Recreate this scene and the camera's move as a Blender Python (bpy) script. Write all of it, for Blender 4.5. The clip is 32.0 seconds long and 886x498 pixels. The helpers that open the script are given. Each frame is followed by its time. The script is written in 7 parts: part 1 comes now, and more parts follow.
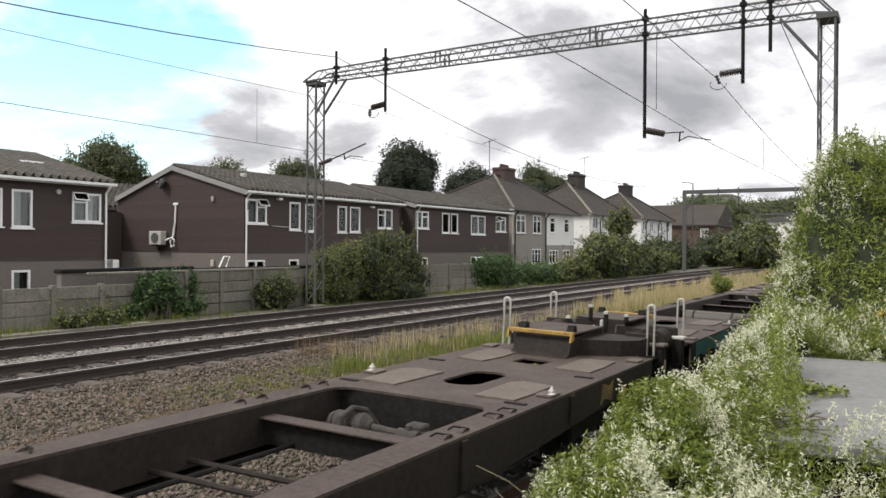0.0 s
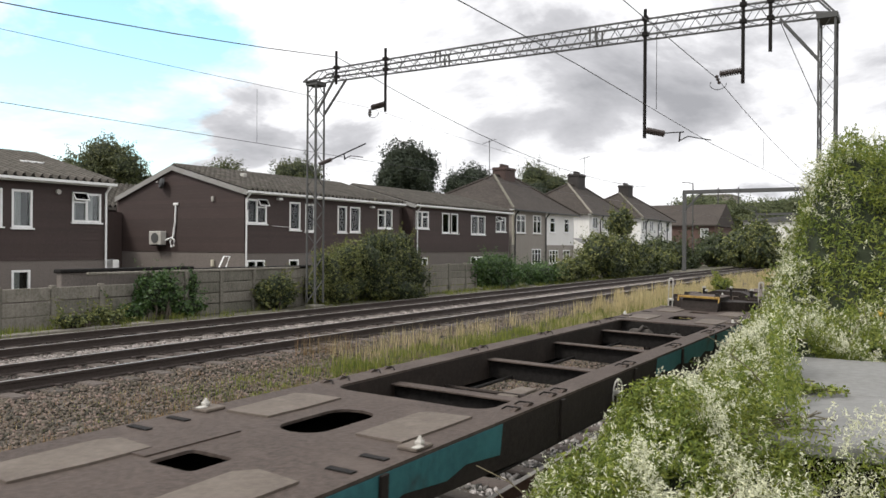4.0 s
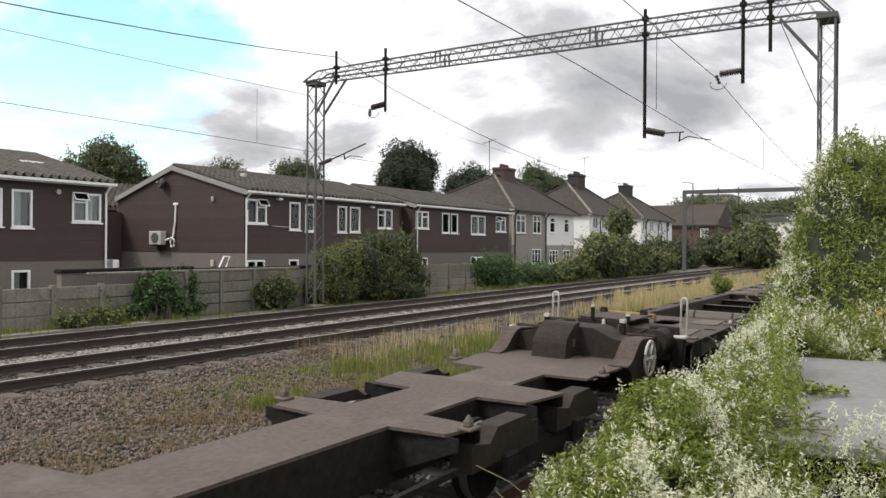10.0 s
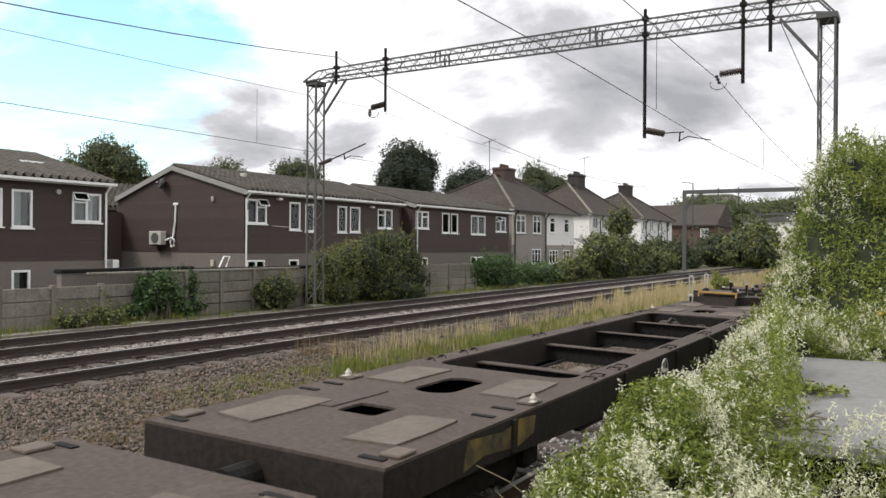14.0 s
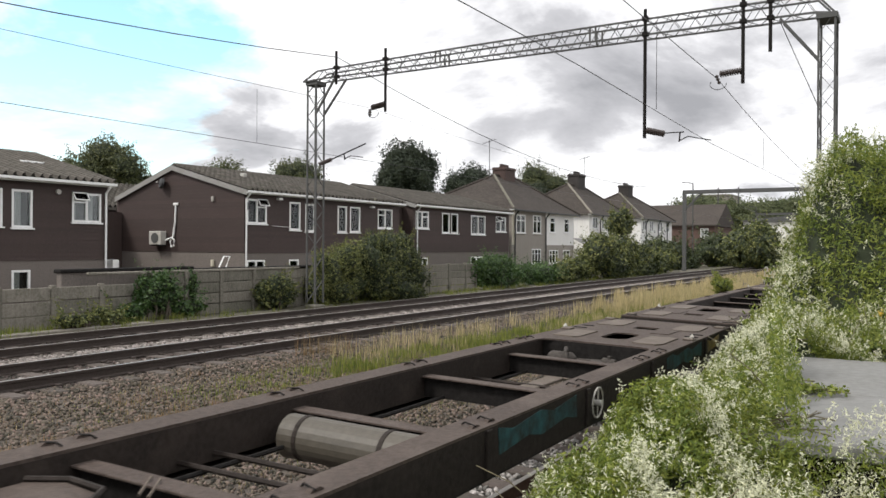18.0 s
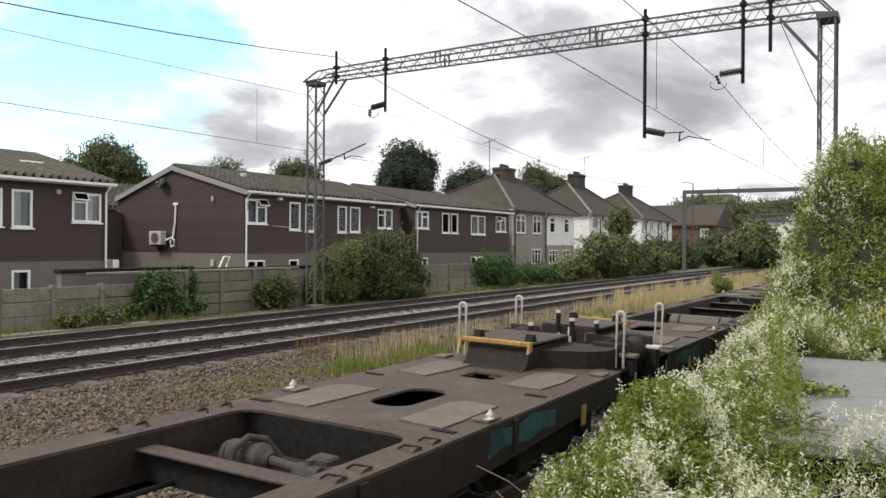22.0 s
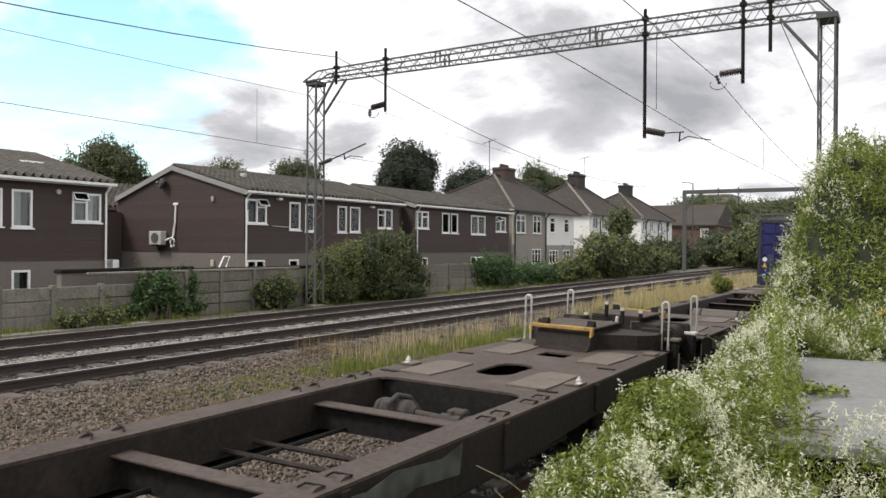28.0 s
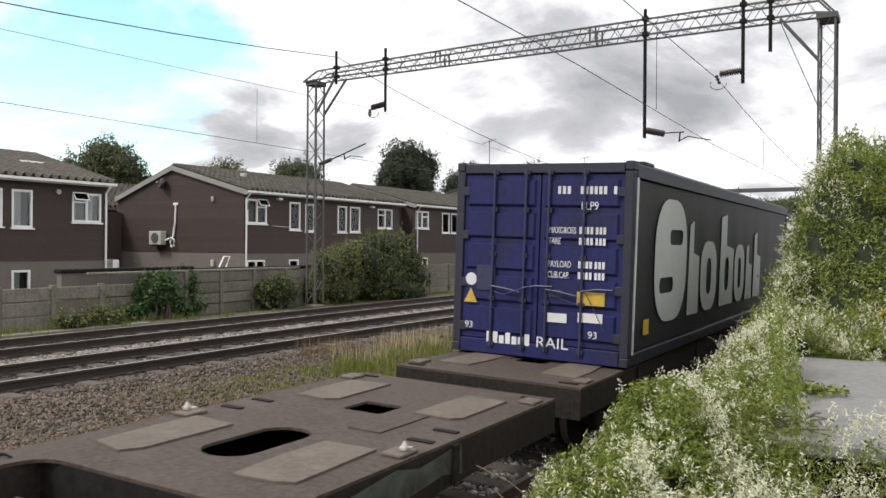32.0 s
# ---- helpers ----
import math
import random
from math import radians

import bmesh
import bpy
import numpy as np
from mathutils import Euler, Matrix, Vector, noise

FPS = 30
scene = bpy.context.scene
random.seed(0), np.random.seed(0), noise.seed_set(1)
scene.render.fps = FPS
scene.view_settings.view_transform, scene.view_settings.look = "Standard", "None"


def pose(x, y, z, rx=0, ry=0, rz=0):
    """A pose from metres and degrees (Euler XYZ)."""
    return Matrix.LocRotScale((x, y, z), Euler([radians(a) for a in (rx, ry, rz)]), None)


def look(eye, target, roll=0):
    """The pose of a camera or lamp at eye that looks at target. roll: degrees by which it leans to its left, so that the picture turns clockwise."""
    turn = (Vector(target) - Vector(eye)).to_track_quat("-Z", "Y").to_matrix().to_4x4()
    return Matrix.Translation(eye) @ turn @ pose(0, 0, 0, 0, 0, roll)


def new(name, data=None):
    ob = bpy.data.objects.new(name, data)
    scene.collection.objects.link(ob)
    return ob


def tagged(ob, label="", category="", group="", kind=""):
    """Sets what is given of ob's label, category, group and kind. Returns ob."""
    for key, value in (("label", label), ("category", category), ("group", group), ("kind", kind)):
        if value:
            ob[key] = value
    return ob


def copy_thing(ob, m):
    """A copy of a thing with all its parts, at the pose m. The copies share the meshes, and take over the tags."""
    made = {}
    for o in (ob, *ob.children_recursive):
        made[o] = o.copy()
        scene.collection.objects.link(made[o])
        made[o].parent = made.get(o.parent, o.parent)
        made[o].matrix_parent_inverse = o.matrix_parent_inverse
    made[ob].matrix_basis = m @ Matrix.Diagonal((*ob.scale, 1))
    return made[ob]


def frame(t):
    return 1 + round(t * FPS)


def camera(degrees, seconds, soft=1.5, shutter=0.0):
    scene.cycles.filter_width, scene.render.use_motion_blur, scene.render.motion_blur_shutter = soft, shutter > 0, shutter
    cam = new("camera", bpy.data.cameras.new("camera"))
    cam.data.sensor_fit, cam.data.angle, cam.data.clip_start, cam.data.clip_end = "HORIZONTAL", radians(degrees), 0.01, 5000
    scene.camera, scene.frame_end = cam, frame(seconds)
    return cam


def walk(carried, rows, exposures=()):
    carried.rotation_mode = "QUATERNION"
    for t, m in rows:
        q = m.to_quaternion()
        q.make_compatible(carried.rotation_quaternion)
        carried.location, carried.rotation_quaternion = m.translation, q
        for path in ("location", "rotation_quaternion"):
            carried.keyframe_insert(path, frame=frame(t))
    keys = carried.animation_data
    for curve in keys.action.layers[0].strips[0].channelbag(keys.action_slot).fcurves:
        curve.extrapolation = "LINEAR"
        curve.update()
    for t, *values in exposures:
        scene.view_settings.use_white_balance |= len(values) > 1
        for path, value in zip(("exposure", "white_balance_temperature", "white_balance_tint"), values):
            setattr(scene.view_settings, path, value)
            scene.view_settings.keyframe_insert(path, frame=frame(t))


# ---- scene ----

# ------------------------------------------------------------------ camera
EXPOSURE = 0.4
LENS = 56.15
EYE = (0.0, 0.0, 2.32)
cam = camera(LENS, 32.0, soft=1.5, shutter=0.1)
HEAD, TILT = 0.5214, -0.0036
VIEW = look(EYE, (EYE[0] - 10 * math.sin(HEAD), EYE[1] + 10 * math.cos(HEAD), EYE[2] + 10 * math.tan(TILT)), 0.36)
walk(cam, [(0.0, VIEW), (32.0, VIEW)], [(0.0, EXPOSURE), (32.0, EXPOSURE)])

# ------------------------------------------------------------------ world and sun
SUN_EL, SUN_AZ = radians(50), radians(216)
world = bpy.data.worlds.new("sky")
scene.world = world
world.use_nodes = True


def sky_nodes():
    nt = world.node_tree
    nt.nodes.clear()
    N, L = nt.nodes.new, nt.links.new
    out, bg = N("ShaderNodeOutputWorld"), N("ShaderNodeBackground")
    tc, mp = N("ShaderNodeTexCoord"), N("ShaderNodeMapping")
    sky = N("ShaderNodeTexSky")
    sky.sky_type, sky.sun_disc = "NISHITA", False
    sky.sun_elevation, sky.sun_rotation = SUN_EL, SUN_AZ
    # flatten directions onto a cloud layer: direction / (height + small)
    sep = N("ShaderNodeSeparateXYZ")
    L(tc.outputs["Generated"], sep.inputs[0])
    zc = N("ShaderNodeMath"); zc.operation = "MAXIMUM"; zc.inputs[1].default_value = 0.0
    L(sep.outputs[2], zc.inputs[0])
    za = N("ShaderNodeMath"); za.operation = "ADD"; za.inputs[1].default_value = 0.3
    L(zc.outputs[0], za.inputs[0])
    div = N("ShaderNodeVectorMath"); div.operation = "DIVIDE"
    comb = N("ShaderNodeCombineXYZ")
    for i in range(3):
        L(za.outputs[0], comb.inputs[i])
    L(tc.outputs["Generated"], div.inputs[0]); L(comb.outputs[0], div.inputs[1])
    mp.inputs["Location"].default_value = CLOUD_SHIFT
    L(div.outputs[0], mp.inputs["Vector"])

    def fbm(scale, detail, rough, dist=0.0):
        n = N("ShaderNodeTexNoise")
        n.inputs["Scale"].default_value, n.inputs["Detail"].default_value = scale, detail
        n.inputs["Roughness"].default_value, n.inputs["Distortion"].default_value = rough, dist
        L(mp.outputs[0], n.inputs["Vector"])
        return n.outputs[0]

    def ramp(value, *stops):
        r = N("ShaderNodeValToRGB")
        el = r.color_ramp.elements
        while len(el) < len(stops):
            el.new(0.5)
        for e, (p, c) in zip(el, stops):
            e.position, e.color = p, (*c, 1)
        L(value, r.inputs[0])
        return r.outputs[0]
    # cloud body: bright tops, grey bellies gathered in two banks
    amount = fbm(1.5, 8, 0.58, 0.25)
    unit = N("ShaderNodeVectorMath"); unit.operation = "NORMALIZE"
    L(tc.outputs["Generated"], unit.inputs[0])
    for way, lo, hi, much in BANKS:
        dot = N("ShaderNodeVectorMath"); dot.operation = "DOT_PRODUCT"
        dot.inputs[1].default_value = Vector(way).normalized()
        L(unit.outputs[0], dot.inputs[0])
        mr = N("ShaderNodeMapRange"); mr.interpolation_type = "SMOOTHSTEP"
        for k, x in (("From Min", math.cos(radians(lo))), ("From Max", math.cos(radians(hi))), ("To Min", 0.0), ("To Max", much)):
            mr.inputs[k].default_value = x
        L(dot.outputs["Value"], mr.inputs["Value"])
        add = N("ShaderNodeMath"); add.operation = "ADD"
        L(mr.outputs["Result"], add.inputs[0]); L(amount, add.inputs[1])
        amount = add.outputs[0]
    body = ramp(amount, (0.46, (10.5, 10.5, 10.7)), (0.55, (8.6, 8.6, 8.8)), (0.63, (5.2, 5.2, 5.45)), (0.76, (3.3, 3.33, 3.55)))
    # a break in the cloud that shows the blue
    gap = N("ShaderNodeVectorMath"); gap.operation = "DOT_PRODUCT"
    gap.inputs[1].default_value = Vector(BLUE_DIR).normalized()
    nrm = N("ShaderNodeVectorMath"); nrm.operation = "NORMALIZE"
    L(tc.outputs["Generated"], nrm.inputs[0]); L(nrm.outputs[0], gap.inputs[0])
    wob = N("ShaderNodeMath"); wob.operation = "MULTIPLY_ADD"
    L(fbm(2.1, 6, 0.6, 0.2), wob.inputs[0]); wob.inputs[1].default_value = 0.055
    L(gap.outputs["Value"], wob.inputs[2])
    mr = N("ShaderNodeMapRange")
    mr.inputs["From Min"].default_value, mr.inputs["From Max"].default_value = GAP_LO, GAP_HI
    L(wob.outputs[0], mr.inputs["Value"])
    blue = N("ShaderNodeVectorMath"); blue.operation = "MULTIPLY"; blue.inputs[1].default_value = (2.05, 2.45, 2.3)
    L(sky.outputs[0], blue.inputs[0])
    mix = N("ShaderNodeMix"); mix.data_type = "RGBA"
    L(mr.outputs["Result"], mix.inputs["Factor"]); L(body, mix.inputs["A"]); L(blue.outputs[0], mix.inputs["B"])
    bg.inputs["Strength"].default_value = 0.1
    L(mix.outputs["Result"], bg.inputs["Color"]); L(bg.outputs[0], out.inputs["Surface"])


# grey banks: direction, outer and inner half angle, depth
BANKS = [((-0.617, 0.773, 0.146), 7, 1, 0.11), ((-0.51, 0.845, 0.15), 7.5, 1, 0.12), ((-0.4, 0.9, 0.165), 7, 1, 0.11), ((-0.29, 0.943, 0.16), 6.5, 1, 0.075),
         ((-0.18, 0.973, 0.135), 7, 1, 0.015), ((-0.71, 0.692, 0.122), 5, 1, 0.09), ((-0.348, 0.914, 0.21), 6, 1, 0.07)]
CLOUD_SHIFT = (0.4, 1.3, 0.0)
BLUE_DIR = (-0.785, 0.587, 0.192)
GAP_LO, GAP_HI = 1.0145, 1.0255
sky_nodes()
sun = new("sun", bpy.data.lights.new("sun", "SUN"))
sun.data.energy, sun.data.angle, sun.data.color = 2.2, radians(14), (1.0, 0.96, 0.9)
sun.matrix_world = look((0, 0, 0), (-math.sin(SUN_AZ) * math.cos(SUN_EL), -math.cos(SUN_AZ) * math.cos(SUN_EL), -math.sin(SUN_EL)))


# ------------------------------------------------------------------ materials
def material(name, base, rough=0.8, metal=0.0, grain=0.0, grain_scale=30.0, blotch=0.0, blotch_scale=1.2, bump=0.0, bump_scale=60.0,
             tint=None, vary=0.0, island=False, spec=0.5, streak=0.0, dirt=None, dirt_at=(0.52, 0.68), dirt_scale=1.0, sheer=0.0):
    """base colour, with fine grain, large blotches towards tint, variation from piece to piece, stains of a dirt colour and a bump"""
    m = bpy.data.materials.new(name)
    m.use_nodes = True
    nt = m.node_tree
    N, L = nt.nodes.new, nt.links.new
    b = nt.nodes["Principled BSDF"]
    b.inputs["Roughness"].default_value, b.inputs["Metallic"].default_value = rough, metal
    b.inputs["Specular IOR Level"].default_value = spec
    tc = N("ShaderNodeTexCoord")
    src = tc.outputs["Object"]

    def noise_at(scale, detail=4, stretch=None):
        n = N("ShaderNodeTexNoise")
        n.inputs["Scale"].default_value, n.inputs["Detail"].default_value = scale, detail
        n.inputs["Roughness"].default_value = 0.6
        if stretch:
            mp = N("ShaderNodeMapping"); mp.inputs["Scale"].default_value = stretch
            L(src, mp.inputs[0]); L(mp.outputs[0], n.inputs["Vector"])
        else:
            L(src, n.inputs["Vector"])
        return n.outputs[0]

    def mixed(fac, a, c):
        x = N("ShaderNodeMix"); x.data_type = "RGBA"
        L(fac, x.inputs["Factor"])
        for s, v in (("A", a), ("B", c)):
            if isinstance(v, tuple):
                x.inputs[s].default_value = (*v, 1)
            else:
                L(v, x.inputs[s])
        return x.outputs["Result"]

    def spread(v, lo, hi, a=0.0, c=1.0):
        r = N("ShaderNodeMapRange")
        for k, x in (("From Min", lo), ("From Max", hi), ("To Min", a), ("To Max", c)):
            r.inputs[k].default_value = x
        L(v, r.inputs["Value"])
        return r.outputs["Result"]
    col = base
    if blotch:
        col = mixed(spread(noise_at(blotch_scale, 5), 0.35, 0.68, 0, blotch), col, tint or tuple(c * 0.55 for c in base))
    if dirt:
        col = mixed(spread(noise_at(dirt_scale, 6), *dirt_at), col, dirt)
    if streak:
        col = mixed(spread(noise_at(1.0, 5, (14, 14, 0.6)), 0.42, 0.7, 0, streak), col, tuple(c * 0.45 for c in base))
    if grain:
        col = mixed(spread(noise_at(grain_scale, 5), 0.35, 0.65, 0, grain), col, tuple(min(1, c * 1.7 + 0.01) for c in base))
    if vary:
        if island:
            rnd = N("ShaderNodeNewGeometry").outputs["Random Per Island"]
        else:
            rnd = N("ShaderNodeObjectInfo").outputs["Random"]
        hs = N("ShaderNodeHueSaturation")
        L(spread(rnd, 0, 1, 1 - vary, 1 + vary), hs.inputs["Value"])
        L(spread(rnd, 0, 1, 0.5 + vary * 0.05, 0.5 - vary * 0.05), hs.inputs["Hue"])
        if isinstance(col, tuple):
            hs.inputs["Color"].default_value = (*col, 1)
        else:
            L(col, hs.inputs["Color"])
        col = hs.outputs[0]
    if isinstance(col, tuple):
        b.inputs["Base Color"].default_value = (*col, 1)
    else:
        L(col, b.inputs["Base Color"])
    if bump:
        bp = N("ShaderNodeBump")
        bp.inputs["Strength"].default_value, bp.inputs["Distance"].default_value = bump, 0.02
        L(noise_at(bump_scale, 6), bp.inputs["Height"]); L(bp.outputs[0], b.inputs["Normal"])
    if sheer:
        tr = N("ShaderNodeBsdfTranslucent")
        if isinstance(col, tuple):
            tr.inputs[0].default_value = (*col, 1)
        else:
            L(col, tr.inputs[0])
        ms = N("ShaderNodeMixShader"); ms.inputs[0].default_value = sheer
        L(b.outputs[0], ms.inputs[1]); L(tr.outputs[0], ms.inputs[2])
        L(ms.outputs[0], nt.nodes["Material Output"].inputs["Surface"])
    return m


M = {}
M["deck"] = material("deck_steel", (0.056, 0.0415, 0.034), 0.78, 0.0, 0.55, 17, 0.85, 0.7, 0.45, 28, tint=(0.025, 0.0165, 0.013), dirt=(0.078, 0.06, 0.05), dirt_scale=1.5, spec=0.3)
M["spine"] = material("spine_steel", (0.078, 0.06, 0.05), 0.78, 0.0, 0.5, 17, 0.8, 0.6, 0.4, 28, tint=(0.046, 0.033, 0.027), dirt=(0.11, 0.092, 0.08), dirt_scale=1.2, spec=0.3)
M["plate"] = material("wear_plate", (0.105, 0.086, 0.07), 0.75, 0.0, 0.35, 19, 0.7, 1.6, 0.25, 40, tint=(0.068, 0.052, 0.042), dirt=(0.13, 0.108, 0.09), dirt_at=(0.5, 0.7), dirt_scale=2.6, spec=0.3)
# grimy sill, its colour lowered for the shaded upright faces
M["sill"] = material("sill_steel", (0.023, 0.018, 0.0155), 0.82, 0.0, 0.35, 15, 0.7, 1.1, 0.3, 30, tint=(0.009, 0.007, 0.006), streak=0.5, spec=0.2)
# steel grime, blackened further for the shade in openings and under wagons
M["grime_shade"] = material("grimy_shaded_steel", (0.0095, 0.0082, 0.0074), 0.8, 0.0, 0.5, 14, 0.6, 1.6, 0.4, 25, tint=(0.0055, 0.0047, 0.0042), spec=0.18)
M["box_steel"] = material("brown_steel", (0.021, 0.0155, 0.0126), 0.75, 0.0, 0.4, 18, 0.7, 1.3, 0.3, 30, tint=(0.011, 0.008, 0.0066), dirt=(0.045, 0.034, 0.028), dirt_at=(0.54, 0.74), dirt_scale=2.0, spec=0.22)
M["dusty"] = material("dusty_steel", (0.05, 0.044, 0.039), 0.8, 0.0, 0.4, 20, 0.7, 3.0, 0.2, 30, tint=(0.022, 0.018, 0.016), spec=0.2)
M["tank"] = material("tank_paint", (0.07, 0.06, 0.045), 0.55, 0.0, 0.25, 18, 0.5, 2.0, 0.15, 30)
M["teal"] = material("teal_paint", (0.03, 0.13, 0.145), 0.65, 0.0, 0.25, 12, 0.6, 1.3, 0.2, 30, tint=(0.022, 0.075, 0.085), dirt=(0.03, 0.03, 0.027), dirt_at=(0.56, 0.7), dirt_scale=1.6, streak=0.35, spec=0.3)
M["teal_worn"] = material("worn_teal_paint", (0.026, 0.09, 0.1), 0.7, 0.0, 0.3, 12, 0.8, 2.0, 0.2, 30, tint=(0.02, 0.035, 0.036), dirt=(0.018, 0.0155, 0.0135), dirt_at=(0.4, 0.58), dirt_scale=2.4, streak=0.4, spec=0.2)
M["chalk"] = material("faded_spray", (0.09, 0.1, 0.09), 0.7, 0.0, 0.3, 12, 0.8, 2.5, 0.2, 30, tint=(0.02, 0.022, 0.018), dirt=(0.018, 0.015, 0.013), dirt_at=(0.45, 0.58), dirt_scale=3.0)
M["yellow"] = material("yellow_paint", (0.33, 0.2, 0.035), 0.7, 0.0, 0.3, 20, 0.8, 4.0, 0.3, 30, tint=(0.14, 0.085, 0.03), dirt=(0.06, 0.045, 0.03), dirt_at=(0.56, 0.7), dirt_scale=7.0)
M["mustard"] = material("sprayed_yellow", (0.2, 0.135, 0.025), 0.7, 0.0, 0.3, 12, 0.8, 2.5, 0.2, 30, tint=(0.05, 0.04, 0.02), dirt=(0.03, 0.026, 0.022), dirt_at=(0.4, 0.56), dirt_scale=2.6)
M["white_paint"] = material("white_paint", (0.4, 0.39, 0.36), 0.6, 0.0, 0.15, 25, 0.6, 3.0, 0.1, 40, tint=(0.34, 0.31, 0.27))
M["rail"] = material("rail_rust", (0.036, 0.025, 0.02), 0.8, 0.0, 0.3, 25, 0.5, 1.5, 0.3, 40)
M["rail_top"] = material("rail_bright", (0.3, 0.28, 0.26), 0.38, 0.75, 0.2, 60)
M["tread"] = material("wheel_tread", (0.16, 0.15, 0.14), 0.45, 0.6, 0.3, 40)
M["sleeper"] = material("sleeper", (0.075, 0.061, 0.052), 0.9, 0.0, 0.4, 18, 0.6, 1.2, 0.4, 30, vary=0.2)
M["ballast"] = material("ballast_bed", (0.075, 0.062, 0.051), 0.95, 0.0, 0.7, 9, 0.6, 0.7, 1.0, 16, tint=(0.05, 0.041, 0.034))
M["stone"] = material("ballast_stone", (0.088, 0.071, 0.053), 0.9, 0.0, 0.4, 12, vary=0.8, island=True)
M["stone_oily"] = material("oily_ballast_stone", (0.052, 0.04, 0.033), 0.85, 0.0, 0.4, 12, vary=0.7, island=True)
M["rail_red"] = material("rail_red_rust", (0.075, 0.036, 0.025), 0.85, 0.0, 0.35, 25, 0.6, 1.5, 0.3, 40, tint=(0.04, 0.024, 0.018))
M["stone_dark"] = material("dark_ballast_stone", (0.2, 0.19, 0.178), 0.9, 0.0, 0.5, 12, vary=0.95, island=True)
M["stone_pale"] = material("pale_ballast_stone", (0.21, 0.187, 0.17), 0.9, 0.0, 0.4, 12, vary=0.55, island=True)
M["soil"] = material("soil", (0.075, 0.066, 0.047), 0.95, 0.0, 0.5, 7, 0.8, 0.6, 0.8, 14, tint=(0.045, 0.048, 0.024))
M["concrete"] = material("concrete", (0.18, 0.167, 0.14), 0.92, 0.0, 0.35, 18, 0.8, 0.7, 0.4, 34, tint=(0.09, 0.085, 0.066), streak=0.65, vary=0.2, dirt=(0.06, 0.062, 0.04), dirt_at=(0.56, 0.72), dirt_scale=1.3, spec=0.2)
M["slab"] = material("grey_slab", (0.185, 0.185, 0.18), 0.8, 0.0, 0.25, 14, 0.7, 1.1, 0.15, 40, tint=(0.14, 0.137, 0.127), spec=0.2)
M["galv"] = material("galvanised", (0.062, 0.063, 0.061), 0.65, 0.1, 0.3, 20, 0.5, 1.0, 0.1, 40, tint=(0.055, 0.055, 0.052))
M["wire"] = material("wire", (0.045, 0.045, 0.045), 0.5, 0.4)
M["insulator"] = material("insulator", (0.045, 0.032, 0.028), 0.3, 0.0, 0.2, 20)
M["clad"] = material("brown_cladding", (0.043, 0.027, 0.0235), 0.75, 0.0, 0.25, 16, 0.5, 0.5, 0.15, 30, tint=(0.033, 0.02, 0.0175), vary=0.09, streak=0.2)
M["brick"] = material("buff_brick", (0.135, 0.116, 0.104), 0.9, 0.0, 0.4, 24, 0.45, 0.8, 0.3, 30, tint=(0.1, 0.086, 0.077), vary=0.1, streak=0.2)
M["rooftile"] = material("roof_tile", (0.076, 0.069, 0.06), 0.9, 0.0, 0.45, 11, 0.7, 0.7, 0.4, 20, tint=(0.045, 0.041, 0.034), vary=0.16, dirt=(0.14, 0.135, 0.1), dirt_at=(0.56, 0.74), dirt_scale=2.2, spec=0.25)
M["rooftile_mix"] = material("roof_tile_mixed", (0.074, 0.067, 0.058), 0.9, 0.0, 0.45, 11, 0.7, 0.7, 0.4, 20, tint=(0.043, 0.039, 0.032), vary=0.18, island=True, dirt=(0.135, 0.13, 0.095), dirt_at=(0.56, 0.74), dirt_scale=2.2, spec=0.25)
M["rooftile_far"] = material("slate_far", (0.052, 0.043, 0.037), 0.9, 0.0, 0.5, 5, 0.8, 0.45, 0.3, 9, tint=(0.029, 0.024, 0.021), vary=0.14, island=True, spec=0.25)
M["upvc"] = material("white_upvc", (0.78, 0.78, 0.77), 0.4, 0.0, 0.06, 10, 0.25, 1.5, tint=(0.6, 0.59, 0.56))
M["render_white"] = material("white_render", (0.74, 0.73, 0.71), 0.85, 0.0, 0.1, 8, 0.35, 0.5, 0.1, 20, tint=(0.58, 0.565, 0.53), streak=0.2)
M["render_grey"] = material("pebbledash", (0.255, 0.232, 0.205), 0.92, 0.0, 0.4, 9, 0.4, 0.5, 0.4, 14, tint=(0.19, 0.17, 0.15), streak=0.25)
M["cream"] = material("cream_render", (0.52, 0.48, 0.385), 0.85, 0.0, 0.1, 8, 0.4, 0.5)
M["red_brick"] = material("red_brick", (0.085, 0.05, 0.04), 0.9, 0.0, 0.4, 10, 0.5, 0.6, 0.3, 14, tint=(0.07, 0.042, 0.034))
M["chimney_dark"] = material("sooty_chimney_brick", (0.03, 0.026, 0.024), 0.9, 0.0, 0.4, 9, 0.5, 1.0, 0.3, 14)
M["chimney"] = material("chimney_brick", (0.055, 0.036, 0.03), 0.9, 0.0, 0.4, 9, 0.5, 1.0, 0.3, 14, vary=0.15)
M["barge"] = material("weathered_barge", (0.24, 0.235, 0.225), 0.85, 0.0, 0.3, 14, 0.7, 1.2, 0.2, 30, tint=(0.13, 0.12, 0.105))
M["curtain"] = material("net_curtain", (0.5, 0.49, 0.47), 0.9, 0.0, 0.2, 4, 0.5, 2.0)
M["room_shade"] = material("room_shade", (0.03, 0.03, 0.03), 0.9, 0, 0.2, 2)
M["black"] = material("black_plastic", (0.02, 0.02, 0.02), 0.5, 0, 0.2, 10)
M["red"] = material("red_hose", (0.24, 0.04, 0.045), 0.5, 0, 0.2, 10, 0.5, 4.0)
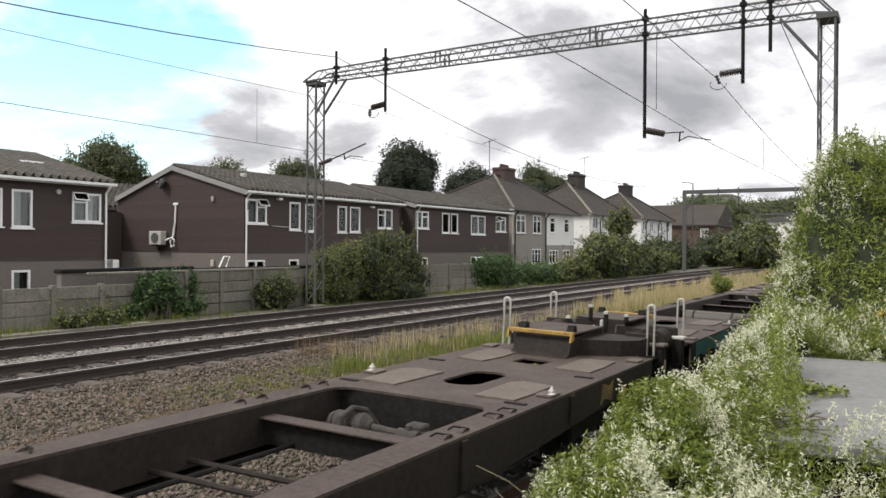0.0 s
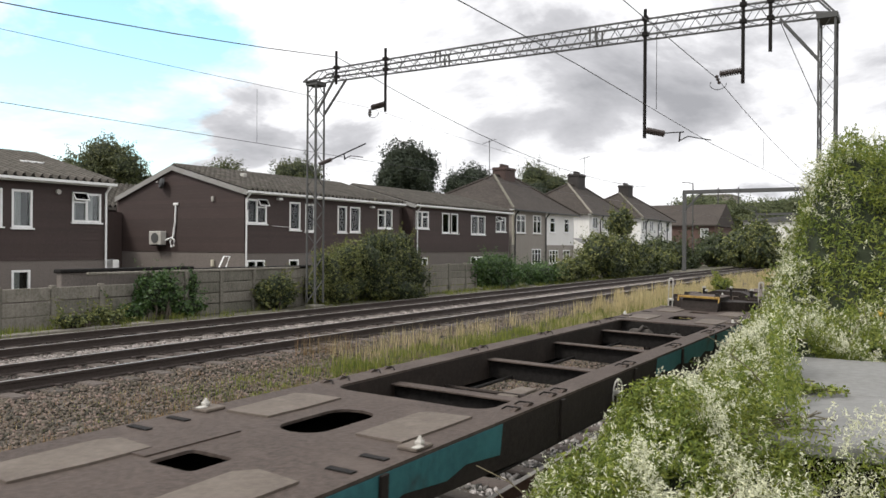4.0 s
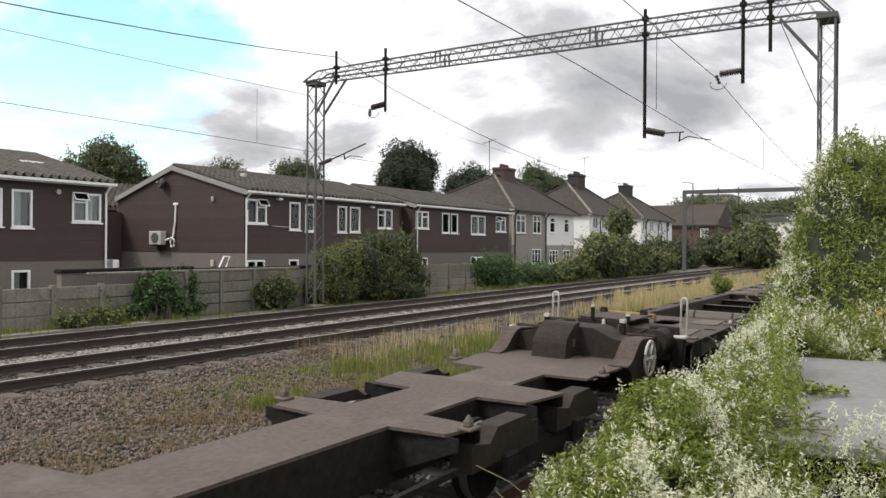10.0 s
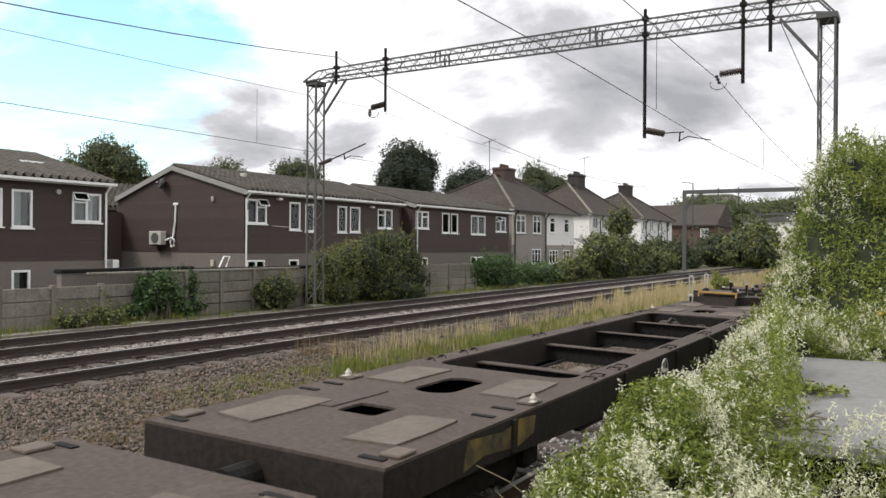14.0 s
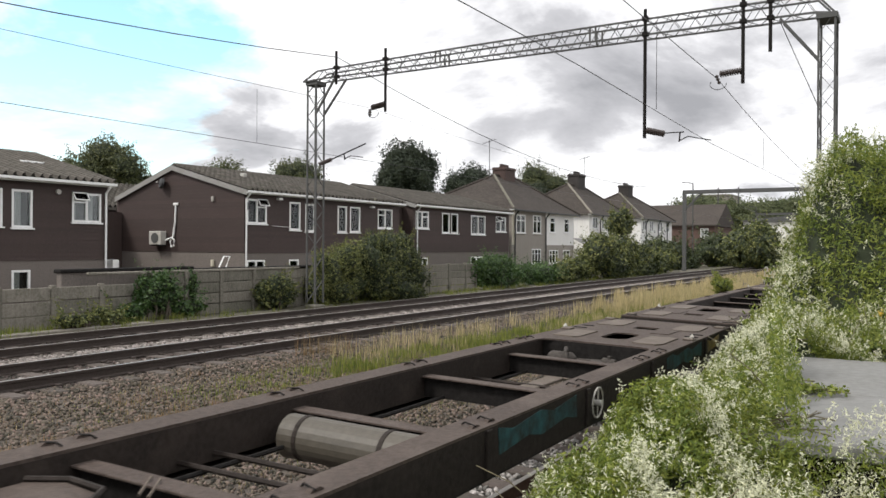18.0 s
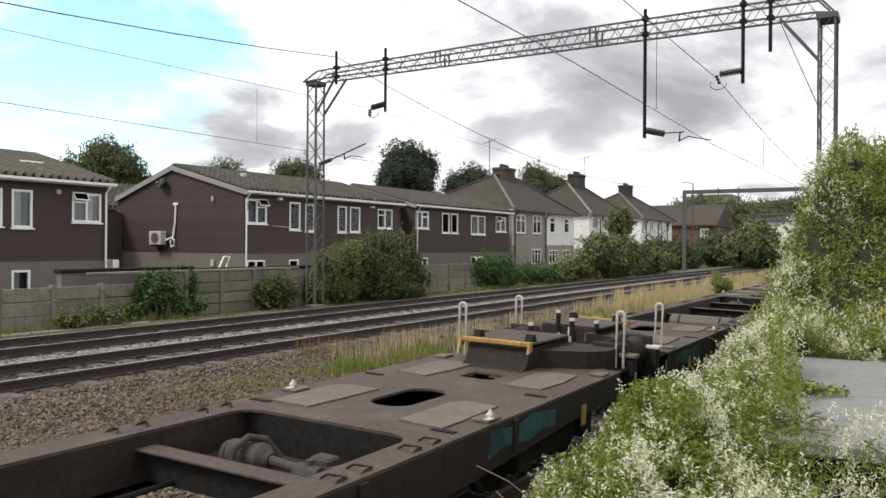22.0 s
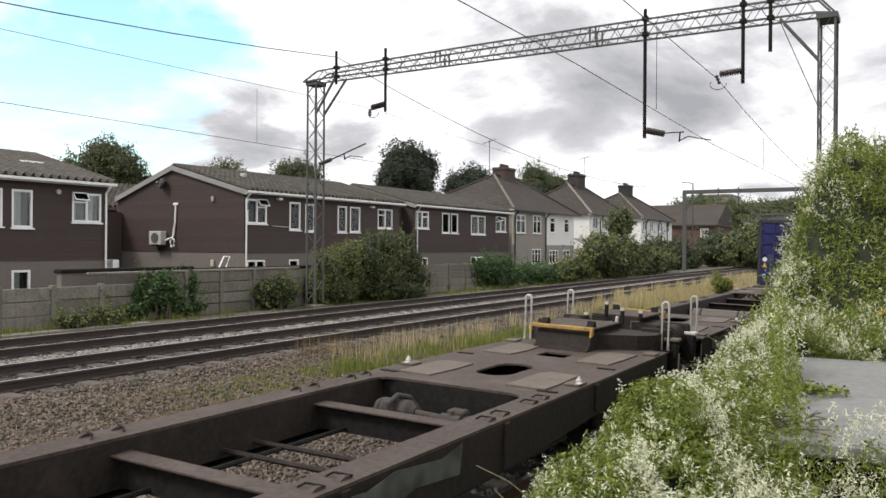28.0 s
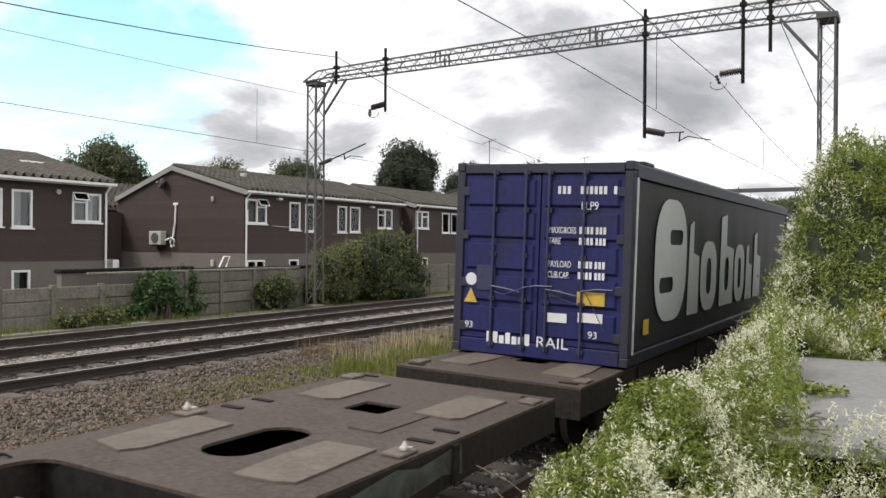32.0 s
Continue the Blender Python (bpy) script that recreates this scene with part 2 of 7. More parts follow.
M["cont_blue"] = material("container_blue", (0.0125, 0.014, 0.088), 0.6, 0.0, 0.2, 12, 0.8, 1.1, 0.08, 20, tint=(0.008, 0.0085, 0.045), streak=0.55, dirt=(0.018, 0.018, 0.028), dirt_at=(0.52, 0.72), dirt_scale=1.4, spec=0.3)
M["cont_dark"] = material("container_curtain", (0.021, 0.021, 0.025), 0.6, 0.0, 0.15, 10, 0.5, 0.7, 0.15, 5, tint=(0.011, 0.011, 0.013), streak=0.4, spec=0.3)
M["cont_frame"] = material("container_frame", (0.0105, 0.0115, 0.026), 0.6, 0.0, 0.3, 14, 0.6, 1.5, 0.1, 20, tint=(0.012, 0.0105, 0.011), dirt=(0.04, 0.032, 0.028), dirt_at=(0.58, 0.74), dirt_scale=4.0)
M["locking"] = material("locking_bar", (0.034, 0.037, 0.078), 0.5, 0.3, 0.3, 14, 0.5, 2.0)
M["letter"] = material("white_lettering", (0.6, 0.6, 0.6), 0.6, 0.0, 0.1, 14, 0.4, 1.5)
M["silver"] = material("silver_lettering", (0.43, 0.44, 0.43), 0.6, 0.0, 0.1, 14, 0.35, 1.0)
M["amber"] = material("amber_label", (0.5, 0.34, 0.04), 0.5, 0.0, 0.1, 14, 0.5, 4.0)
M["leaf"] = material("vine_leaf", (0.148, 0.2, 0.026), 0.6, 0.0, 0, vary=0.45, island=True, sheer=0.35, blotch=0.6, blotch_scale=0.9, tint=(0.2, 0.22, 0.05))
M["flower"] = material("vine_flower", (0.66, 0.66, 0.5), 0.8, 0.0, 0, vary=0.3, island=True, sheer=0.3, blotch=0.5, blotch_scale=0.8, tint=(0.5, 0.52, 0.33))
M["stem"] = material("vine_stem", (0.1, 0.085, 0.05), 0.85, 0, 0.3, 30)
# shade between leaves, painted as a near-black inner colour
M["under"] = material("foliage_shade", (0.016, 0.023, 0.008), 0.95, 0, 0.5, 6, 0.6, 0.8, 0.8, 8)
M["shrub"] = material("shrub_leaf", (0.04, 0.058, 0.019), 0.6, 0.0, 0, vary=0.55, island=True, sheer=0.25, blotch=0.7, blotch_scale=0.7, tint=(0.05, 0.062, 0.022))
M["shrub_light"] = material("shrub_leaf_light", (0.13, 0.145, 0.042), 0.6, 0.0, 0, vary=0.5, island=True, sheer=0.3)
M["ivy"] = material("ivy_leaf", (0.05, 0.1, 0.024), 0.5, 0.0, 0, vary=0.5, island=True, sheer=0.2)
M["tree"] = material("tree_leaf", (0.055, 0.07, 0.022), 0.65, 0.0, 0, vary=0.5, island=True, sheer=0.2, blotch=0.6, blotch_scale=0.35, tint=(0.085, 0.09, 0.03))
# distance haze painted in as a paler leaf green
M["tree_far"] = material("hazy_tree_leaf", (0.085, 0.105, 0.045), 0.7, 0.0, 0, vary=0.4, island=True, sheer=0.25, blotch=0.6, blotch_scale=0.15, tint=(0.12, 0.135, 0.06))
M["conifer"] = material("dark_tree_leaf", (0.022, 0.034, 0.016), 0.65, 0.0, 0, vary=0.5, island=True, sheer=0.15)
M["bark"] = material("bark", (0.075, 0.06, 0.045), 0.9, 0, 0.4, 14, bump=0.5)
M["grass_green"] = material("green_grass", (0.165, 0.195, 0.036), 0.7, 0.0, 0, vary=0.45, island=True, sheer=0.4)
M["grass_gold"] = material("dry_grass", (0.43, 0.365, 0.19), 0.75, 0.0, 0, vary=0.35, island=True, sheer=0.4)
M["weed"] = material("dry_weed", (0.215, 0.15, 0.075), 0.8, 0.0, 0, vary=0.4, island=True, sheer=0.3)


def glass_material():
    """clear pane: see-through, with a reflection by the angle"""
    m = bpy.data.materials.new("window_glass")
    m.use_nodes = True
    nt = m.node_tree
    N, L = nt.nodes.new, nt.links.new
    clear, gloss, fr, mix = N("ShaderNodeBsdfTransparent"), N("ShaderNodeBsdfGlossy"), N("ShaderNodeFresnel"), N("ShaderNodeMixShader")
    clear.inputs[0].default_value = (0.82, 0.85, 0.85, 1)
    gloss.inputs["Roughness"].default_value = 0.03
    fr.inputs[0].default_value = 1.5
    L(fr.outputs[0], mix.inputs[0]); L(clear.outputs[0], mix.inputs[1]); L(gloss.outputs[0], mix.inputs[2])
    L(mix.outputs[0], nt.nodes["Material Output"].inputs["Surface"])
    return m


M["glass"] = glass_material()


# ------------------------------------------------------------------ building helpers
def part(name, bm, mat, parent=None, label="", at=None, smooth=False):
    """one mesh object out of a bmesh, under a thing or a part"""
    me = bpy.data.meshes.new(name)
    bm.to_mesh(me)
    bm.free()
    return linked(name, me, mat, parent, label, at, smooth)


def linked(name, me, mat, parent=None, label="", at=None, smooth=False):
    if mat is not None and not me.materials:
        me.materials.append(mat)
    if smooth:
        me.polygons.foreach_set("use_smooth", [True] * len(me.polygons))
    ob = new(name, me)
    if parent is not None:
        ob.parent = parent
    if at is not None:
        ob.matrix_local = at
    if label:
        ob["label"] = label
    return ob


def thing(name, label, category, group="", kind="", at=None):
    ob = new(name)
    ob.empty_display_size = 0.2
    tagged(ob, label, category, group, kind)
    if at is not None:
        ob.matrix_basis = at
    return ob


def box(bm, lo, hi, bevel=0.0, rot=None):
    lo, hi = Vector(lo), Vector(hi)
    r = bmesh.ops.create_cube(bm, size=1.0)
    vs = r["verts"]
    m = Matrix.Translation((lo + hi) / 2) @ (rot.to_4x4() if rot else Matrix()) @ Matrix.Diagonal((*(hi - lo), 1))
    bmesh.ops.transform(bm, matrix=m, verts=vs)
    if bevel:
        es = list({e for v in vs for e in v.link_edges})
        bmesh.ops.bevel(bm, geom=es, offset=bevel, segments=1, affect="EDGES", profile=0.5)
    return bm


def boxes(*items, bevel=0.0):
    bm = bmesh.new()
    for lo, hi in items:
        box(bm, lo, hi, bevel)
    return bm


def tube(bm, p, q, r, n=10, r2=None, caps=True):
    p, q = Vector(p), Vector(q)
    d = q - p
    m = Matrix.Translation((p + q) / 2) @ d.to_track_quat("Z", "Y").to_matrix().to_4x4()
    bmesh.ops.create_cone(bm, cap_ends=caps, segments=n, radius1=r, radius2=r if r2 is None else r2, depth=d.length, matrix=m)
    return bm


def pipe(bm, pts, r, n=6):
    """a bent round bar through the points"""
    pts = [Vector(p) for p in pts]
    rings = []
    for i, p in enumerate(pts):
        d = (pts[min(i + 1, len(pts) - 1)] - pts[max(i - 1, 0)]).normalized()
        q = d.to_track_quat("Z", "Y")
        rings.append([bm.verts.new(p + q @ Vector((r * math.cos(6.2832 * k / n), r * math.sin(6.2832 * k / n), 0))) for k in range(n)])
    for a, b in zip(rings, rings[1:]):
        for k in range(n):
            bm.faces.new((a[k], a[(k + 1) % n], b[(k + 1) % n], b[k]))
    bm.faces.new(rings[0][::-1]); bm.faces.new(rings[-1])
    return bm


def slab(outline, holes, z0, z1):
    """a plate with holes, from flat outlines"""
    bm = bmesh.new()
    edges = []
    for ring in (outline, *holes):
        vs = [bm.verts.new((x, y, z1)) for x, y in ring]
        edges += [bm.edges.new((vs[i], vs[(i + 1) % len(vs)])) for i in range(len(vs))]
    bmesh.ops.triangle_fill(bm, edges=edges, use_beauty=True, normal=(0, 0, 1))
    for f in bm.faces:
        if f.normal.z < 0:
            f.normal_flip()
    r = bmesh.ops.extrude_face_region(bm, geom=list(bm.faces))
    bmesh.ops.translate(bm, vec=(0, 0, z0 - z1), verts=[v for v in r["geom"] if isinstance(v, bmesh.types.BMVert)])
    bmesh.ops.recalc_face_normals(bm, faces=list(bm.faces))
    return bm


def prism(profile, a, b, axis="y"):
    """an outline (two coordinates) drawn out from a to b along an axis"""
    bm = bmesh.new()
    place = {"y": lambda u, v, w: (u, w, v), "x": lambda u, v, w: (w, u, v), "z": lambda u, v, w: (u, v, w)}[axis]
    lo = [bm.verts.new(place(u, v, a)) for u, v in profile]
    hi = [bm.verts.new(place(u, v, b)) for u, v in profile]
    n = len(profile)
    bm.faces.new(lo); bm.faces.new(hi[::-1])
    for i in range(n):
        bm.faces.new((lo[i], hi[i], hi[(i + 1) % n], lo[(i + 1) % n]))
    bmesh.ops.recalc_face_normals(bm, faces=list(bm.faces))
    return bm


def rounded(cx, cy, w, h, r, n=4):
    pts = []
    for sx, sy, a0 in ((1, 1, 0), (-1, 1, 90), (-1, -1, 180), (1, -1, 270)):
        for k in range(n + 1):
            a = radians(a0 + 90 * k / n)
            pts.append((cx + sx * (w / 2 - r) + r * math.cos(a), cy + sy * (h / 2 - r) + r * math.sin(a)))
    return pts


def unit_bar():
    bm = bmesh.new()
    box(bm, (-0.5, -0.5, 0), (0.5, 0.5, 1))
    me = bpy.data.meshes.new("bar")
    bm.to_mesh(me); bm.free()
    return me


BARS = {}


def bar(name, p, q, w, d, mat, parent):
    """a straight bar between two points, one object on a shared mesh"""
    if mat not in BARS:
        BARS[mat] = unit_bar()
        BARS[mat].materials.append(M[mat])
    p, q = Vector(p), Vector(q)
    v = q - p
    m = Matrix.Translation(p) @ v.to_track_quat("Z", "Y").to_matrix().to_4x4() @ Matrix.Diagonal((w, d, v.length, 1))
    return linked(name, BARS[mat], None, parent, at=m)


rng = np.random.default_rng(7)


def scatter(name, verts, faces, where, turn, size, mat, parent=None, label="", kind="stuff"):
    """many small pieces joined in one mesh: piece verts (n,3), faces, places (m,3), rotations (m,3,3), sizes (m,)"""
    verts = np.asarray(verts, float)
    m, n = len(where), len(verts)
    v = np.einsum("mij,nj->mni", turn, verts) * np.asarray(size)[:, None, None] + np.asarray(where)[:, None, :]
    faces = np.asarray(faces)
    f = (faces[None] + (np.arange(m) * n)[:, None, None]).reshape(-1, faces.shape[1])
    me = bpy.data.meshes.new(name)
    k = faces.shape[1]
    me.vertices.add(m * n)
    me.vertices.foreach_set("co", v.reshape(-1))
    me.loops.add(f.size)
    me.loops.foreach_set("vertex_index", f.reshape(-1).astype(np.int32))
    me.polygons.add(len(f))
    me.polygons.foreach_set("loop_start", (np.arange(len(f)) * k).astype(np.int32))
    me.update(calc_edges=True)
    me.validate()
    ob = linked(name, me, M[mat], parent, label)
    if kind:
        ob["kind"] = kind
    return ob


def turns(m, tilt=3.14, seed=None):
    """random rotations: any heading, tilted up to an angle"""
    a, b, c = rng.uniform(0, 6.2832, m), rng.uniform(-tilt, tilt, m), rng.uniform(-tilt, tilt, m)
    ca, sa, cb, sb, cc, sc = np.cos(a), np.sin(a), np.cos(b), np.sin(b), np.cos(c), np.sin(c)
    o, i = np.zeros(m), np.ones(m)
    ra = np.stack([ca, -sa, o, sa, ca, o, o, o, i], -1).reshape(m, 3, 3)
    rb = np.stack([i, o, o, o, cb, -sb, o, sb, cb], -1).reshape(m, 3, 3)
    rc = np.stack([cc, o, sc, o, i, o, -sc, o, cc], -1).reshape(m, 3, 3)
    return ra @ rb @ rc


LEAF_V = [(0, 0, 0), (0.32, 0.45, 0.07), (0, 1, -0.05), (-0.32, 0.45, 0.07)]
LEAF_F = [(0, 1, 2, 3)]
BLOB_V = [(0, 0, 0.5), (0.5, 0, 0), (0, 0.5, 0), (-0.5, 0, 0), (0, -0.5, 0), (0, 0, -0.5)]
BLOB_F = [(0, 1, 2), (0, 2, 3), (0, 3, 4), (0, 4, 1), (5, 2, 1), (5, 3, 2), (5, 4, 3), (5, 1, 4)]
BLADE_V = [(-0.5, 0, 0), (0.5, 0, 0), (0.3, 0.12, 0.6), (-0.3, 0.12, 0.6), (0, 0.35, 1.0)]


SIDING_X, SIDING_Z = -4.40, -0.13
MAIN_Z = 0.37
NEAR_X, FAR_X = -11.95, -15.35


def ground_height(x, y):
    """profile across the line: embankment with the main tracks, dip with the siding, verge"""
    pts = [(-400, 0.1), (-60, 0.1), (-24, -0.05), (-19, 0.18), (-18, 0.24), (-17.2, 0.2), (-16.8, 0.17), (-10.6, 0.17), (-10.0, 0.1), (-7.6, -0.22),
           (-6.0, -0.34), (-3.0, -0.36), (-2.4, -0.3), (-1.0, 0.2), (1.5, 0.6), (8, 0.8), (400, 0.8)]
    for (x0, z0), (x1, z1) in zip(pts, pts[1:]):
        if x0 <= x <= x1:
            k = (x - x0) / (x1 - x0)
            return z0 + (z1 - z0) * k
    return 0.1


def build_ground():
    xs = [-2500, -900, -400, -120, -60, -40, -30, -24, -21, -19, -18, -17.2, -16.8] + [-16.4 + 0.4 * i for i in range(38)] + [-1.0, -0.3, 0.5, 1.5, 3, 8, 30, 120, 400, 1200, 2500]
    ys = [-600, -120, -40, -15, -8] + [-6 + 0.6 * i for i in range(70)] + [38, 42, 47, 53, 60, 70, 85, 105, 140, 200, 400, 900, 2500, 4500]
    bm = bmesh.new()
    grid = []
    for y in ys:
        row = []
        for x in xs:
            z = ground_height(max(-390, min(390, x)), y)
            if -17 < x < -2 and -7 < y < 60:
                z += 0.025 * noise.noise((x * 2.3, y * 2.3, 0.0))
            row.append(bm.verts.new((x, y, z)))
        grid.append(row)
    mats = ["soil", "ballast"]
    for j in range(len(ys) - 1):
        for i in range(len(xs) - 1):
            f = bm.faces.new((grid[j][i], grid[j][i + 1], grid[j + 1][i + 1], grid[j + 1][i]))
            xc = (xs[i] + xs[i + 1]) / 2
            f.material_index = 1 if (-17.4 < xc < -2.2) else 0
            f.smooth = True
    me = bpy.data.meshes.new("ground")
    bm.to_mesh(me); bm.free()
    for n in mats:
        me.materials.append(M[n])
    ob = new("ground", me)
    tagged(ob, "ground of grey-brown railway ballast with soil beside it", "ground", kind="structure")


build_ground()

RAIL_PROFILE = [(-0.07, -0.159), (0.07, -0.159), (0.07, -0.147), (0.012, -0.125), (0.012, -0.045), (0.035, -0.035), (0.035, -0.006), (0.028, 0.0),
                (-0.028, 0.0), (-0.035, -0.006), (-0.035, -0.035), (-0.012, -0.045), (-0.012, -0.125), (-0.07, -0.147)]


def build_track(name, x, z, cant, label, y0=-30, y1=160, step=0.65, bright=True, rust="rail"):
    """two rails on sleepers"""
    track = thing(name, label, "railway track", "railway tracks", "structure")
    for s in (-1, 1):
        dx, dz = s * 0.7525, -s * 0.7525 * math.sin(cant)
        prof = [(x + dx + u, z + dz + v) for u, v in RAIL_PROFILE]
        rail = part("rail", prism(prof, y0, y1), M[rust], track)
        if bright:
            part("running_surface", boxes(((x + dx - 0.03, y0, z + dz), (x + dx + 0.03, y1, z + dz + 0.003))), M["rail_top"], rail, "polished rail top")
    bm = bmesh.new()
    box(bm, (-1.28, -0.13, -0.2), (1.28, 0.13, 0.0), 0.02)
    me = bpy.data.meshes.new("sleeper")
    bm.to_mesh(me); bm.free()
    me.materials.append(M["sleeper"])
    n = int((80 - max(y0, -6)) / step)
    for i in range(n):
        y = max(y0, -6) + i * step
        o = linked("sleeper", me, None, track, at=pose(x, y, z - 0.16 + random.uniform(-0.012, 0.012), 0, math.degrees(cant), random.uniform(-0.6, 0.6)))
    bm = bmesh.new()
    box(bm, (-0.045, -0.05, 0), (0.045, 0.05, 0.035), 0.01)
    clip = bpy.data.meshes.new("rail_clip")
    bm.to_mesh(clip); bm.free()
    clip.materials.append(M["rail"])
    for i in range(int(34 / step)):
        for s in (-1, 1):
            for e in (-1, 1):
                linked("rail_clip", clip, None, track, at=pose(x + s * 0.7525 + e * 0.11, max(y0, -6) + 8 + i * step, z - 0.165))
    return track


build_track("track_far", FAR_X, MAIN_Z, 0.0, "running line of worn steel rails on concrete sleepers")
build_track("track_near", NEAR_X, MAIN_Z, 0.0, "running line of worn steel rails on concrete sleepers")
build_track("track_siding", SIDING_X, SIDING_Z, 0.031, "lower track of rusty rails under the wagons", rust="rail_red")


# ------------------------------------------------------------------ overhead line gantry
def lattice_mast(gantry, name, x, y, z0, z1, wx, wy, panels):
    mast = part(name, boxes(((x - wx / 2 - 0.06, y - wy / 2 - 0.06, z0 - 0.4), (x + wx / 2 + 0.06, y + wy / 2 + 0.06, z0 - 0.06)), bevel=0.03), M["concrete"], gantry, "lattice mast on a concrete foot")
    cs = [(sx * wx / 2, sy * wy / 2) for sx, sy in ((-1, -1), (1, -1), (1, 1), (-1, 1))]
    for cx, cy in cs:
        bar("leg", (x + cx, y + cy, z0), (x + cx, y + cy, z1), 0.048, 0.048, "galv", mast)
    h = (z1 - z0) / panels
    for i in range(panels):
        za, zb = z0 + i * h, z0 + (i + 1) * h
        for k in range(4):
            a, b = cs[k], cs[(k + 1) % 4]
            if (i + k) % 2:
                a, b = b, a
            bar("lattice_bar", (x + a[0], y + a[1], za), (x + b[0], y + b[1], zb), 0.022, 0.01, "galv", mast)
    part("cap", boxes(((x - wx / 2 - 0.06, y - wy / 2 - 0.05, z1 - 0.12), (x + wx / 2 + 0.06, y + wy / 2 + 0.05, z1 + 0.02)), bevel=0.01), M["galv"], mast)
    return mast


def insulator(parent, p, q, r=0.075, n=7):
    """a ribbed insulator between two points"""
    p, q = Vector(p), Vector(q)
    ins = part("insulator", tube(bmesh.new(), p, q, r * 0.45, 8), M["insulator"], parent, "dark ribbed insulator")
    d = (q - p).normalized() * 0.018
    for i in range(n):
        c = p.lerp(q, (i + 0.5) / n)
        part("shed", tube(bmesh.new(), c - d, c + d, r, 10, r * 0.8), M["insulator"], ins)
    return ins


PY = 22.0


def build_gantry():
    g = thing("overhead_gantry", "grey steel lattice portal carrying overhead wires across three tracks", "gantry", "overhead line gantries")
    lattice_mast(g, "mast", -17.58, PY, 0.39, 7.76, 0.36, 0.42, 19)
    lattice_mast(g, "mast", -1.96, PY, 0.0, 7.92, 0.36, 0.62, 17)
    # boom: four chords with zigzag lacing
    x0, x1 = -17.3, -2.2
    zb, zt = 7.8, 8.07
    rise = {zb: (0.0165, -0.0003), zt: (0.037, -0.001)}
    hw = 0.28

    def zz(x, z):
        u = x - x0
        return z + rise[z][0] * u + rise[z][1] * u * u
    for dy in (-hw, hw):
        for z in (zb, zt):
            for i in range(5):
                xa, xb = x0 + (x1 - x0) * i / 5, x0 + (x1 - x0) * (i + 1) / 5
                bar("chord", (xa, PY + dy, zz(xa, z)), (xb, PY + dy, zz(xb, z)), 0.045, 0.045, "galv", g)
    n = 56
    for i in range(n):
        xa, xb = x0 + (x1 - x0) * i / n, x0 + (x1 - x0) * (i + 1) / n
        up = i % 2 == 0
        for dy in (-hw, hw):
            bar("lattice_bar", (xa, PY + dy, zz(xa, zb if up else zt)), (xb, PY + dy, zz(xb, zt if up else zb)), 0.026, 0.012, "galv", g)
        for z in (zb, zt):
            s = hw if up else -hw
            bar("lattice_bar", (xa, PY - s, zz(xa, z)), (xb, PY + s, zz(xb, z)), 0.022, 0.012, "galv", g)
    for x in (-12.7, -7.8):
        for dy in (-hw, hw):
            for k in (-0.08, 0.08):
                bar("splice_bar", (x + k, PY + dy, zz(x, zb)), (x + k, PY + dy, zz(x, zt)), 0.05, 0.02, "galv", g)
    # sloping heads over the masts
    for sx, xm, zm in ((-1, -17.9, 7.76), (1, -1.78, 7.92)):
        xi = x0 if sx < 0 else x1
        for dy in (-hw, hw):
            bar("head_bar", (xm, PY + dy, zm), (xi - sx * 0.0, PY + dy, zz(xi, zt)), 0.045, 0.045, "galv", g)
            bar("head_bar", (xm, PY + dy, zm), (xi, PY + dy, zz(xi, zb)), 0.045, 0.045, "galv", g)
    # knee braces
    for dy in (-hw, hw):
        bar("knee_brace", (-17.4, PY + dy * 0.75, 6.7), (-16.55, PY + dy, 7.81), 0.06, 0.06, "galv", g)
        bar("knee_brace", (-2.14, PY + dy, 6.85), (-3.0, PY + dy, 7.93), 0.09, 0.05, "galv", g)
    # drop tubes
    for x, zlo, zhi in ((-16.48, 7.55, 8.62), (-14.56, 6.52, 8.5), (-6.33, 5.2, 8.6), (-3.86, 6.42, 8.5), (-3.22, 7.14, 8.55)):
        bm = bmesh.new()
        tube(bm, (x, PY - 0.34, zlo), (x, PY - 0.34, zhi), 0.045, 10)
        for zc in (zz(x, zb), zz(x, zt)):
            box(bm, (x - 0.08, PY - 0.4, zc - 0.05), (x + 0.08, PY - 0.25, zc + 0.05))
        part("drop_tube", bm, M["grime_shade"], g, "dark drop tube clamped to the boom")
    # insulated arms
    insulator(g, (-14.58, PY - 0.34, 6.76), (-15.08, PY - 0.34, 6.68), 0.095, 9)
    insulator(g, (-15.14, PY - 0.34, 6.64), (-15.14, PY - 0.34, 6.42), 0.06, 3)
    insulator(g, (-3.9, PY - 0.34, 6.74), (-4.42, PY - 0.34, 6.7), 0.095, 9)
    insulator(g, (-4.5, PY - 0.34, 6.68), (-4.42, PY - 0.34, 6.45), 0.05, 3)
    insulator(g, (-6.28, PY - 0.34, 5.4), (-5.8, PY - 0.34, 5.28), 0.095, 9)
    insulator(g, (-17.26, PY - 0.2, 5.0), (-16.75, PY - 0.2, 5.14))
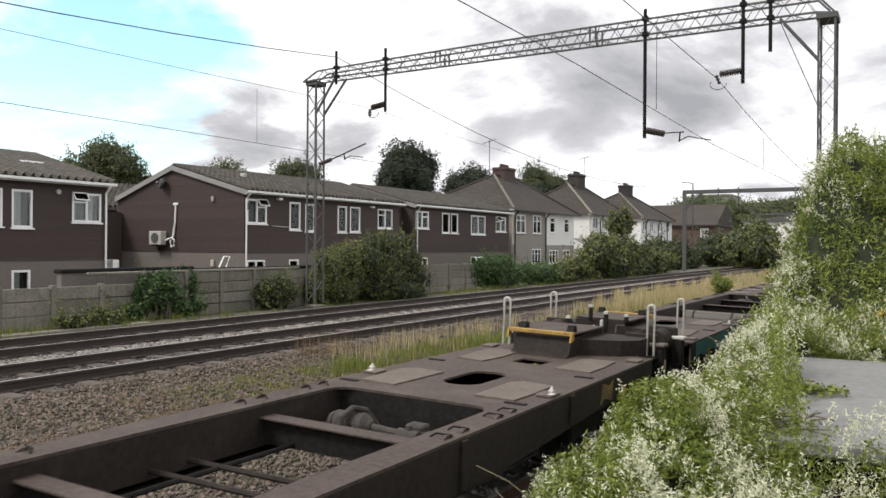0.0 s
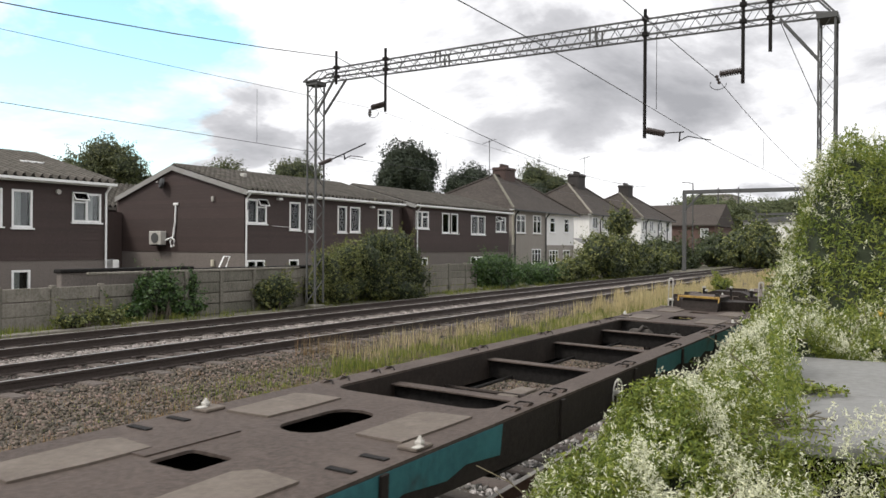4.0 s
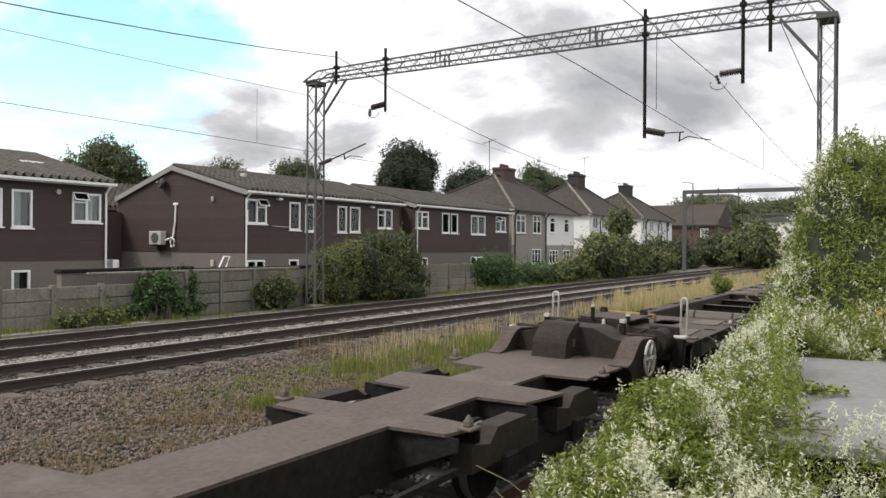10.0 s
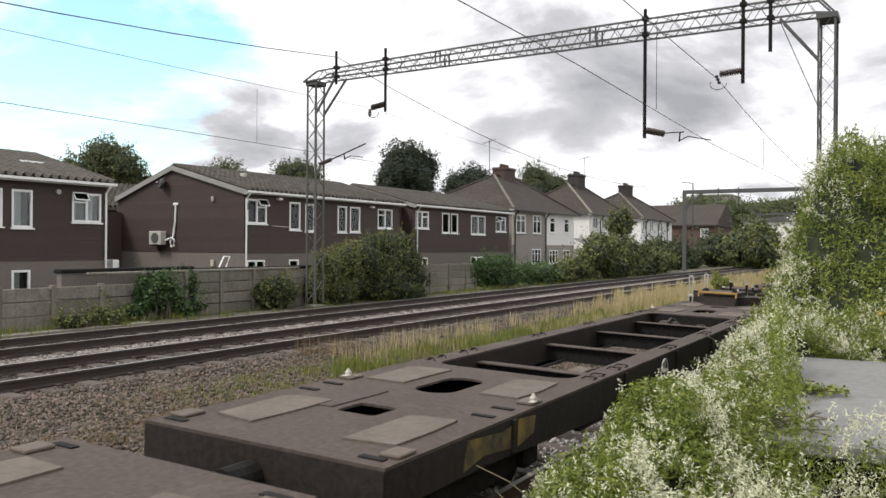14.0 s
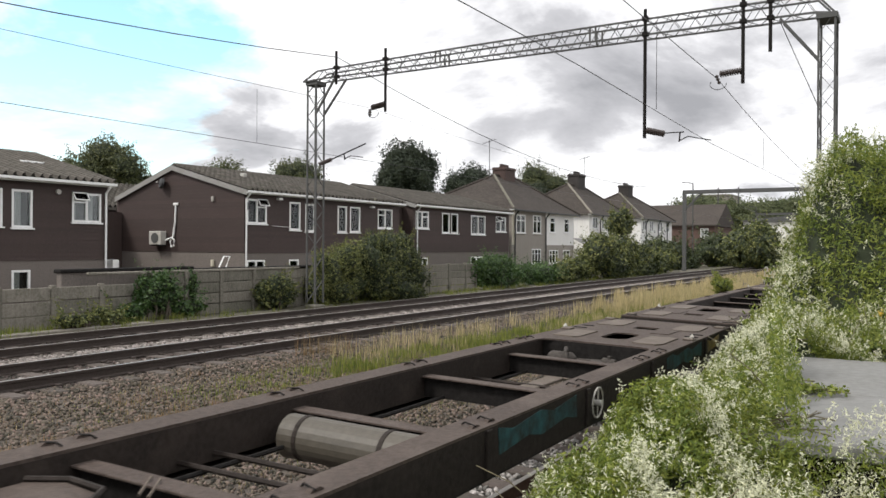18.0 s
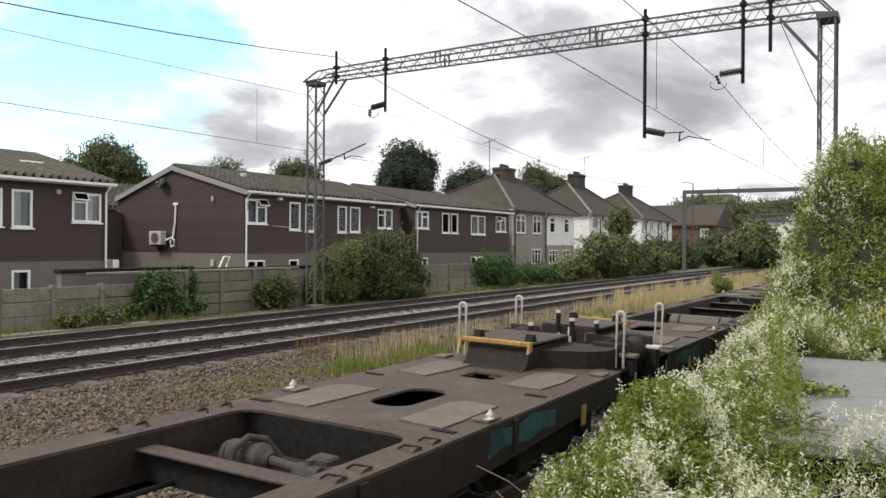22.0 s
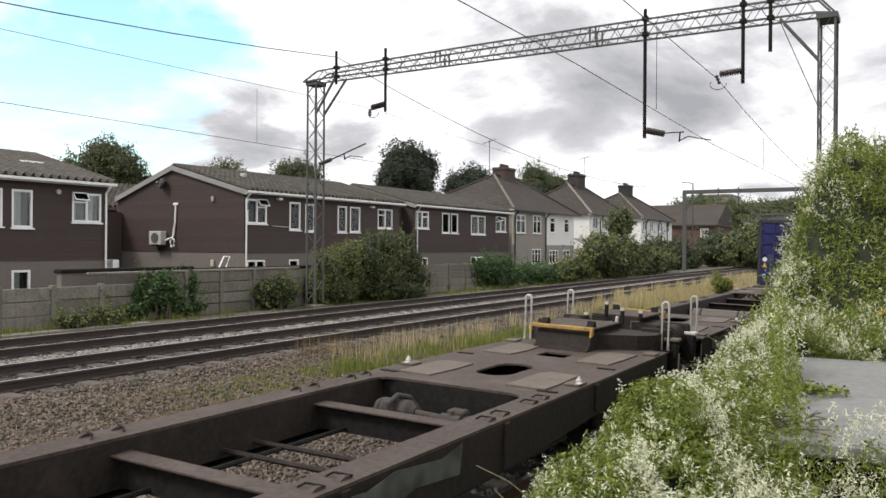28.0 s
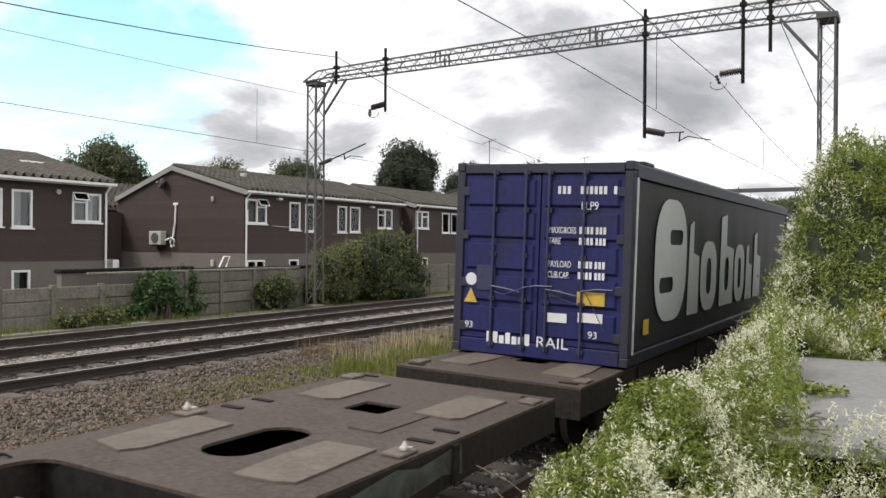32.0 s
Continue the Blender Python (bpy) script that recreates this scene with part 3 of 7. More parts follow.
    for pts, r in (([(-16.75, PY - 0.2, 5.14), (-16.2, PY - 0.2, 5.32), (-15.4, PY - 0.2, 5.58)], 0.022),
                   ([(-16.25, PY - 0.2, 5.3), (-16.23, PY - 0.2, 5.1)], 0.02),
                   ([(-16.23, PY - 0.2, 5.12), (-16.0, PY - 0.2, 5.22), (-15.5, PY - 0.2, 5.15)], 0.015),
                   ([(-5.85, PY - 0.34, 5.3), (-5.3, PY - 0.34, 5.3)], 0.016),
                   ([(-5.4, PY - 0.34, 5.3), (-5.42, PY - 0.34, 5.05)], 0.02),
                   ([(-5.42, PY - 0.34, 5.08), (-5.2, PY - 0.34, 5.18), (-4.62, PY - 0.34, 5.05)], 0.015)):
        part("registration_arm", pipe(bmesh.new(), pts, r), M["grime_shade"], g)
    # jumper loops hanging at the insulators
    for x, z, r in ((-15.0, 6.5, 0.2), (-4.45, 6.45, 0.2)):
        pts = [(x + r * math.cos(a), PY - 0.36, z + r * 0.7 * math.sin(a)) for a in [2.6 + 0.42 * k for k in range(10)]]
        part("jumper", pipe(bmesh.new(), pts, 0.01, 5), M["wire"], g)
    bar("stay_rod", (-2.1, PY - 0.1, 5.6), (-3.05, PY - 0.1, 7.95), 0.02, 0.02, "galv", g)
    return g


build_gantry()


def wire(name, pts, r, label, sags=(0.0,)):
    """an overhead wire, hung between its supports; sags: metres for each span, the last one repeated"""
    out = []
    for n, (a, b) in enumerate(zip(pts, pts[1:])):
        sag = sags[min(n, len(sags) - 1)]
        a, b = Vector(a), Vector(b)
        for i in range(16):
            k = i / 16
            p = a.lerp(b, k)
            p.z -= sag * 4 * k * (1 - k)
            out.append(p)
    out.append(Vector(pts[-1]))
    ob = part(name, pipe(bmesh.new(), out, r, 5), M["wire"])
    tagged(ob, label, "overhead wire", "overhead wires")
    return ob


wire("contact_wire", [(-4.5, -30, 5.1), (-4.55, 12, 5.1), (-4.62, PY - 0.34, 4.97), (-4.4, 75, 4.9), (-4.4, 160, 4.9)], 0.0072, "black copper contact wire over the siding")
wire("catenary_wire", [(-4.4, -33, 6.7), (-4.47, PY - 0.34, 6.58), (-4.4, 75, 6.5), (-4.4, 160, 6.5)], 0.0095, "thin black catenary wire over the siding", (0.05, 1.0))
wire("contact_wire", [(-15.4, -30, 5.05), (-15.45, PY - 0.2, 5.05), (-15.2, 75, 5.0), (-15.3, 160, 5.0)], 0.0072, "black copper contact wire over the far track")
wire("catenary_wire", [(-15.3, -33, 6.7), (-15.14, PY - 0.34, 6.68), (-15.3, 75, 6.6), (-15.3, 160, 6.6)], 0.0062, "thin black catenary wire over the far track", (0.42, 0.6))
wire("feeder_wire", [(-16.7, -33, 8.5), (-16.7, PY, 8.52), (-16.7, 75, 8.3), (-16.7, 160, 8.2)], 0.014, "thin black wire along the gantry tops", (1.75, 2.05))
for x_, y_, za_, zb_ in ((-15.42, 16.8, 5.05, 6.5), (-15.4, 27.0, 5.04, 6.45), (-15.4, 33.5, 5.03, 6.3), (-4.56, 16.4, 5.06, 6.68), (-4.5, 29.0, 4.95, 5.95)):
    d_ = part("dropper", pipe(bmesh.new(), [(x_, y_, za_), (x_, y_, zb_)], 0.006, 4), M["wire"])
    tagged(d_, "thin vertical dropper between catenary and contact wire", "dropper", "overhead wires")


def far_gantry(y, xl, xr, z0, z1, name="far_gantry"):
    g = thing(name, "plain grey steel portal over the tracks in the distance", "gantry", "overhead line gantries")
    for x in (xl, xr):
        bar("mast", (x, y, z0), (x, y, z1), 0.3, 0.3, "galv", g)
        bar("knee_brace", (x, y, z1 - 1.6), (x + (1.6 if x < xr else -1.6), y, z1), 0.16, 0.16, "galv", g)
    bar("boom", (xl - 0.15, y, z1), (xr + 0.15, y, z1 + 0.02), 0.34, 0.34, "galv", g)
    for x in (-15.3, -13.6, -8.5, -4.3):
        bar("drop_tube", (x, y - 0.25, z1 - 1.1), (x, y - 0.25, z1 + 0.3), 0.1, 0.1, "galv", g)
    return g


far_gantry(75.0, -18.25, -2.0, 0.2, 7.25)
far_gantry(132.0, -21.2, -2.0, 0.2, 7.4)


# ------------------------------------------------------------------ concrete fence
def build_fence():
    f = thing("concrete_fence", "weathered concrete panel fence with posts along the railway", "fence")
    WX = -18.6

    def run(ys, top, base, boards, hi=None):
        for i, y in enumerate(ys):
            part("post", boxes(((WX - 0.07, y - 0.07, base - 0.3), (WX + 0.07, y + 0.07, top + 0.04)), bevel=0.015), M["concrete"], f)
        for a, b in zip(ys, ys[1:]):
            h = (top - base) / boards
            for k in range(boards):
                z = base + k * h
                part("panel", boxes(((WX - 0.025 + random.uniform(-0.012, 0.012), a + 0.075, z + 0.014), (WX + 0.025 + random.uniform(-0.012, 0.012), b - 0.075, z + h - 0.012)), bevel=0.014), M["concrete"], f)
    run([4.4, 5.75, 7.1, 8.6, 10.1, 11.6, 13.0, 14.4, 15.6], 1.25, 0.2, 3)
    run([15.75, 17.3, 18.7, 20.15, 21.7, 23.2, 24.8, 26.4, 28.0, 29.6, 31.2, 32.9, 34.5, 35.5], 1.5, 0.2, 4)
    # gravel boards and coping along the taller stretch
    part("coping", boxes(((WX - 0.08, 14.0, 1.5), (WX + 0.04, 22.4, 1.58)), bevel=0.02), M["concrete"], f)
    # rendered garden wall behind the lower stretch
    w = thing("garden_wall", "brown rendered garden wall with a dark coping behind the fence", "wall")
    part("wall_face", boxes(((-19.3, 13.6, -0.1), (-19.1, 18.0, 1.56)), bevel=0.01), M["brick"], w)
    part("coping", boxes(((-19.36, 13.55, 1.56), (-19.04, 18.05, 1.66)), bevel=0.02), M["grime_shade"], w, "dark coping")
    part("coping", boxes(((-19.34, 18.05, 1.5), (-19.06, 27.5, 1.6)), bevel=0.03), M["grime_shade"], w, "dark mossy coping")
    part("wall_face", boxes(((-19.28, 18.05, -0.1), (-19.12, 27.5, 1.5)), bevel=0.01), M["concrete"], w)
    k = thing("kerb", "low concrete edging between fence and rails", "edging", kind="structure")
    part("edging", boxes(((-17.9, 9.0, 0.1), (-17.6, 15.2, 0.27)), bevel=0.02), M["concrete"], k, "pale concrete trough lid")


build_fence()

# ------------------------------------------------------------------ the train
DECK_Z, CANT = 0.815, 1.78


def travelled(t):
    """metres that the slowing train has run since the start"""
    u = t / 10
    return 75.396 * u + 0.203 * u ** 2 - 1.86 * u ** 3 + 0.331 * u ** 4


def train_pose(s, t, turned, z=DECK_Z):
    """pose at t of a vehicle whose inner end lies s metres along the train; turned: its outer end leads"""
    y = s - travelled(t)
    return pose(SIDING_X, y, z, 0, -CANT if turned else CANT, 180 if turned else 0)


TRAIN = []


def set_in_train(ob, s, turned, z=DECK_Z):
    ob.matrix_basis = train_pose(s, 0.0, turned, z)
    TRAIN.append((ob, s, turned, z))
    return ob


def graffiti(parent, side, y0, y1, mat):
    """sprayed colour on the outer face of a side sill"""
    x = side * 1.2
    if mat == "teal" and y1 - y0 < 3:
        mat = "teal_worn"
    n = max(3, int((y1 - y0) / 0.3))
    top = (lambda k: -0.03) if y1 - y0 > 3 else (lambda k: -0.05 - 0.03 * ((k * 7) % 3))
    pts = [(y0 + (y1 - y0) * k / n, top(k)) for k in range(n + 1)] + [(y0 + (y1 - y0) * k / n - 0.04, -0.3 + 0.03 * ((k * 5) % 3)) for k in range(n, -1, -1)]
    part("graffiti", prism(pts, x - 0.004 if side > 0 else x - 0.006, x + 0.006 if side > 0 else x + 0.004, "x"), M[mat], parent, "patch of sprayed paint")


def handwheel(parent, x, y, z, r=0.2, solid=False, mat="white_paint"):
    bm = bmesh.new()
    ring = [(x, y + r * math.cos(a), z + r * math.sin(a)) for a in [6.2832 * k / 20 for k in range(21)]]
    pipe(bm, ring, 0.021 if solid else 0.0105, 6)
    wheel = part("handwheel", bm, M[mat], parent, "white painted brake handwheel")
    for k in range(6 if solid else 2):
        a = 3.1416 * 2 * k / 6 if solid else 1.57 + 3.1416 * k
        part("spoke", pipe(bmesh.new(), [(x, y, z), (x, y + r * math.cos(a), z + r * math.sin(a))], 0.02 if solid else 0.009, 5), M[mat], wheel)
    part("hub", tube(bmesh.new(), (x - 0.05, y, z), (x + 0.05, y, z), 0.035, 8), M[mat], wheel)
    return wheel


def handrail(parent, x, y, z, w, h):
    """an upright hoop of white tube, in the plane across the track"""
    pts = [(x - w / 2, y, z)]
    pts += [(x - w / 2 * math.cos(a), y, z + h - w / 2 + w / 2 * math.sin(a)) for a in [3.1416 * k / 8 for k in range(9)]]
    pts += [(x + w / 2, y, z)]
    return part("handrail", pipe(bmesh.new(), pts, 0.02, 7), M["white_paint"], parent, "white tubular handrail hoop")


def buffer_gear(parent, y, z, reach):
    """two buffers, a draw hook, hoses"""
    for x in (-0.87, 0.87):
        bm = bmesh.new()
        tube(bm, (x, y - 0.05, z), (x, y + reach * 0.3, z), 0.205, 24, 0.19)
        tube(bm, (x, y + reach * 0.3, z), (x, y + reach * 0.62, z), 0.19, 24, 0.175)
        tube(bm, (x, y + reach * 0.58, z), (x, y + reach * 0.64, z), 0.185, 24)
        tube(bm, (x, y + reach * 0.5, z), (x, y + reach - 0.04, z), 0.155, 24)
        box(bm, (x - 0.24, y - 0.07, z - 0.24), (x + 0.24, y - 0.01, z + 0.22), 0.02)
        b = part("buffer", bm, M["box_steel"], parent, "greasy dark brown buffer", smooth=False)
        part("buffer_head", tube(bmesh.new(), (x, y + reach - 0.05, z), (x, y + reach - 0.01, z), 0.215, 28, 0.195), M["box_steel"], b)
    bm = bmesh.new()
    box(bm, (-0.05, y, z - 0.1), (0.05, y + reach * 0.8, z + 0.02), 0.02)
    tube(bm, (-0.07, y + reach * 0.8, z - 0.02), (0.07, y + reach * 0.8, z - 0.02), 0.07, 10)
    part("draw_hook", bm, M["grime_shade"], parent)
    bm = bmesh.new()
    tube(bm, (0.1, y + 0.06, z + 0.04), (0.1, y + 0.06, z + 0.24), 0.035, 10, 0.028)
    tube(bm, (0.1, y + 0.06, z + 0.24), (0.1, y + 0.06, z + 0.265), 0.028, 10, 0.012)
    part("cock_handle", bm, M["white_paint"], parent, "white brake cock handle")
    pts = [(-0.3, y - 0.02, z + 0.16), (-0.3, y + 0.1, z + 0.2), (-0.18, y + 0.16, z + 0.2), (-0.18, y + 0.18, z + 0.08)]
    part("release_lever", pipe(bmesh.new(), pts, 0.011, 6), M["plate"], parent)
    for x, dz in ((-0.62, 0.1), (0.6, 0.06)):
        part("air_pipe", pipe(bmesh.new(), [(x, y - 0.1, z + dz), (x, y + 0.1, z + dz + 0.05), (x * 0.85, y + 0.2, z + dz), (x * 0.8, y + 0.24, z - 0.1)], 0.03, 7), M["box_steel"], parent)
    for x, m in ((-0.38, "black"), (0.36, "red"), (0.5, "black")):
        pts = [(x, y, z - 0.05), (x, y + reach * 0.3, z - 0.02), (x * 0.9, y + reach * 0.7, z - 0.22), (x * 0.85, y + reach * 0.95, z - 0.3)]
        part("brake_hose", pipe(bmesh.new(), pts, 0.024, 7), M[m], parent)


def bogie(parent, y, z, axles=1.8):
    """a two-axle bogie under the deck: frames, wheels, springs"""
    frame_ = bmesh.new()
    for s in (-1, 1):
        prof = [(y - 1.35, -0.05), (y - 1.2, 0.06), (y - 0.45, 0.02), (y - 0.3, -0.1), (y + 0.3, -0.1), (y + 0.45, 0.02), (y + 1.2, 0.06), (y + 1.35, -0.05),
                (y + 1.1, -0.2), (y + 0.5, -0.3), (y - 0.5, -0.3), (y - 1.1, -0.2)]
        pr = prism([(a, z + b) for a, b in prof], s * 0.95 - 0.05, s * 0.95 + 0.05, "x")
        me = bpy.data.meshes.new("tmp")
        pr.to_mesh(me); pr.free()
        frame_.from_mesh(me)
        bpy.data.meshes.remove(me)
    box(frame_, (-0.95, y - 0.2, z - 0.2), (0.95, y + 0.2, z))
    b = part("bogie", frame_, M["grime_shade"], parent, "grimy two-axle bogie")
    for dy in (-axles / 2, axles / 2):
        bm = bmesh.new()
        for s in (-1, 1):
            tube(bm, (s * 0.69, y + dy, z - 0.16), (s * 0.82, y + dy, z - 0.16), 0.365, 28)
            tube(bm, (s * 0.655, y + dy, z - 0.16), (s * 0.7, y + dy, z - 0.16), 0.395, 28)
        tube(bm, (-0.9, y + dy, z - 0.16), (0.9, y + dy, z - 0.16), 0.075, 10)
        w = part("wheelset", bm, M["grime_shade"], b)
        for s in (-1, 1):
            part("tread", tube(bmesh.new(), (s * 0.71, y + dy, z - 0.16), (s * 0.80, y + dy, z - 0.16), 0.3685, 28), M["tread"], b, "polished wheel tread")
            part("axle_box", boxes(((s * 1.0 - 0.1, y + dy - 0.15, z - 0.28), (s * 1.0 + 0.1, y + dy + 0.15, z - 0.02)), bevel=0.03), M["grime_shade"], b)
    return b


# plan of the flat wagon half, from its inner end (y = 0) to its outer end
PLAT, OPEN, FRONT = 4.25, 9.7, 4.75
OUTER = PLAT + OPEN + FRONT
HALF_W = 1.2
CROSS = (1.24, 3.7, 6.13, 8.56)


def flat_half(name_label, leading, paint=(), wheel=True, tanks=True, hoop=-0.43):
    """one half of the low container twin wagon"""
    w = thing("container_wagon", name_label, "freight wagon", "container wagons")
    # inner platform with its two holes
    holes = [rounded(0.0, 1.5, 0.42, 0.42, 0.05, 2), rounded(0.0, 3.05, 0.46, 1.0, 0.22, 5)]
    part("inner_deck", slab([(-HALF_W, 0), (HALF_W, 0), (HALF_W, PLAT), (-HALF_W, PLAT)], holes, -0.025, 0.0), M["deck"], w, "rusty brown steel deck plate")
    o0 = PLAT + OPEN
    holes = [rounded(0.0, o0 + 1.35, 0.46, 1.0, 0.22, 5), rounded(0.0, o0 + 2.95, 0.42, 0.42, 0.05, 2)]
    part("outer_deck", slab([(-HALF_W, o0), (HALF_W, o0), (HALF_W, OUTER - 0.4), (0.97, OUTER - 0.36), (0.97, OUTER), (-0.97, OUTER), (-0.97, OUTER - 0.36), (-HALF_W, OUTER - 0.4)], holes, -0.025, 0.0), M["deck"], w, "rusty brown steel deck plate")
    # opening corners
    for ya, s in ((PLAT, 1), (o0, -1)):
        for e in (-1, 1):
            pts = [(e * 0.9, ya), (e * 0.9, ya + s * 0.22), (e * 0.86, ya + s * 0.1), (e * 0.8, ya + s * 0.04), (e * 0.68, ya)]
            part("corner_plate", slab(pts if e * s < 0 else pts[::-1], [], -0.025, 0.0), M["deck"], w)
    # side sills: top flange, web, bottom flange
    for s in (-1, 1):
        x0, x1 = sorted((s * 0.9, s * HALF_W))
        part("side_flange", boxes(((x0, PLAT, -0.025), (x1, o0, 0.0))), M["deck"], w, "worn top flange of the side sill")
        xw = s * (HALF_W - 0.012)
        prof = [(0.0, -0.025), (OUTER - 0.42, -0.025), (OUTER - 0.42, -0.3), (OUTER - 2.0, -0.32), (o0 - 0.4, -0.46), (PLAT + 0.4, -0.46), (1.6, -0.34), (0.0, -0.34)]
        sill = part("side_sill", prism(prof, xw - 0.012, xw + 0.012, "x"), M["sill"], w, "grimy side sill, darkened in colour for its shaded face")
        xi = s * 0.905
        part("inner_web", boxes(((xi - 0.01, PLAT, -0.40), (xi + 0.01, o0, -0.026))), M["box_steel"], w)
        part("bottom_flange", boxes(((x0, PLAT - 0.4, -0.48), (x1, o0 + 0.4, -0.46))), M["grime_shade"], w)
        for (c, a, b) in paint:
            graffiti(sill, s, a, b, c)
        # low hinged lugs in pairs over the cross members
        for c in (0.35, *CROSS, OPEN - 0.2):
            for d in (-0.16, 0.13):
                y = PLAT + c + d
                part("hinge_lug", prism([(y - 0.07, 0.0), (y + 0.07, 0.0), (y + 0.05, 0.022), (y - 0.02, 0.026), (y - 0.06, 0.01)], s * 1.12 - 0.022, s * 1.12 + 0.022, "x"), M["deck"], w)
                part("hinge_pin", pipe(bmesh.new(), [(s * 0.99, y - 0.03, 0.002), (s * 1.03, y, 0.03), (s * 1.16, y + 0.04, 0.02)], 0.009, 5), M["grime_shade"], w)
        # upright stiffeners outside the sill
        for y in (2.1, 5.4, 7.95, 10.4, 12.8, 15.2):
            part("stiffener", boxes(((min(s * HALF_W, s * (HALF_W + 0.03)), y - 0.05, -0.33 if y < 4 or y > 14 else -0.44), (max(s * HALF_W, s * (HALF_W + 0.03)), y + 0.05, -0.03)), bevel=0.006), M["sill"], sill)
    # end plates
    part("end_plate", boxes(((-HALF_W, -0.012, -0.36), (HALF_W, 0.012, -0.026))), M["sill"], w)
    part("end_plate", boxes(((-0.9, PLAT - 0.03, -0.4), (0.9, PLAT, -0.026)),), M["grime_shade"], w)
    part("end_plate", boxes(((-0.9, o0, -0.4), (0.9, o0 + 0.03, -0.026)),), M["grime_shade"], w)
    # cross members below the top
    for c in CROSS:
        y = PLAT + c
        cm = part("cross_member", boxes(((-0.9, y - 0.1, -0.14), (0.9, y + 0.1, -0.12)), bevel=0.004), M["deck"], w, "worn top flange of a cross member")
        # web colour carries the shade that falls below the top flange
        part("web", boxes(((-0.9, y - 0.02, -0.38), (0.9, y + 0.02, -0.14))), M["grime_shade"], cm, "web plate, near-black for the shade under its flange")
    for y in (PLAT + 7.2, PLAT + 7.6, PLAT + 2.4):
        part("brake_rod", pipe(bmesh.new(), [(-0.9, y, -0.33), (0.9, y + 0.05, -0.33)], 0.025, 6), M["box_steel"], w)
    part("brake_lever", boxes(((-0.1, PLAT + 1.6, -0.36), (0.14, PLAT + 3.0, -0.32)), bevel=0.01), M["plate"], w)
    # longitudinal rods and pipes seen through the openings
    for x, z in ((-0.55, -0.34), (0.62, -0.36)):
        part("brake_pipe", pipe(bmesh.new(), [(x, PLAT - 0.2, z), (x, o0 + 0.2, z)], 0.022, 6), M["grime_shade"], w)
    # near-black sheets added below the platforms, so their holes read as deep shade
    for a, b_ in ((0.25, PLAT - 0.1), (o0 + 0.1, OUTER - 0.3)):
        part("underframe", boxes(((-1.05, a, -0.34), (1.05, b_, -0.3))), M["grime_shade"], w, "added dark sheet that makes the deck holes read as shade")
    # wear plates on the decks
    for y0, y1 in ((0.5, 1.55), (2.8, 3.85), (o0 + 0.35, o0 + 1.4), (o0 + 2.5, o0 + 3.6)):
        for s in (-1, 1):
            x0, x1 = sorted((s * 0.46, s * 0.93))
            j = [random.uniform(-0.05, 0.05) for _ in range(8)]
            ring = [(x0 + 0.03, y0 + j[0]), (x1 + j[1] * 0.5, y0 + j[2]), (x1 + 0.02, (y0 + y1) / 2 + j[3]), (x1 + j[4] * 0.6, y1 + j[5]), (x0 + 0.1, y1 + j[6]), (x0 + j[7] * 0.5, y1 - 0.12)]
            part("wear_plate", slab(ring, [], 0.0, 0.018), M["plate"], w, "paler worn plate with uneven edges")
    part("wear_plate", boxes(((-0.62, 1.35, 0.0), (-0.3, 2.3, 0.012))), M["deck"], w)
    # container spigots and lugs along the edges
    for y in (0.35, 2.72, o0 + 0.9, o0 + 3.9):
        for s in (-1, 1):
            bm = boxes(((s * 1.08 - 0.09, y - 0.12, 0.0), (s * 1.08 + 0.09, y + 0.12, 0.03)), bevel=0.008)
            part("spigot_base", bm, M["plate"], w)
            if 0.5 < y < 3 or abs(y - o0 - 0.9) < 0.1:
                bm = bmesh.new()
                box(bm, (s * 1.12 - 0.03, y - 0.032, 0.03), (s * 1.12 + 0.03, y + 0.032, 0.07), 0.01)
                tube(bm, (s * 1.12, y, 0.07), (s * 1.12, y, 0.1), 0.026, 8, 0.01)
                box(bm, (s * 1.12 + 0.0, y - 0.12, 0.028), (s * 1.12 + 0.06, y - 0.03, 0.04), 0.004)
                part("spigot", bm, M["white_paint"], w, "pale container locating spigot")
    for y in (0.15, 1.9, 2.3, o0 + 0.3, o0 + 2.2):
        for s in (-1, 1):
            part("lug", boxes(((s * 1.0 - 0.12, y - 0.03, 0.0), (s * 1.0 + 0.1, y + 0.04, 0.012))), M["grime_shade"], w)
    if wheel:
        for s in (-1, 1):
            handwheel(w, s * (HALF_W + 0.05), 7.1 if leading else 7.72, -0.22, 0.17)
    if tanks:
        ty, tz = PLAT + 6.47, -0.3
        bm = bmesh.new()
        tube(bm, (-0.7, ty, tz), (0.7, ty, tz), 0.205, 24)
        tube(bm, (-0.76, ty, tz), (-0.7, ty, tz), 0.11, 24, 0.205)
        tube(bm, (0.7, ty, tz), (0.76, ty, tz), 0.205, 24, 0.11)
        tank = part("air_tank", bm, M["tank"], w, "olive brown air tank", smooth=False)
        for x in (-0.42, 0.5):
            part("tank_strap", tube(bmesh.new(), (x - 0.022, ty, tz), (x + 0.022, ty, tz), 0.212, 24), M["box_steel"], tank)
            part("tank_bracket", boxes(((x - 0.03, ty - 0.3, -0.17), (x + 0.03, ty - 0.1, -0.15)), bevel=0.005), M["box_steel"], tank)
    # brake gear in the opening beside a platform
    g = PLAT + 0.62 if not leading else o0 - 0.62
    d = 1 if leading else -1
    bm = bmesh.new()
    tube(bm, (-0.46 * d, g, -0.22), (-0.16 * d, g + 0.03, -0.22), 0.125, 20)
    tube(bm, (-0.16 * d, g + 0.03, -0.22), (-0.08 * d, g + 0.035, -0.22), 0.125, 20, 0.06)
    tube(bm, (-0.52 * d, g, -0.22), (-0.46 * d, g, -0.22), 0.1, 20, 0.125)
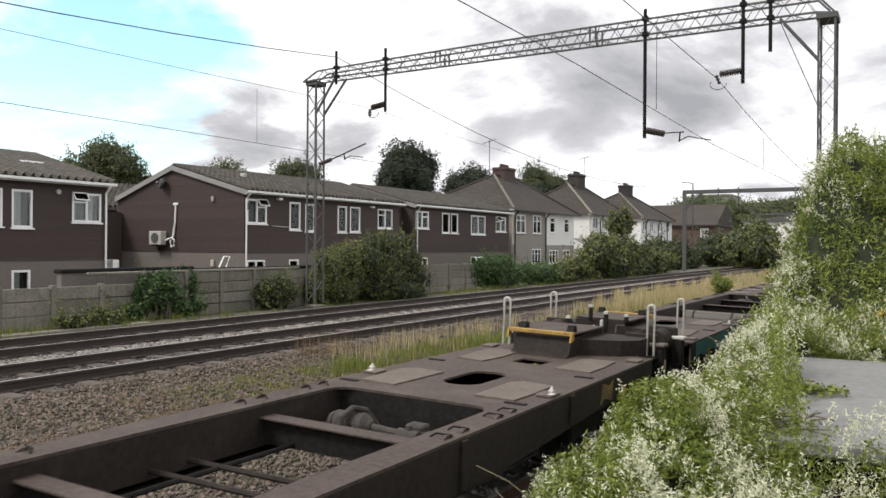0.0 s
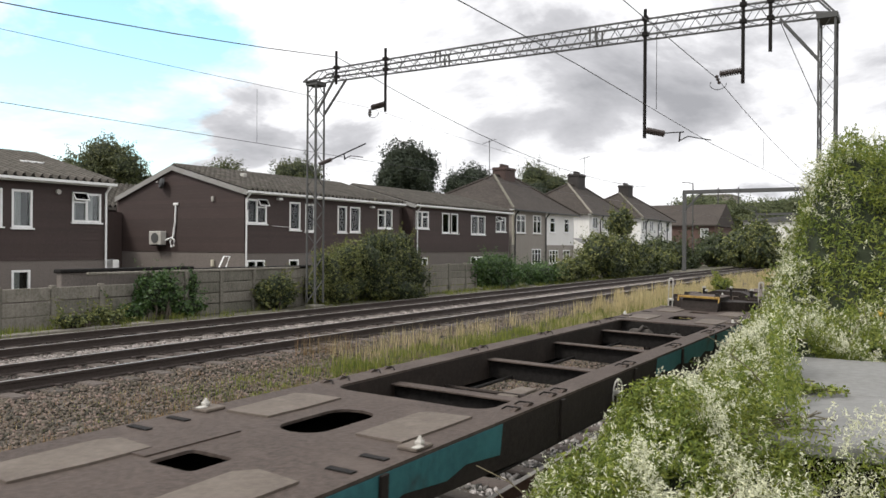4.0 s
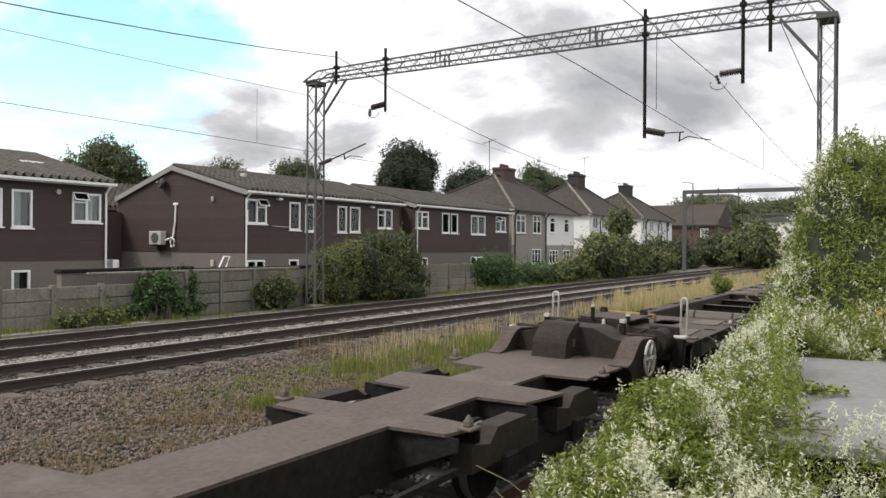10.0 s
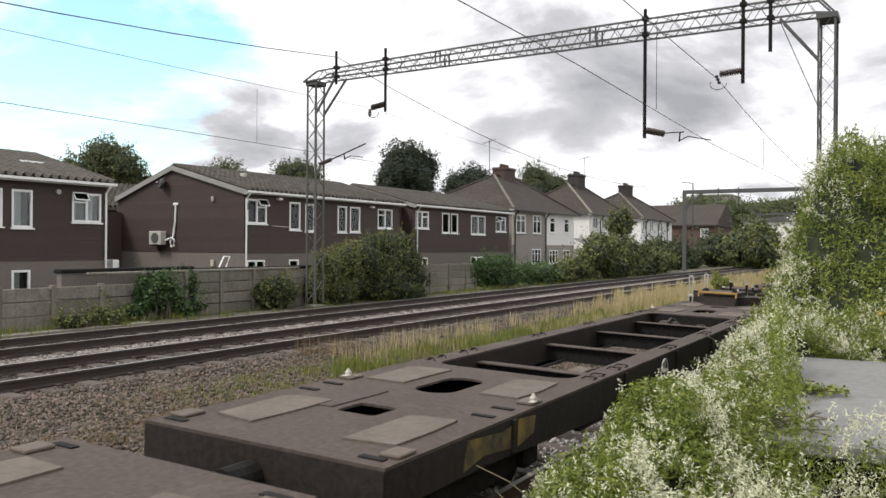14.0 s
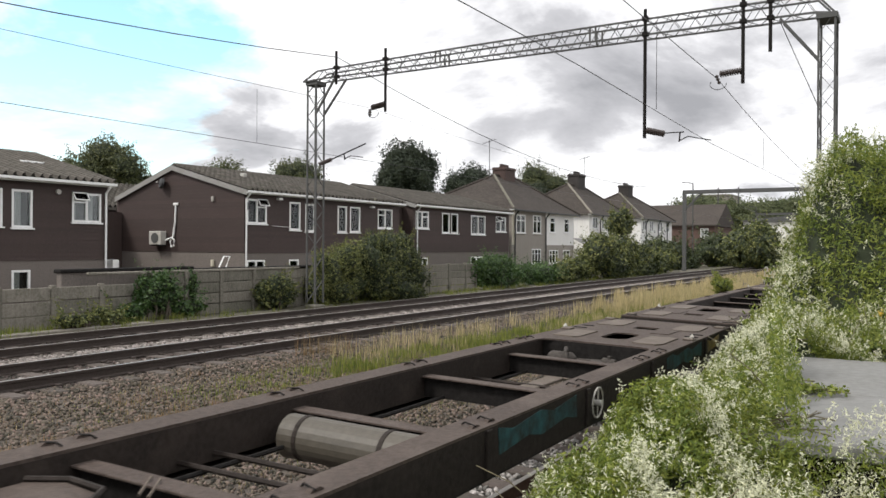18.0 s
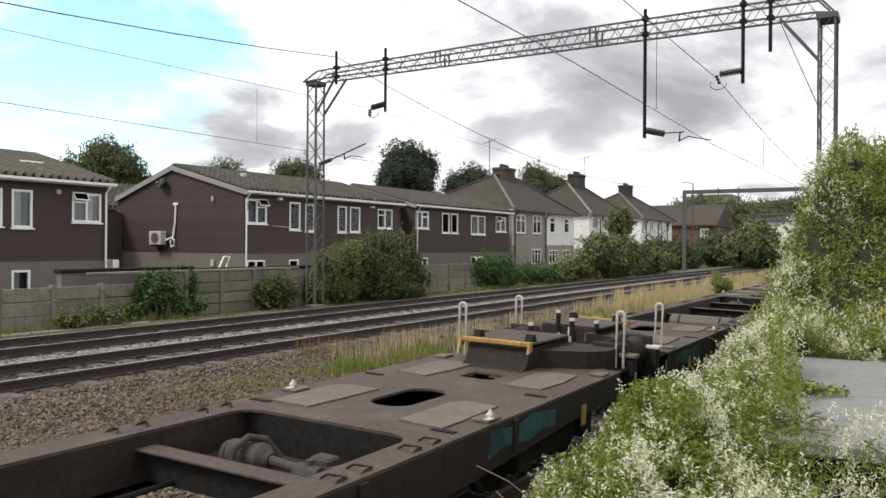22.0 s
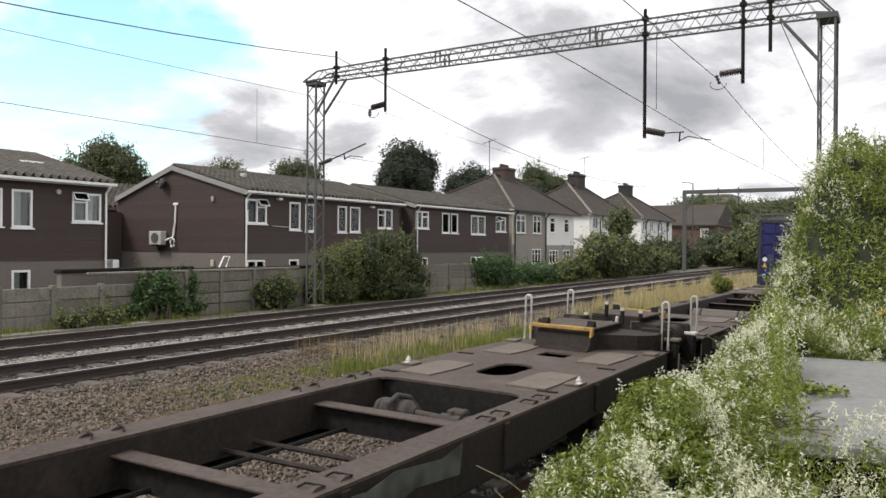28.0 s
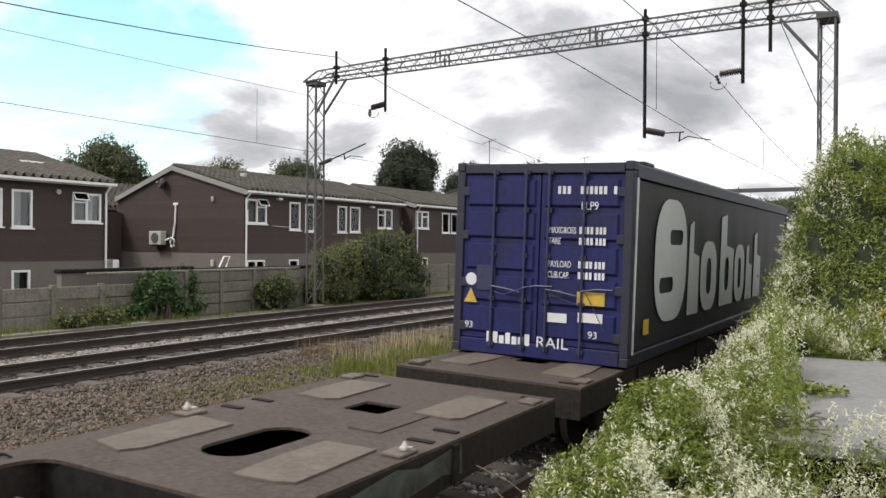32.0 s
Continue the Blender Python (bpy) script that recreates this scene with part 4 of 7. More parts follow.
    tube(bm, (-0.55 * d, g, -0.22), (-0.52 * d, g, -0.22), 0.05, 20, 0.1)
    cyl = part("brake_cylinder", bm, M["dusty"], w, "dusty grey brake cylinder", smooth=False)
    part("piston_rod", tube(bmesh.new(), (-0.08 * d, g + 0.035, -0.22), (0.3 * d, g - 0.06, -0.21), 0.04, 10), M["dusty"], cyl)
    arch = [(-0.3 * d, g - 0.2, -0.3), (-0.3 * d, g - 0.16, -0.12), (-0.27 * d, g - 0.03, -0.05), (-0.22 * d, g + 0.12, -0.09), (-0.16 * d, g + 0.2, -0.22), (-0.1 * d, g + 0.24, -0.34)]
    part("air_hose", pipe(bmesh.new(), arch, 0.032, 8), M["dusty"], cyl, "bent dusty air hose")
    bm = bmesh.new()
    tube(bm, (0.3 * d, g - 0.1, -0.24), (0.5 * d, g - 0.08, -0.24), 0.1, 16, 0.085)
    tube(bm, (0.4 * d, g - 0.08, -0.24), (0.4 * d, g - 0.08, -0.11), 0.045, 10, 0.03)
    part("distributor_valve", bm, M["dusty"], w, "rounded grey brake valve")
    part("relay_valve", boxes(((0.3 * d - 0.09, g + 0.14, -0.26), (0.3 * d + 0.11, g + 0.3, -0.16)), bevel=0.02), M["dusty"], w)
    part("brake_lever", boxes(((0.62 * d - 0.03, g - 0.45, -0.24), (0.62 * d + 0.03, g + 0.4, -0.2)), bevel=0.008), M["box_steel"], w)
    part("gear_plate", boxes(((-0.85, g - 0.42, -0.34), (0.85, g + 0.46, -0.31)), bevel=0.006), M["box_steel"], w, "dark gear tray")
    for pts in ([(-0.8 * d, g - 0.3, -0.26), (-0.3 * d, g - 0.24, -0.24), (0.3 * d, g - 0.3, -0.22), (0.85 * d, g - 0.32, -0.24)], [(0.45 * d, g - 0.08, -0.2), (0.6 * d, g + 0.2, -0.18), (0.8 * d, g + 0.35, -0.2)]):
        part("air_pipe", pipe(bmesh.new(), pts, 0.018, 6), M["dusty"], w)
    if not leading:
        # slotted tray, tilted lever plate and hoses beside the outer platform
        ring = [(0.0, o0 - 0.04), (0.0, o0 - 0.5), (0.16, o0 - 0.72), (0.55, o0 - 0.76), (0.78, o0 - 0.6), (0.78, o0 - 0.04)]
        part("slotted_tray", slab(ring, [rounded(0.36, o0 - 0.36, 0.2, 0.05, 0.02, 2)], -0.13, -0.115), M["deck"], w, "brown tray with a slot")
        part("tray_rim", pipe(bmesh.new(), [(0.0, o0 - 0.3, -0.1), (0.02, o0 - 0.52, -0.09), (0.17, o0 - 0.75, -0.09), (0.55, o0 - 0.79, -0.1), (0.8, o0 - 0.62, -0.1)], 0.022, 6), M["box_steel"], w)
        bm = boxes(((-0.17, -0.11, -0.008), (0.17, 0.11, 0.008)), bevel=0.004)
        bmesh.ops.transform(bm, matrix=Matrix.Translation((-0.2, o0 - 0.88, -0.2)) @ Matrix.Rotation(0.35, 4, "Z") @ Matrix.Rotation(0.3, 4, "Y"), verts=bm.verts)
        part("lever_plate", bm, M["plate"], w, "pale tilted lever plate")
        for x in (-0.02, 0.07):
            part("brake_rod", pipe(bmesh.new(), [(x, o0 - 0.95, -0.16), (x + 0.1, o0 - 1.14, -0.1)], 0.012, 6), M["plate"], w)
        for pts, r in (([(-0.2, o0 - 0.32, -0.3), (-0.22, o0 - 0.4, -0.13), (-0.26, o0 - 0.52, -0.1), (-0.34, o0 - 0.64, -0.16), (-0.4, o0 - 0.7, -0.3)], 0.045), ([(-0.32, o0 - 0.25, -0.24), (-0.4, o0 - 0.5, -0.16), (-0.6, o0 - 0.75, -0.2)], 0.03), ([(-0.3, o0 - 1.0, -0.24), (-0.8, o0 - 0.95, -0.2)], 0.022)):
            part("air_hose", pipe(bmesh.new(), pts, r, 8), M["dusty"], w)
        for x, dx in ((-0.7, 0.2), (-0.12, 0.12)):
            part("valve_body", boxes(((x, o0 - 0.62, -0.3), (x + dx, o0 - 0.48, -0.2)), bevel=0.02), M["dusty"], w)
    # drawbar stub at the inner end
    part("drawbar", tube(bmesh.new(), (0, 0.2, -0.25), (0, -0.34, -0.25), 0.12, 12), M["grime_shade"], w)
    # outer end: raised box over the bogie with a sloping tongue
    y0 = o0 + 3.6
    prof = [(y0 - 0.16, 0.0), (y0 - 0.02, 0.06), (y0 + 0.06, 0.26), (OUTER + 0.2, 0.30), (OUTER + 0.2, -0.22), (OUTER - 0.2, -0.3), (y0, -0.02)]
    off = 0.15 if leading else -0.15
    off = -off
    b = part("headstock_box", prism(prof, off - 0.42, off + 0.42, "x"), M["box_steel"], w, "raised brown headstock box")
    # swept wings out to the buffers
    for s in (-1, 1):
        pl = [(s * 0.42 + off, y0 + 0.35), (s * 0.78, y0 + 0.62), (s * 0.98, y0 + 0.85), (s * 0.98, OUTER + 0.2), (s * 0.42 + off, OUTER + 0.2)]
        if s < 0:
            pl = pl[::-1]
        part("wing", slab(pl, [], -0.25, 0.22), M["box_steel"], w)
    part("hatch", boxes(((off - 0.5, y0 + 0.16, 0.30), (off + 0.46, OUTER + 0.1, 0.335)), bevel=0.01), M["deck"], b, "flat cover plate")
    for x in (off - 0.36, off + 0.36):
        part("bracket", prism([(y0 + 0.1, 0.30), (y0 + 0.3, 0.30), (y0 + 0.24, 0.42), (y0 + 0.18, 0.42)], x - 0.05, x + 0.05, "x"), M["grime_shade"], b)
    wb = part("warning_bar", boxes(((off - 0.5, y0 - 0.02, 0.29), (off + 0.44, y0 + 0.07, 0.345)), bevel=0.008), M["yellow"], w, "dirty yellow painted edge bar")
    for x in (off - 0.5, off + 0.44):
        part("bar_tab", prism([(y0 - 0.02, 0.345), (y0 + 0.07, 0.345), (y0 + 0.05, 0.23), (y0 - 0.06, 0.21)], x - 0.014, x + 0.014, "x"), M["yellow"], wb)
    buffer_gear(w, OUTER + 0.2, 0.06, 0.53)
    for x, h in ((-0.3, 0.12), (0.3, 0.26)):
        part("post", boxes(((x - 0.028, OUTER + 0.2, 0.3), (x + 0.028, OUTER + 0.256, 0.3 + h * 0.8)), bevel=0.006), M["grime_shade"], w)
        part("post_cap", boxes(((x - 0.032, OUTER + 0.196, 0.3 + h * 0.8), (x + 0.032, OUTER + 0.26, 0.3 + h * 0.8 + 0.04))), M["white_paint"], w)
    for s, hy in ((-1, OUTER + hoop), (1, OUTER + 0.06)):
        part("bracket", boxes(((s * 1.04 - 0.1, OUTER - 0.5, -0.06), (s * 1.04 + 0.1, OUTER + 0.2, -0.03)), bevel=0.008), M["grime_shade"], w)
        handrail(w, s * 1.03, hy, -0.03, 0.1, 0.73)
        bm = boxes(((s * 1.15 - 0.15, OUTER - 0.0, -0.42), (s * 1.15 + 0.15, OUTER + 0.28, -0.39)), ((s * 1.15 - 0.14, OUTER + 0.02, -0.39), (s * 1.15 - 0.12, OUTER + 0.05, -0.06)), ((s * 1.15 + 0.1, OUTER + 0.02, -0.39), (s * 1.15 + 0.12, OUTER + 0.05, -0.06)))
        part("step", bm, M["plate"], w, "metal footstep")
        part("lamp_post", boxes(((s * 1.12 - 0.09, OUTER + 0.1, -0.34), (s * 1.12 + 0.09, OUTER + 0.26, 0.1)), bevel=0.02), M["grime_shade"], w, "black lamp bracket")
        part("lamp_bracket", boxes(((s * 1.12 - 0.12, OUTER + 0.07, 0.1), (s * 1.12 + 0.12, OUTER + 0.27, 0.155)), bevel=0.015), M["plate" if s > 0 else "white_paint"], w)
        part("label_plate", boxes(((s * (HALF_W + 0.002) - 0.006, OUTER - 1.75, -0.42), (s * (HALF_W + 0.002) + 0.006, OUTER - 1.62, -0.2))), M["yellow"], w, "small yellow plate")
    bogie(w, o0 + 2.6, -0.36)
    if leading:
        bogie(w, 1.9, -0.36)
    return w


def spine_half(label, with_tank, shift):
    """one half of the spine container wagon: a central spine with outriggers"""
    w = thing("spine_wagon", label, "freight wagon", "container wagons")
    a, b, e = 0.4, 1.06, 1.15
    # cuts between the outriggers: start, end, whether a bogie frame shows in it; one side has the long tank bay
    both = [(0.98, 2.22, 1), (2.85, 4.2, 1), (8.0, 10.55, 0), (11.0, 12.2, 1), (12.95, 14.0, 1)]
    bays = {-1: [(4.6, 7.2, 0)], 1: [(4.6, 5.85, 0), (6.85, 7.15, 0)]}
    end = 16.27

    def edge(s):
        out = [(s * e, 0.0), (s * e, 0.6 + shift)]
        for y0, y1, _ in sorted(both + bays[s]):
            y0, y1 = y0 + shift, y1 + shift
            out += [(s * b, y0), (s * a, y0 + (0.08 if y1 - y0 > 1 else 0)), (s * a, y1 - 0.05)]
            out += [(s * (a + 0.25), y1 - 0.02), (s * (b - 0.12), y1)] if y1 - y0 > 1 else [(s * b, y1)]
        return out + [(s * b, end)]
    part("spine_deck", slab(edge(1) + edge(-1)[::-1], [], -0.03, 0.0), M["spine"], w, "grey-brown steel spine with outriggers")
    for s in (-1, 1):
        xs = s * (a - 0.012)
        part("spine_web", boxes(((xs - 0.012, 0.1, -0.52), (xs + 0.012, end - 0.6, -0.03))), M["grime_shade"], w)
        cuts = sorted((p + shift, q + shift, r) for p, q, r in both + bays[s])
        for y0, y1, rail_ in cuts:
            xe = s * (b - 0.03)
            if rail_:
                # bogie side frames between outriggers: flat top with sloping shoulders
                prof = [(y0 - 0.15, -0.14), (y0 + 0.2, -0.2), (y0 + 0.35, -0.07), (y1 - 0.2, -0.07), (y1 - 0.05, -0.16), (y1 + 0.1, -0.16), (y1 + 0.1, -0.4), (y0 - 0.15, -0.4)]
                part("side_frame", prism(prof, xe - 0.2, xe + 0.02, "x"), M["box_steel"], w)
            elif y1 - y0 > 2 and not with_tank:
                part("side_rail", boxes(((xe - 0.05, y0 - 0.1, -0.36), (xe + 0.0, y1 + 0.1, -0.3))), M["grime_shade"], w)
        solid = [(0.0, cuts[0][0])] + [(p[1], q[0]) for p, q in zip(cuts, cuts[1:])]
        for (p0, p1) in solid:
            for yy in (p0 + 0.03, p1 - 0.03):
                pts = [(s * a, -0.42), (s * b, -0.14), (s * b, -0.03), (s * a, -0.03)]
                part("outrigger_web", prism(pts, yy - 0.01, yy + 0.01), M["grime_shade"], w)
        for y in (0.72, 4.4 + shift, 10.8 + shift, 14.2):
            bm = boxes(((s * 1.03 - 0.07, y - 0.08, 0.0), (s * 1.03 + 0.07, y + 0.08, 0.03)), bevel=0.008)
            box(bm, (s * 1.03 - 0.035, y - 0.04, 0.03), (s * 1.03 + 0.035, y + 0.04, 0.09), 0.01)
            tube(bm, (s * 1.03, y, 0.09), (s * 1.03, y, 0.13), 0.035, 8, 0.012)
            part("spigot", bm, M["plate"], w, "pale container locating spigot")
        for y in (1.5, 3.5, 11.4, 13.3):
            bm = bmesh.new()
            for k in range(2):
                tube(bm, (s * 0.85, y + k * 0.22, -0.36), (s * 0.85, y + k * 0.22, -0.16), 0.07, 10)
            part("spring", bm, M["grime_shade"], w)
    part("end_plate", boxes(((-e, -0.012, -0.42), (e, 0.012, -0.03))), M["deck"], w)
    part("drawbar", tube(bmesh.new(), (0, 0.2, -0.25), (0, -0.3, -0.25), 0.12, 12), M["grime_shade"], w)
    part("red_coupling", tube(bmesh.new(), (0.3, -0.02, -0.14), (0.3, -0.2, -0.12), 0.05, 8), M["red"], w, "red brake coupling")
    if with_tank:
        bm = bmesh.new()
        tube(bm, (-0.7, 4.8 + shift, -0.2), (-0.7, 7.02 + shift, -0.2), 0.22, 24)
        tube(bm, (-0.7, 4.72 + shift, -0.2), (-0.7, 4.8 + shift, -0.2), 0.14, 24, 0.22)
        tube(bm, (-0.7, 7.02 + shift, -0.2), (-0.7, 7.1 + shift, -0.2), 0.22, 24, 0.14)
        part("air_tank", bm, M["dusty"], w, "long grey air tank", smooth=False)
    # raised end over the bogie
    y0 = 15.22
    prof = [(y0, 0.0), (y0 + 0.03, 0.2), (y0 + 0.06, 0.27), (y0 + 0.13, 0.33), (y0 + 0.34, 0.45), (y0 + 0.42, 0.47), (y0 + 0.54, 0.47), (y0 + 0.54, 0.0)]
    bx = part("headstock_box", prism(prof, -0.36, 0.14, "x"), M["box_steel"], w, "raised brown headstock box")
    part("label_plate", boxes(((0.14, y0 + 0.27, 0.14), (0.144, y0 + 0.38, 0.25))), M["mustard"], bx, "small faded yellow label")
    top = [(1.06, 0.22), (0.84, 0.25), (0.62, 0.29), (0.46, 0.37), (0.34, 0.41)]
    part("end_beam", prism([(-1.06, -0.3), (1.06, -0.3)] + top + [(-x, z) for x, z in top[::-1]], y0 + 0.5, end + 0.12), M["box_steel"], w, "brown end beam with sloping shoulders")
    for s in (-1, 1):
        pr = [(y0 - 0.16, 0.0), (y0 - 0.04, 0.012), (y0 + 0.08, 0.06), (y0 + 0.2, 0.15), (y0 + 0.32, 0.24), (y0 + 0.42, 0.285), (y0 + 0.55, 0.3), (end + 0.13, 0.26), (end + 0.13, -0.35), (y0 + 0.3, -0.4), (y0, -0.06)]
        wing = part("wing", prism(pr, *((0.84, 1.07) if s > 0 else (-0.98, -0.8)), "x"), M["box_steel"], w, "curved brown end bracket")
        strip_ = [(a_, b_ + 0.004) for a_, b_ in pr[:8]] + [(a_, b_ + 0.02) for a_, b_ in pr[7::-1]]
        part("flange", prism(strip_, *((0.82, 1.08) if s > 0 else (-0.99, -0.78)), "x"), M["deck"], wing, "worn brown top flange")
        handwheel(w, s * 1.15, 15.85 if s > 0 else 16.25, 0.05, 0.235, True)
    for x in (-0.6, 0.6):
        part("post", boxes(((x - 0.035, end + 0.02, 0.24), (x + 0.035, end + 0.09, 0.46)), bevel=0.006), M["grime_shade"], w)
        part("post_cap", boxes(((x - 0.04, end + 0.01, 0.46), (x + 0.04, end + 0.1, 0.51))), M["white_paint"], w)
    buffer_gear(w, end + 0.12, 0.1, 0.55)
    bogie(w, 12.5 + shift, -0.32)
    bogie(w, 2.5 + shift, -0.32)
    return w


INNER_GAP = 0.75
TWIN = 2 * OUTER + INNER_GAP + 1.46
LBL = "low brown steel container flat wagon, empty, with weathered decks"
# coupling planes along the train
C1 = 12.553                            # behind the first half wagon
C2 = C1 + TWIN
C3 = C2 + 34.56
C4, C5, C6 = C3 + TWIN, C3 + 2 * TWIN, C3 + 3 * TWIN


def trailing(plane):
    """inner end of the half wagon whose outer end meets the coupling plane from the front"""
    return plane - 0.73 - OUTER


def leading_end(plane):
    return plane + 0.73 + OUTER


set_in_train(flat_half(LBL, True, [("mustard", 16.2, 16.6)], tanks=False), trailing(C1), False)
first = flat_half("low container flat wagon with teal paint on its sides, empty", False, [("teal", 0.3, 6.8), ("teal", 8.6, 12.5), ("teal", 14.6, 18.0)], hoop=-0.3)
set_in_train(first, leading_end(C1), True)
second = flat_half("low container flat wagon with teal paint on its sides, empty", True, [("teal", 0.2, 4.0), ("teal", 9.0, 18.1)], wheel=True, tanks=False)
set_in_train(second, trailing(C2), False)
set_in_train(spine_half("grey-brown spine container wagon with outriggers and an air tank", True, 0.08), C2 + 16.93, True, 0.765)
set_in_train(spine_half("grey-brown spine container wagon with outriggers", False, -0.08), C3 - 17.05, False, 0.765)
lead = flat_half(LBL, False, [("mustard", 1.2, 2.3), ("teal", 0.6, 1.15), ("chalk", 16.5, 17.7)])
tail = flat_half(LBL, True, [("mustard", 1.2, 2.6)], tanks=False)
set_in_train(lead, leading_end(C3), True)
set_in_train(tail, trailing(C4), False)
lead2 = flat_half("low brown container flat wagon with scraps of teal paint, empty", False, [("mustard", 1.0, 2.0), ("teal", 2.4, 4.6), ("teal", 8.3, 10.2), ("teal", 14.4, 15.9), ("teal", 16.6, 17.9)], hoop=-0.12)
tail2 = flat_half("low brown container flat wagon with teal and yellow paint scraps, empty", True, [("teal", 0.1, 0.6), ("mustard", 1.5, 2.6), ("teal", 8.1, 8.8), ("teal", 14.7, 16.2)], tanks=False)
set_in_train(lead2, leading_end(C4), True)
set_in_train(tail2, trailing(C5), False)
lead3 = flat_half("low brown container flat wagon with one teal patch, empty", False, [("teal", 16.3, 17.9), ("chalk", 2.4, 4.0)])
set_in_train(lead3, leading_end(C5), True)
plain_tail = flat_half(LBL, True, [("chalk", 10.0, 12.0)], tanks=False)
set_in_train(plain_tail, trailing(C6), False)
plain_lead = flat_half(LBL, False, [("chalk", 2.0, 4.2), ("chalk", 16.2, 17.6)])
set_in_train(plain_lead, leading_end(C6), True)
LAST = leading_end(C6) + INNER_GAP
set_in_train(tagged(copy_thing(plain_tail, Matrix()), "low brown container flat wagon carrying a blue container"), LAST, False)

# ------------------------------------------------------------------ houses
def window_unit(parent, x, y0, y1, z0, z1, lights, sill=True, open_light=-1, curtain=True, top_light=()):
    """a white framed window in a wall that faces +x at x: frame, panes, curtains, sill; lights: widths of its lights, summing to 1"""
    # flat dark sheet close behind the panes, painted as the unlit room
    w = part("window", boxes(((x - 0.29, y0 + 0.03, z0 + 0.03), (x - 0.27, y1 - 0.03, z1 - 0.03))), M["room_shade"], parent, "white framed window")
    t = 0.08
    bm = boxes(((x - 0.05, y0, z0), (x + 0.03, y0 + t, z1)), ((x - 0.05, y1 - t, z0), (x + 0.03, y1, z1)), ((x - 0.05, y0 + t, z0), (x + 0.03, y1 - t, z0 + t)), ((x - 0.05, y0 + t, z1 - t), (x + 0.03, y1 - t, z1)), bevel=0.006)
    part("window_frame", bm, M["upvc"], w)
    y = y0
    for i, f in enumerate(lights):
        ya, yb = y, y + f * (y1 - y0)
        y = yb
        if i:
            part("mullion", boxes(((x - 0.05, ya - 0.045, z0 + t), (x + 0.028, ya + 0.045, z1 - t))), M["upvc"], w)
        zt = z1
        if i in top_light:
            zt = z0 + (z1 - z0) * 0.68
            part("transom", boxes(((x - 0.05, ya + 0.03, zt - 0.03), (x + 0.028, yb - 0.03, zt + 0.03))), M["upvc"], w)
        pane = part("pane", boxes(((x - 0.03, ya + 0.02, z0 + 0.03), (x - 0.022, yb - 0.02, z1 - 0.03))), M["glass"], w)
        pane.visible_shadow = False
        if i == open_light:
            # a top-hung light standing open
            zo = z0 + (z1 - z0) * 0.68
            h = z1 - zo
            r = Matrix.Rotation(radians(-32), 3, "Y")
            bm = bmesh.new()
            c = 0.045
            for lo, hi in (((0, ya, -h), (0.04, ya + c, 0)), ((0, yb - c, -h), (0.04, yb, 0)), ((0, ya, -c), (0.04, yb, 0)), ((0, ya, -h), (0.04, yb, -h + c))):
                box(bm, lo, hi)
            bmesh.ops.transform(bm, matrix=Matrix.Translation((x + 0.02, 0, z1)) @ r.to_4x4(), verts=bm.verts)
            part("open_light", bm, M["upvc"], w, "top-hung light standing open")
            bm = boxes(((0.015, ya + c, -h + c), (0.022, yb - c, -c)))
            bmesh.ops.transform(bm, matrix=Matrix.Translation((x + 0.02, 0, z1)) @ r.to_4x4(), verts=bm.verts)
            part("pane", bm, M["glass"], w)
        if curtain:
            k = random.choice((0.3, 0.5, 1.0, 1.0))
            n = 9
            bm = bmesh.new()
            prev = None
            lo = z0 + 0.04
            for j in range(n + 1):
                yy = ya + 0.05 + (yb - ya - 0.1) * k * j / n
                xx = x - 0.075 + 0.012 * math.sin(j * 2.4)
                a, b = bm.verts.new((xx, yy, lo)), bm.verts.new((xx, yy, z1 - 0.04))
                if prev:
                    bm.faces.new((prev[0], a, b, prev[1]))
                prev = (a, b)
            part("curtain", bm, M["curtain"], w, "pale net curtain")
    if sill:
        part("window_sill", boxes(((x - 0.02, y0 - 0.05, z0 - 0.06), (x + 0.09, y1 + 0.05, z0 - 0.005)), bevel=0.008), M["upvc"], w)
    return w


def boards(parent, name, mat, x, y0, y1, z0, z1, pitch, openings=()):
    """weatherboards on a wall that faces +x, cut round the openings (y0, y1, z0, z1)"""
    n = max(1, round((z1 - z0) / pitch))
    h = (z1 - z0) / n
    for i in range(n):
        za, zb = z0 + i * h, z0 + (i + 1) * h
        cuts = sorted((a, b) for a, b, c, d in openings if d > za + 0.01 and c < zb - 0.01)
        y = y0
        for a, b in cuts + [(y1, y1)]:
            if a - y > 0.02:
                bm = prism([(x + 0.004, za), (x + 0.026, za), (x + 0.014, zb + 0.01), (x + 0.004, zb + 0.01)], y, a)
                part(name, bm, mat, parent)
            y = max(y, b)


def wall_with_holes(y0, y1, z0, z1, x0, x1, openings):
    """a thick wall facing x with real openings"""
    ring = [(y0, z0), (y1, z0), (y1, z1), (y0, z1)]
    holes = [[(a, c), (b, c), (b, d), (a, d)] for a, b, c, d in openings]
    bm = slab(ring, holes, x0, x1)
    # (y, z, x) -> (x, y, z)
    for v in bm.verts:
        v.co = (v.co.z, v.co.x, v.co.y)
    bmesh.ops.recalc_face_normals(bm, faces=list(bm.faces))
    return bm


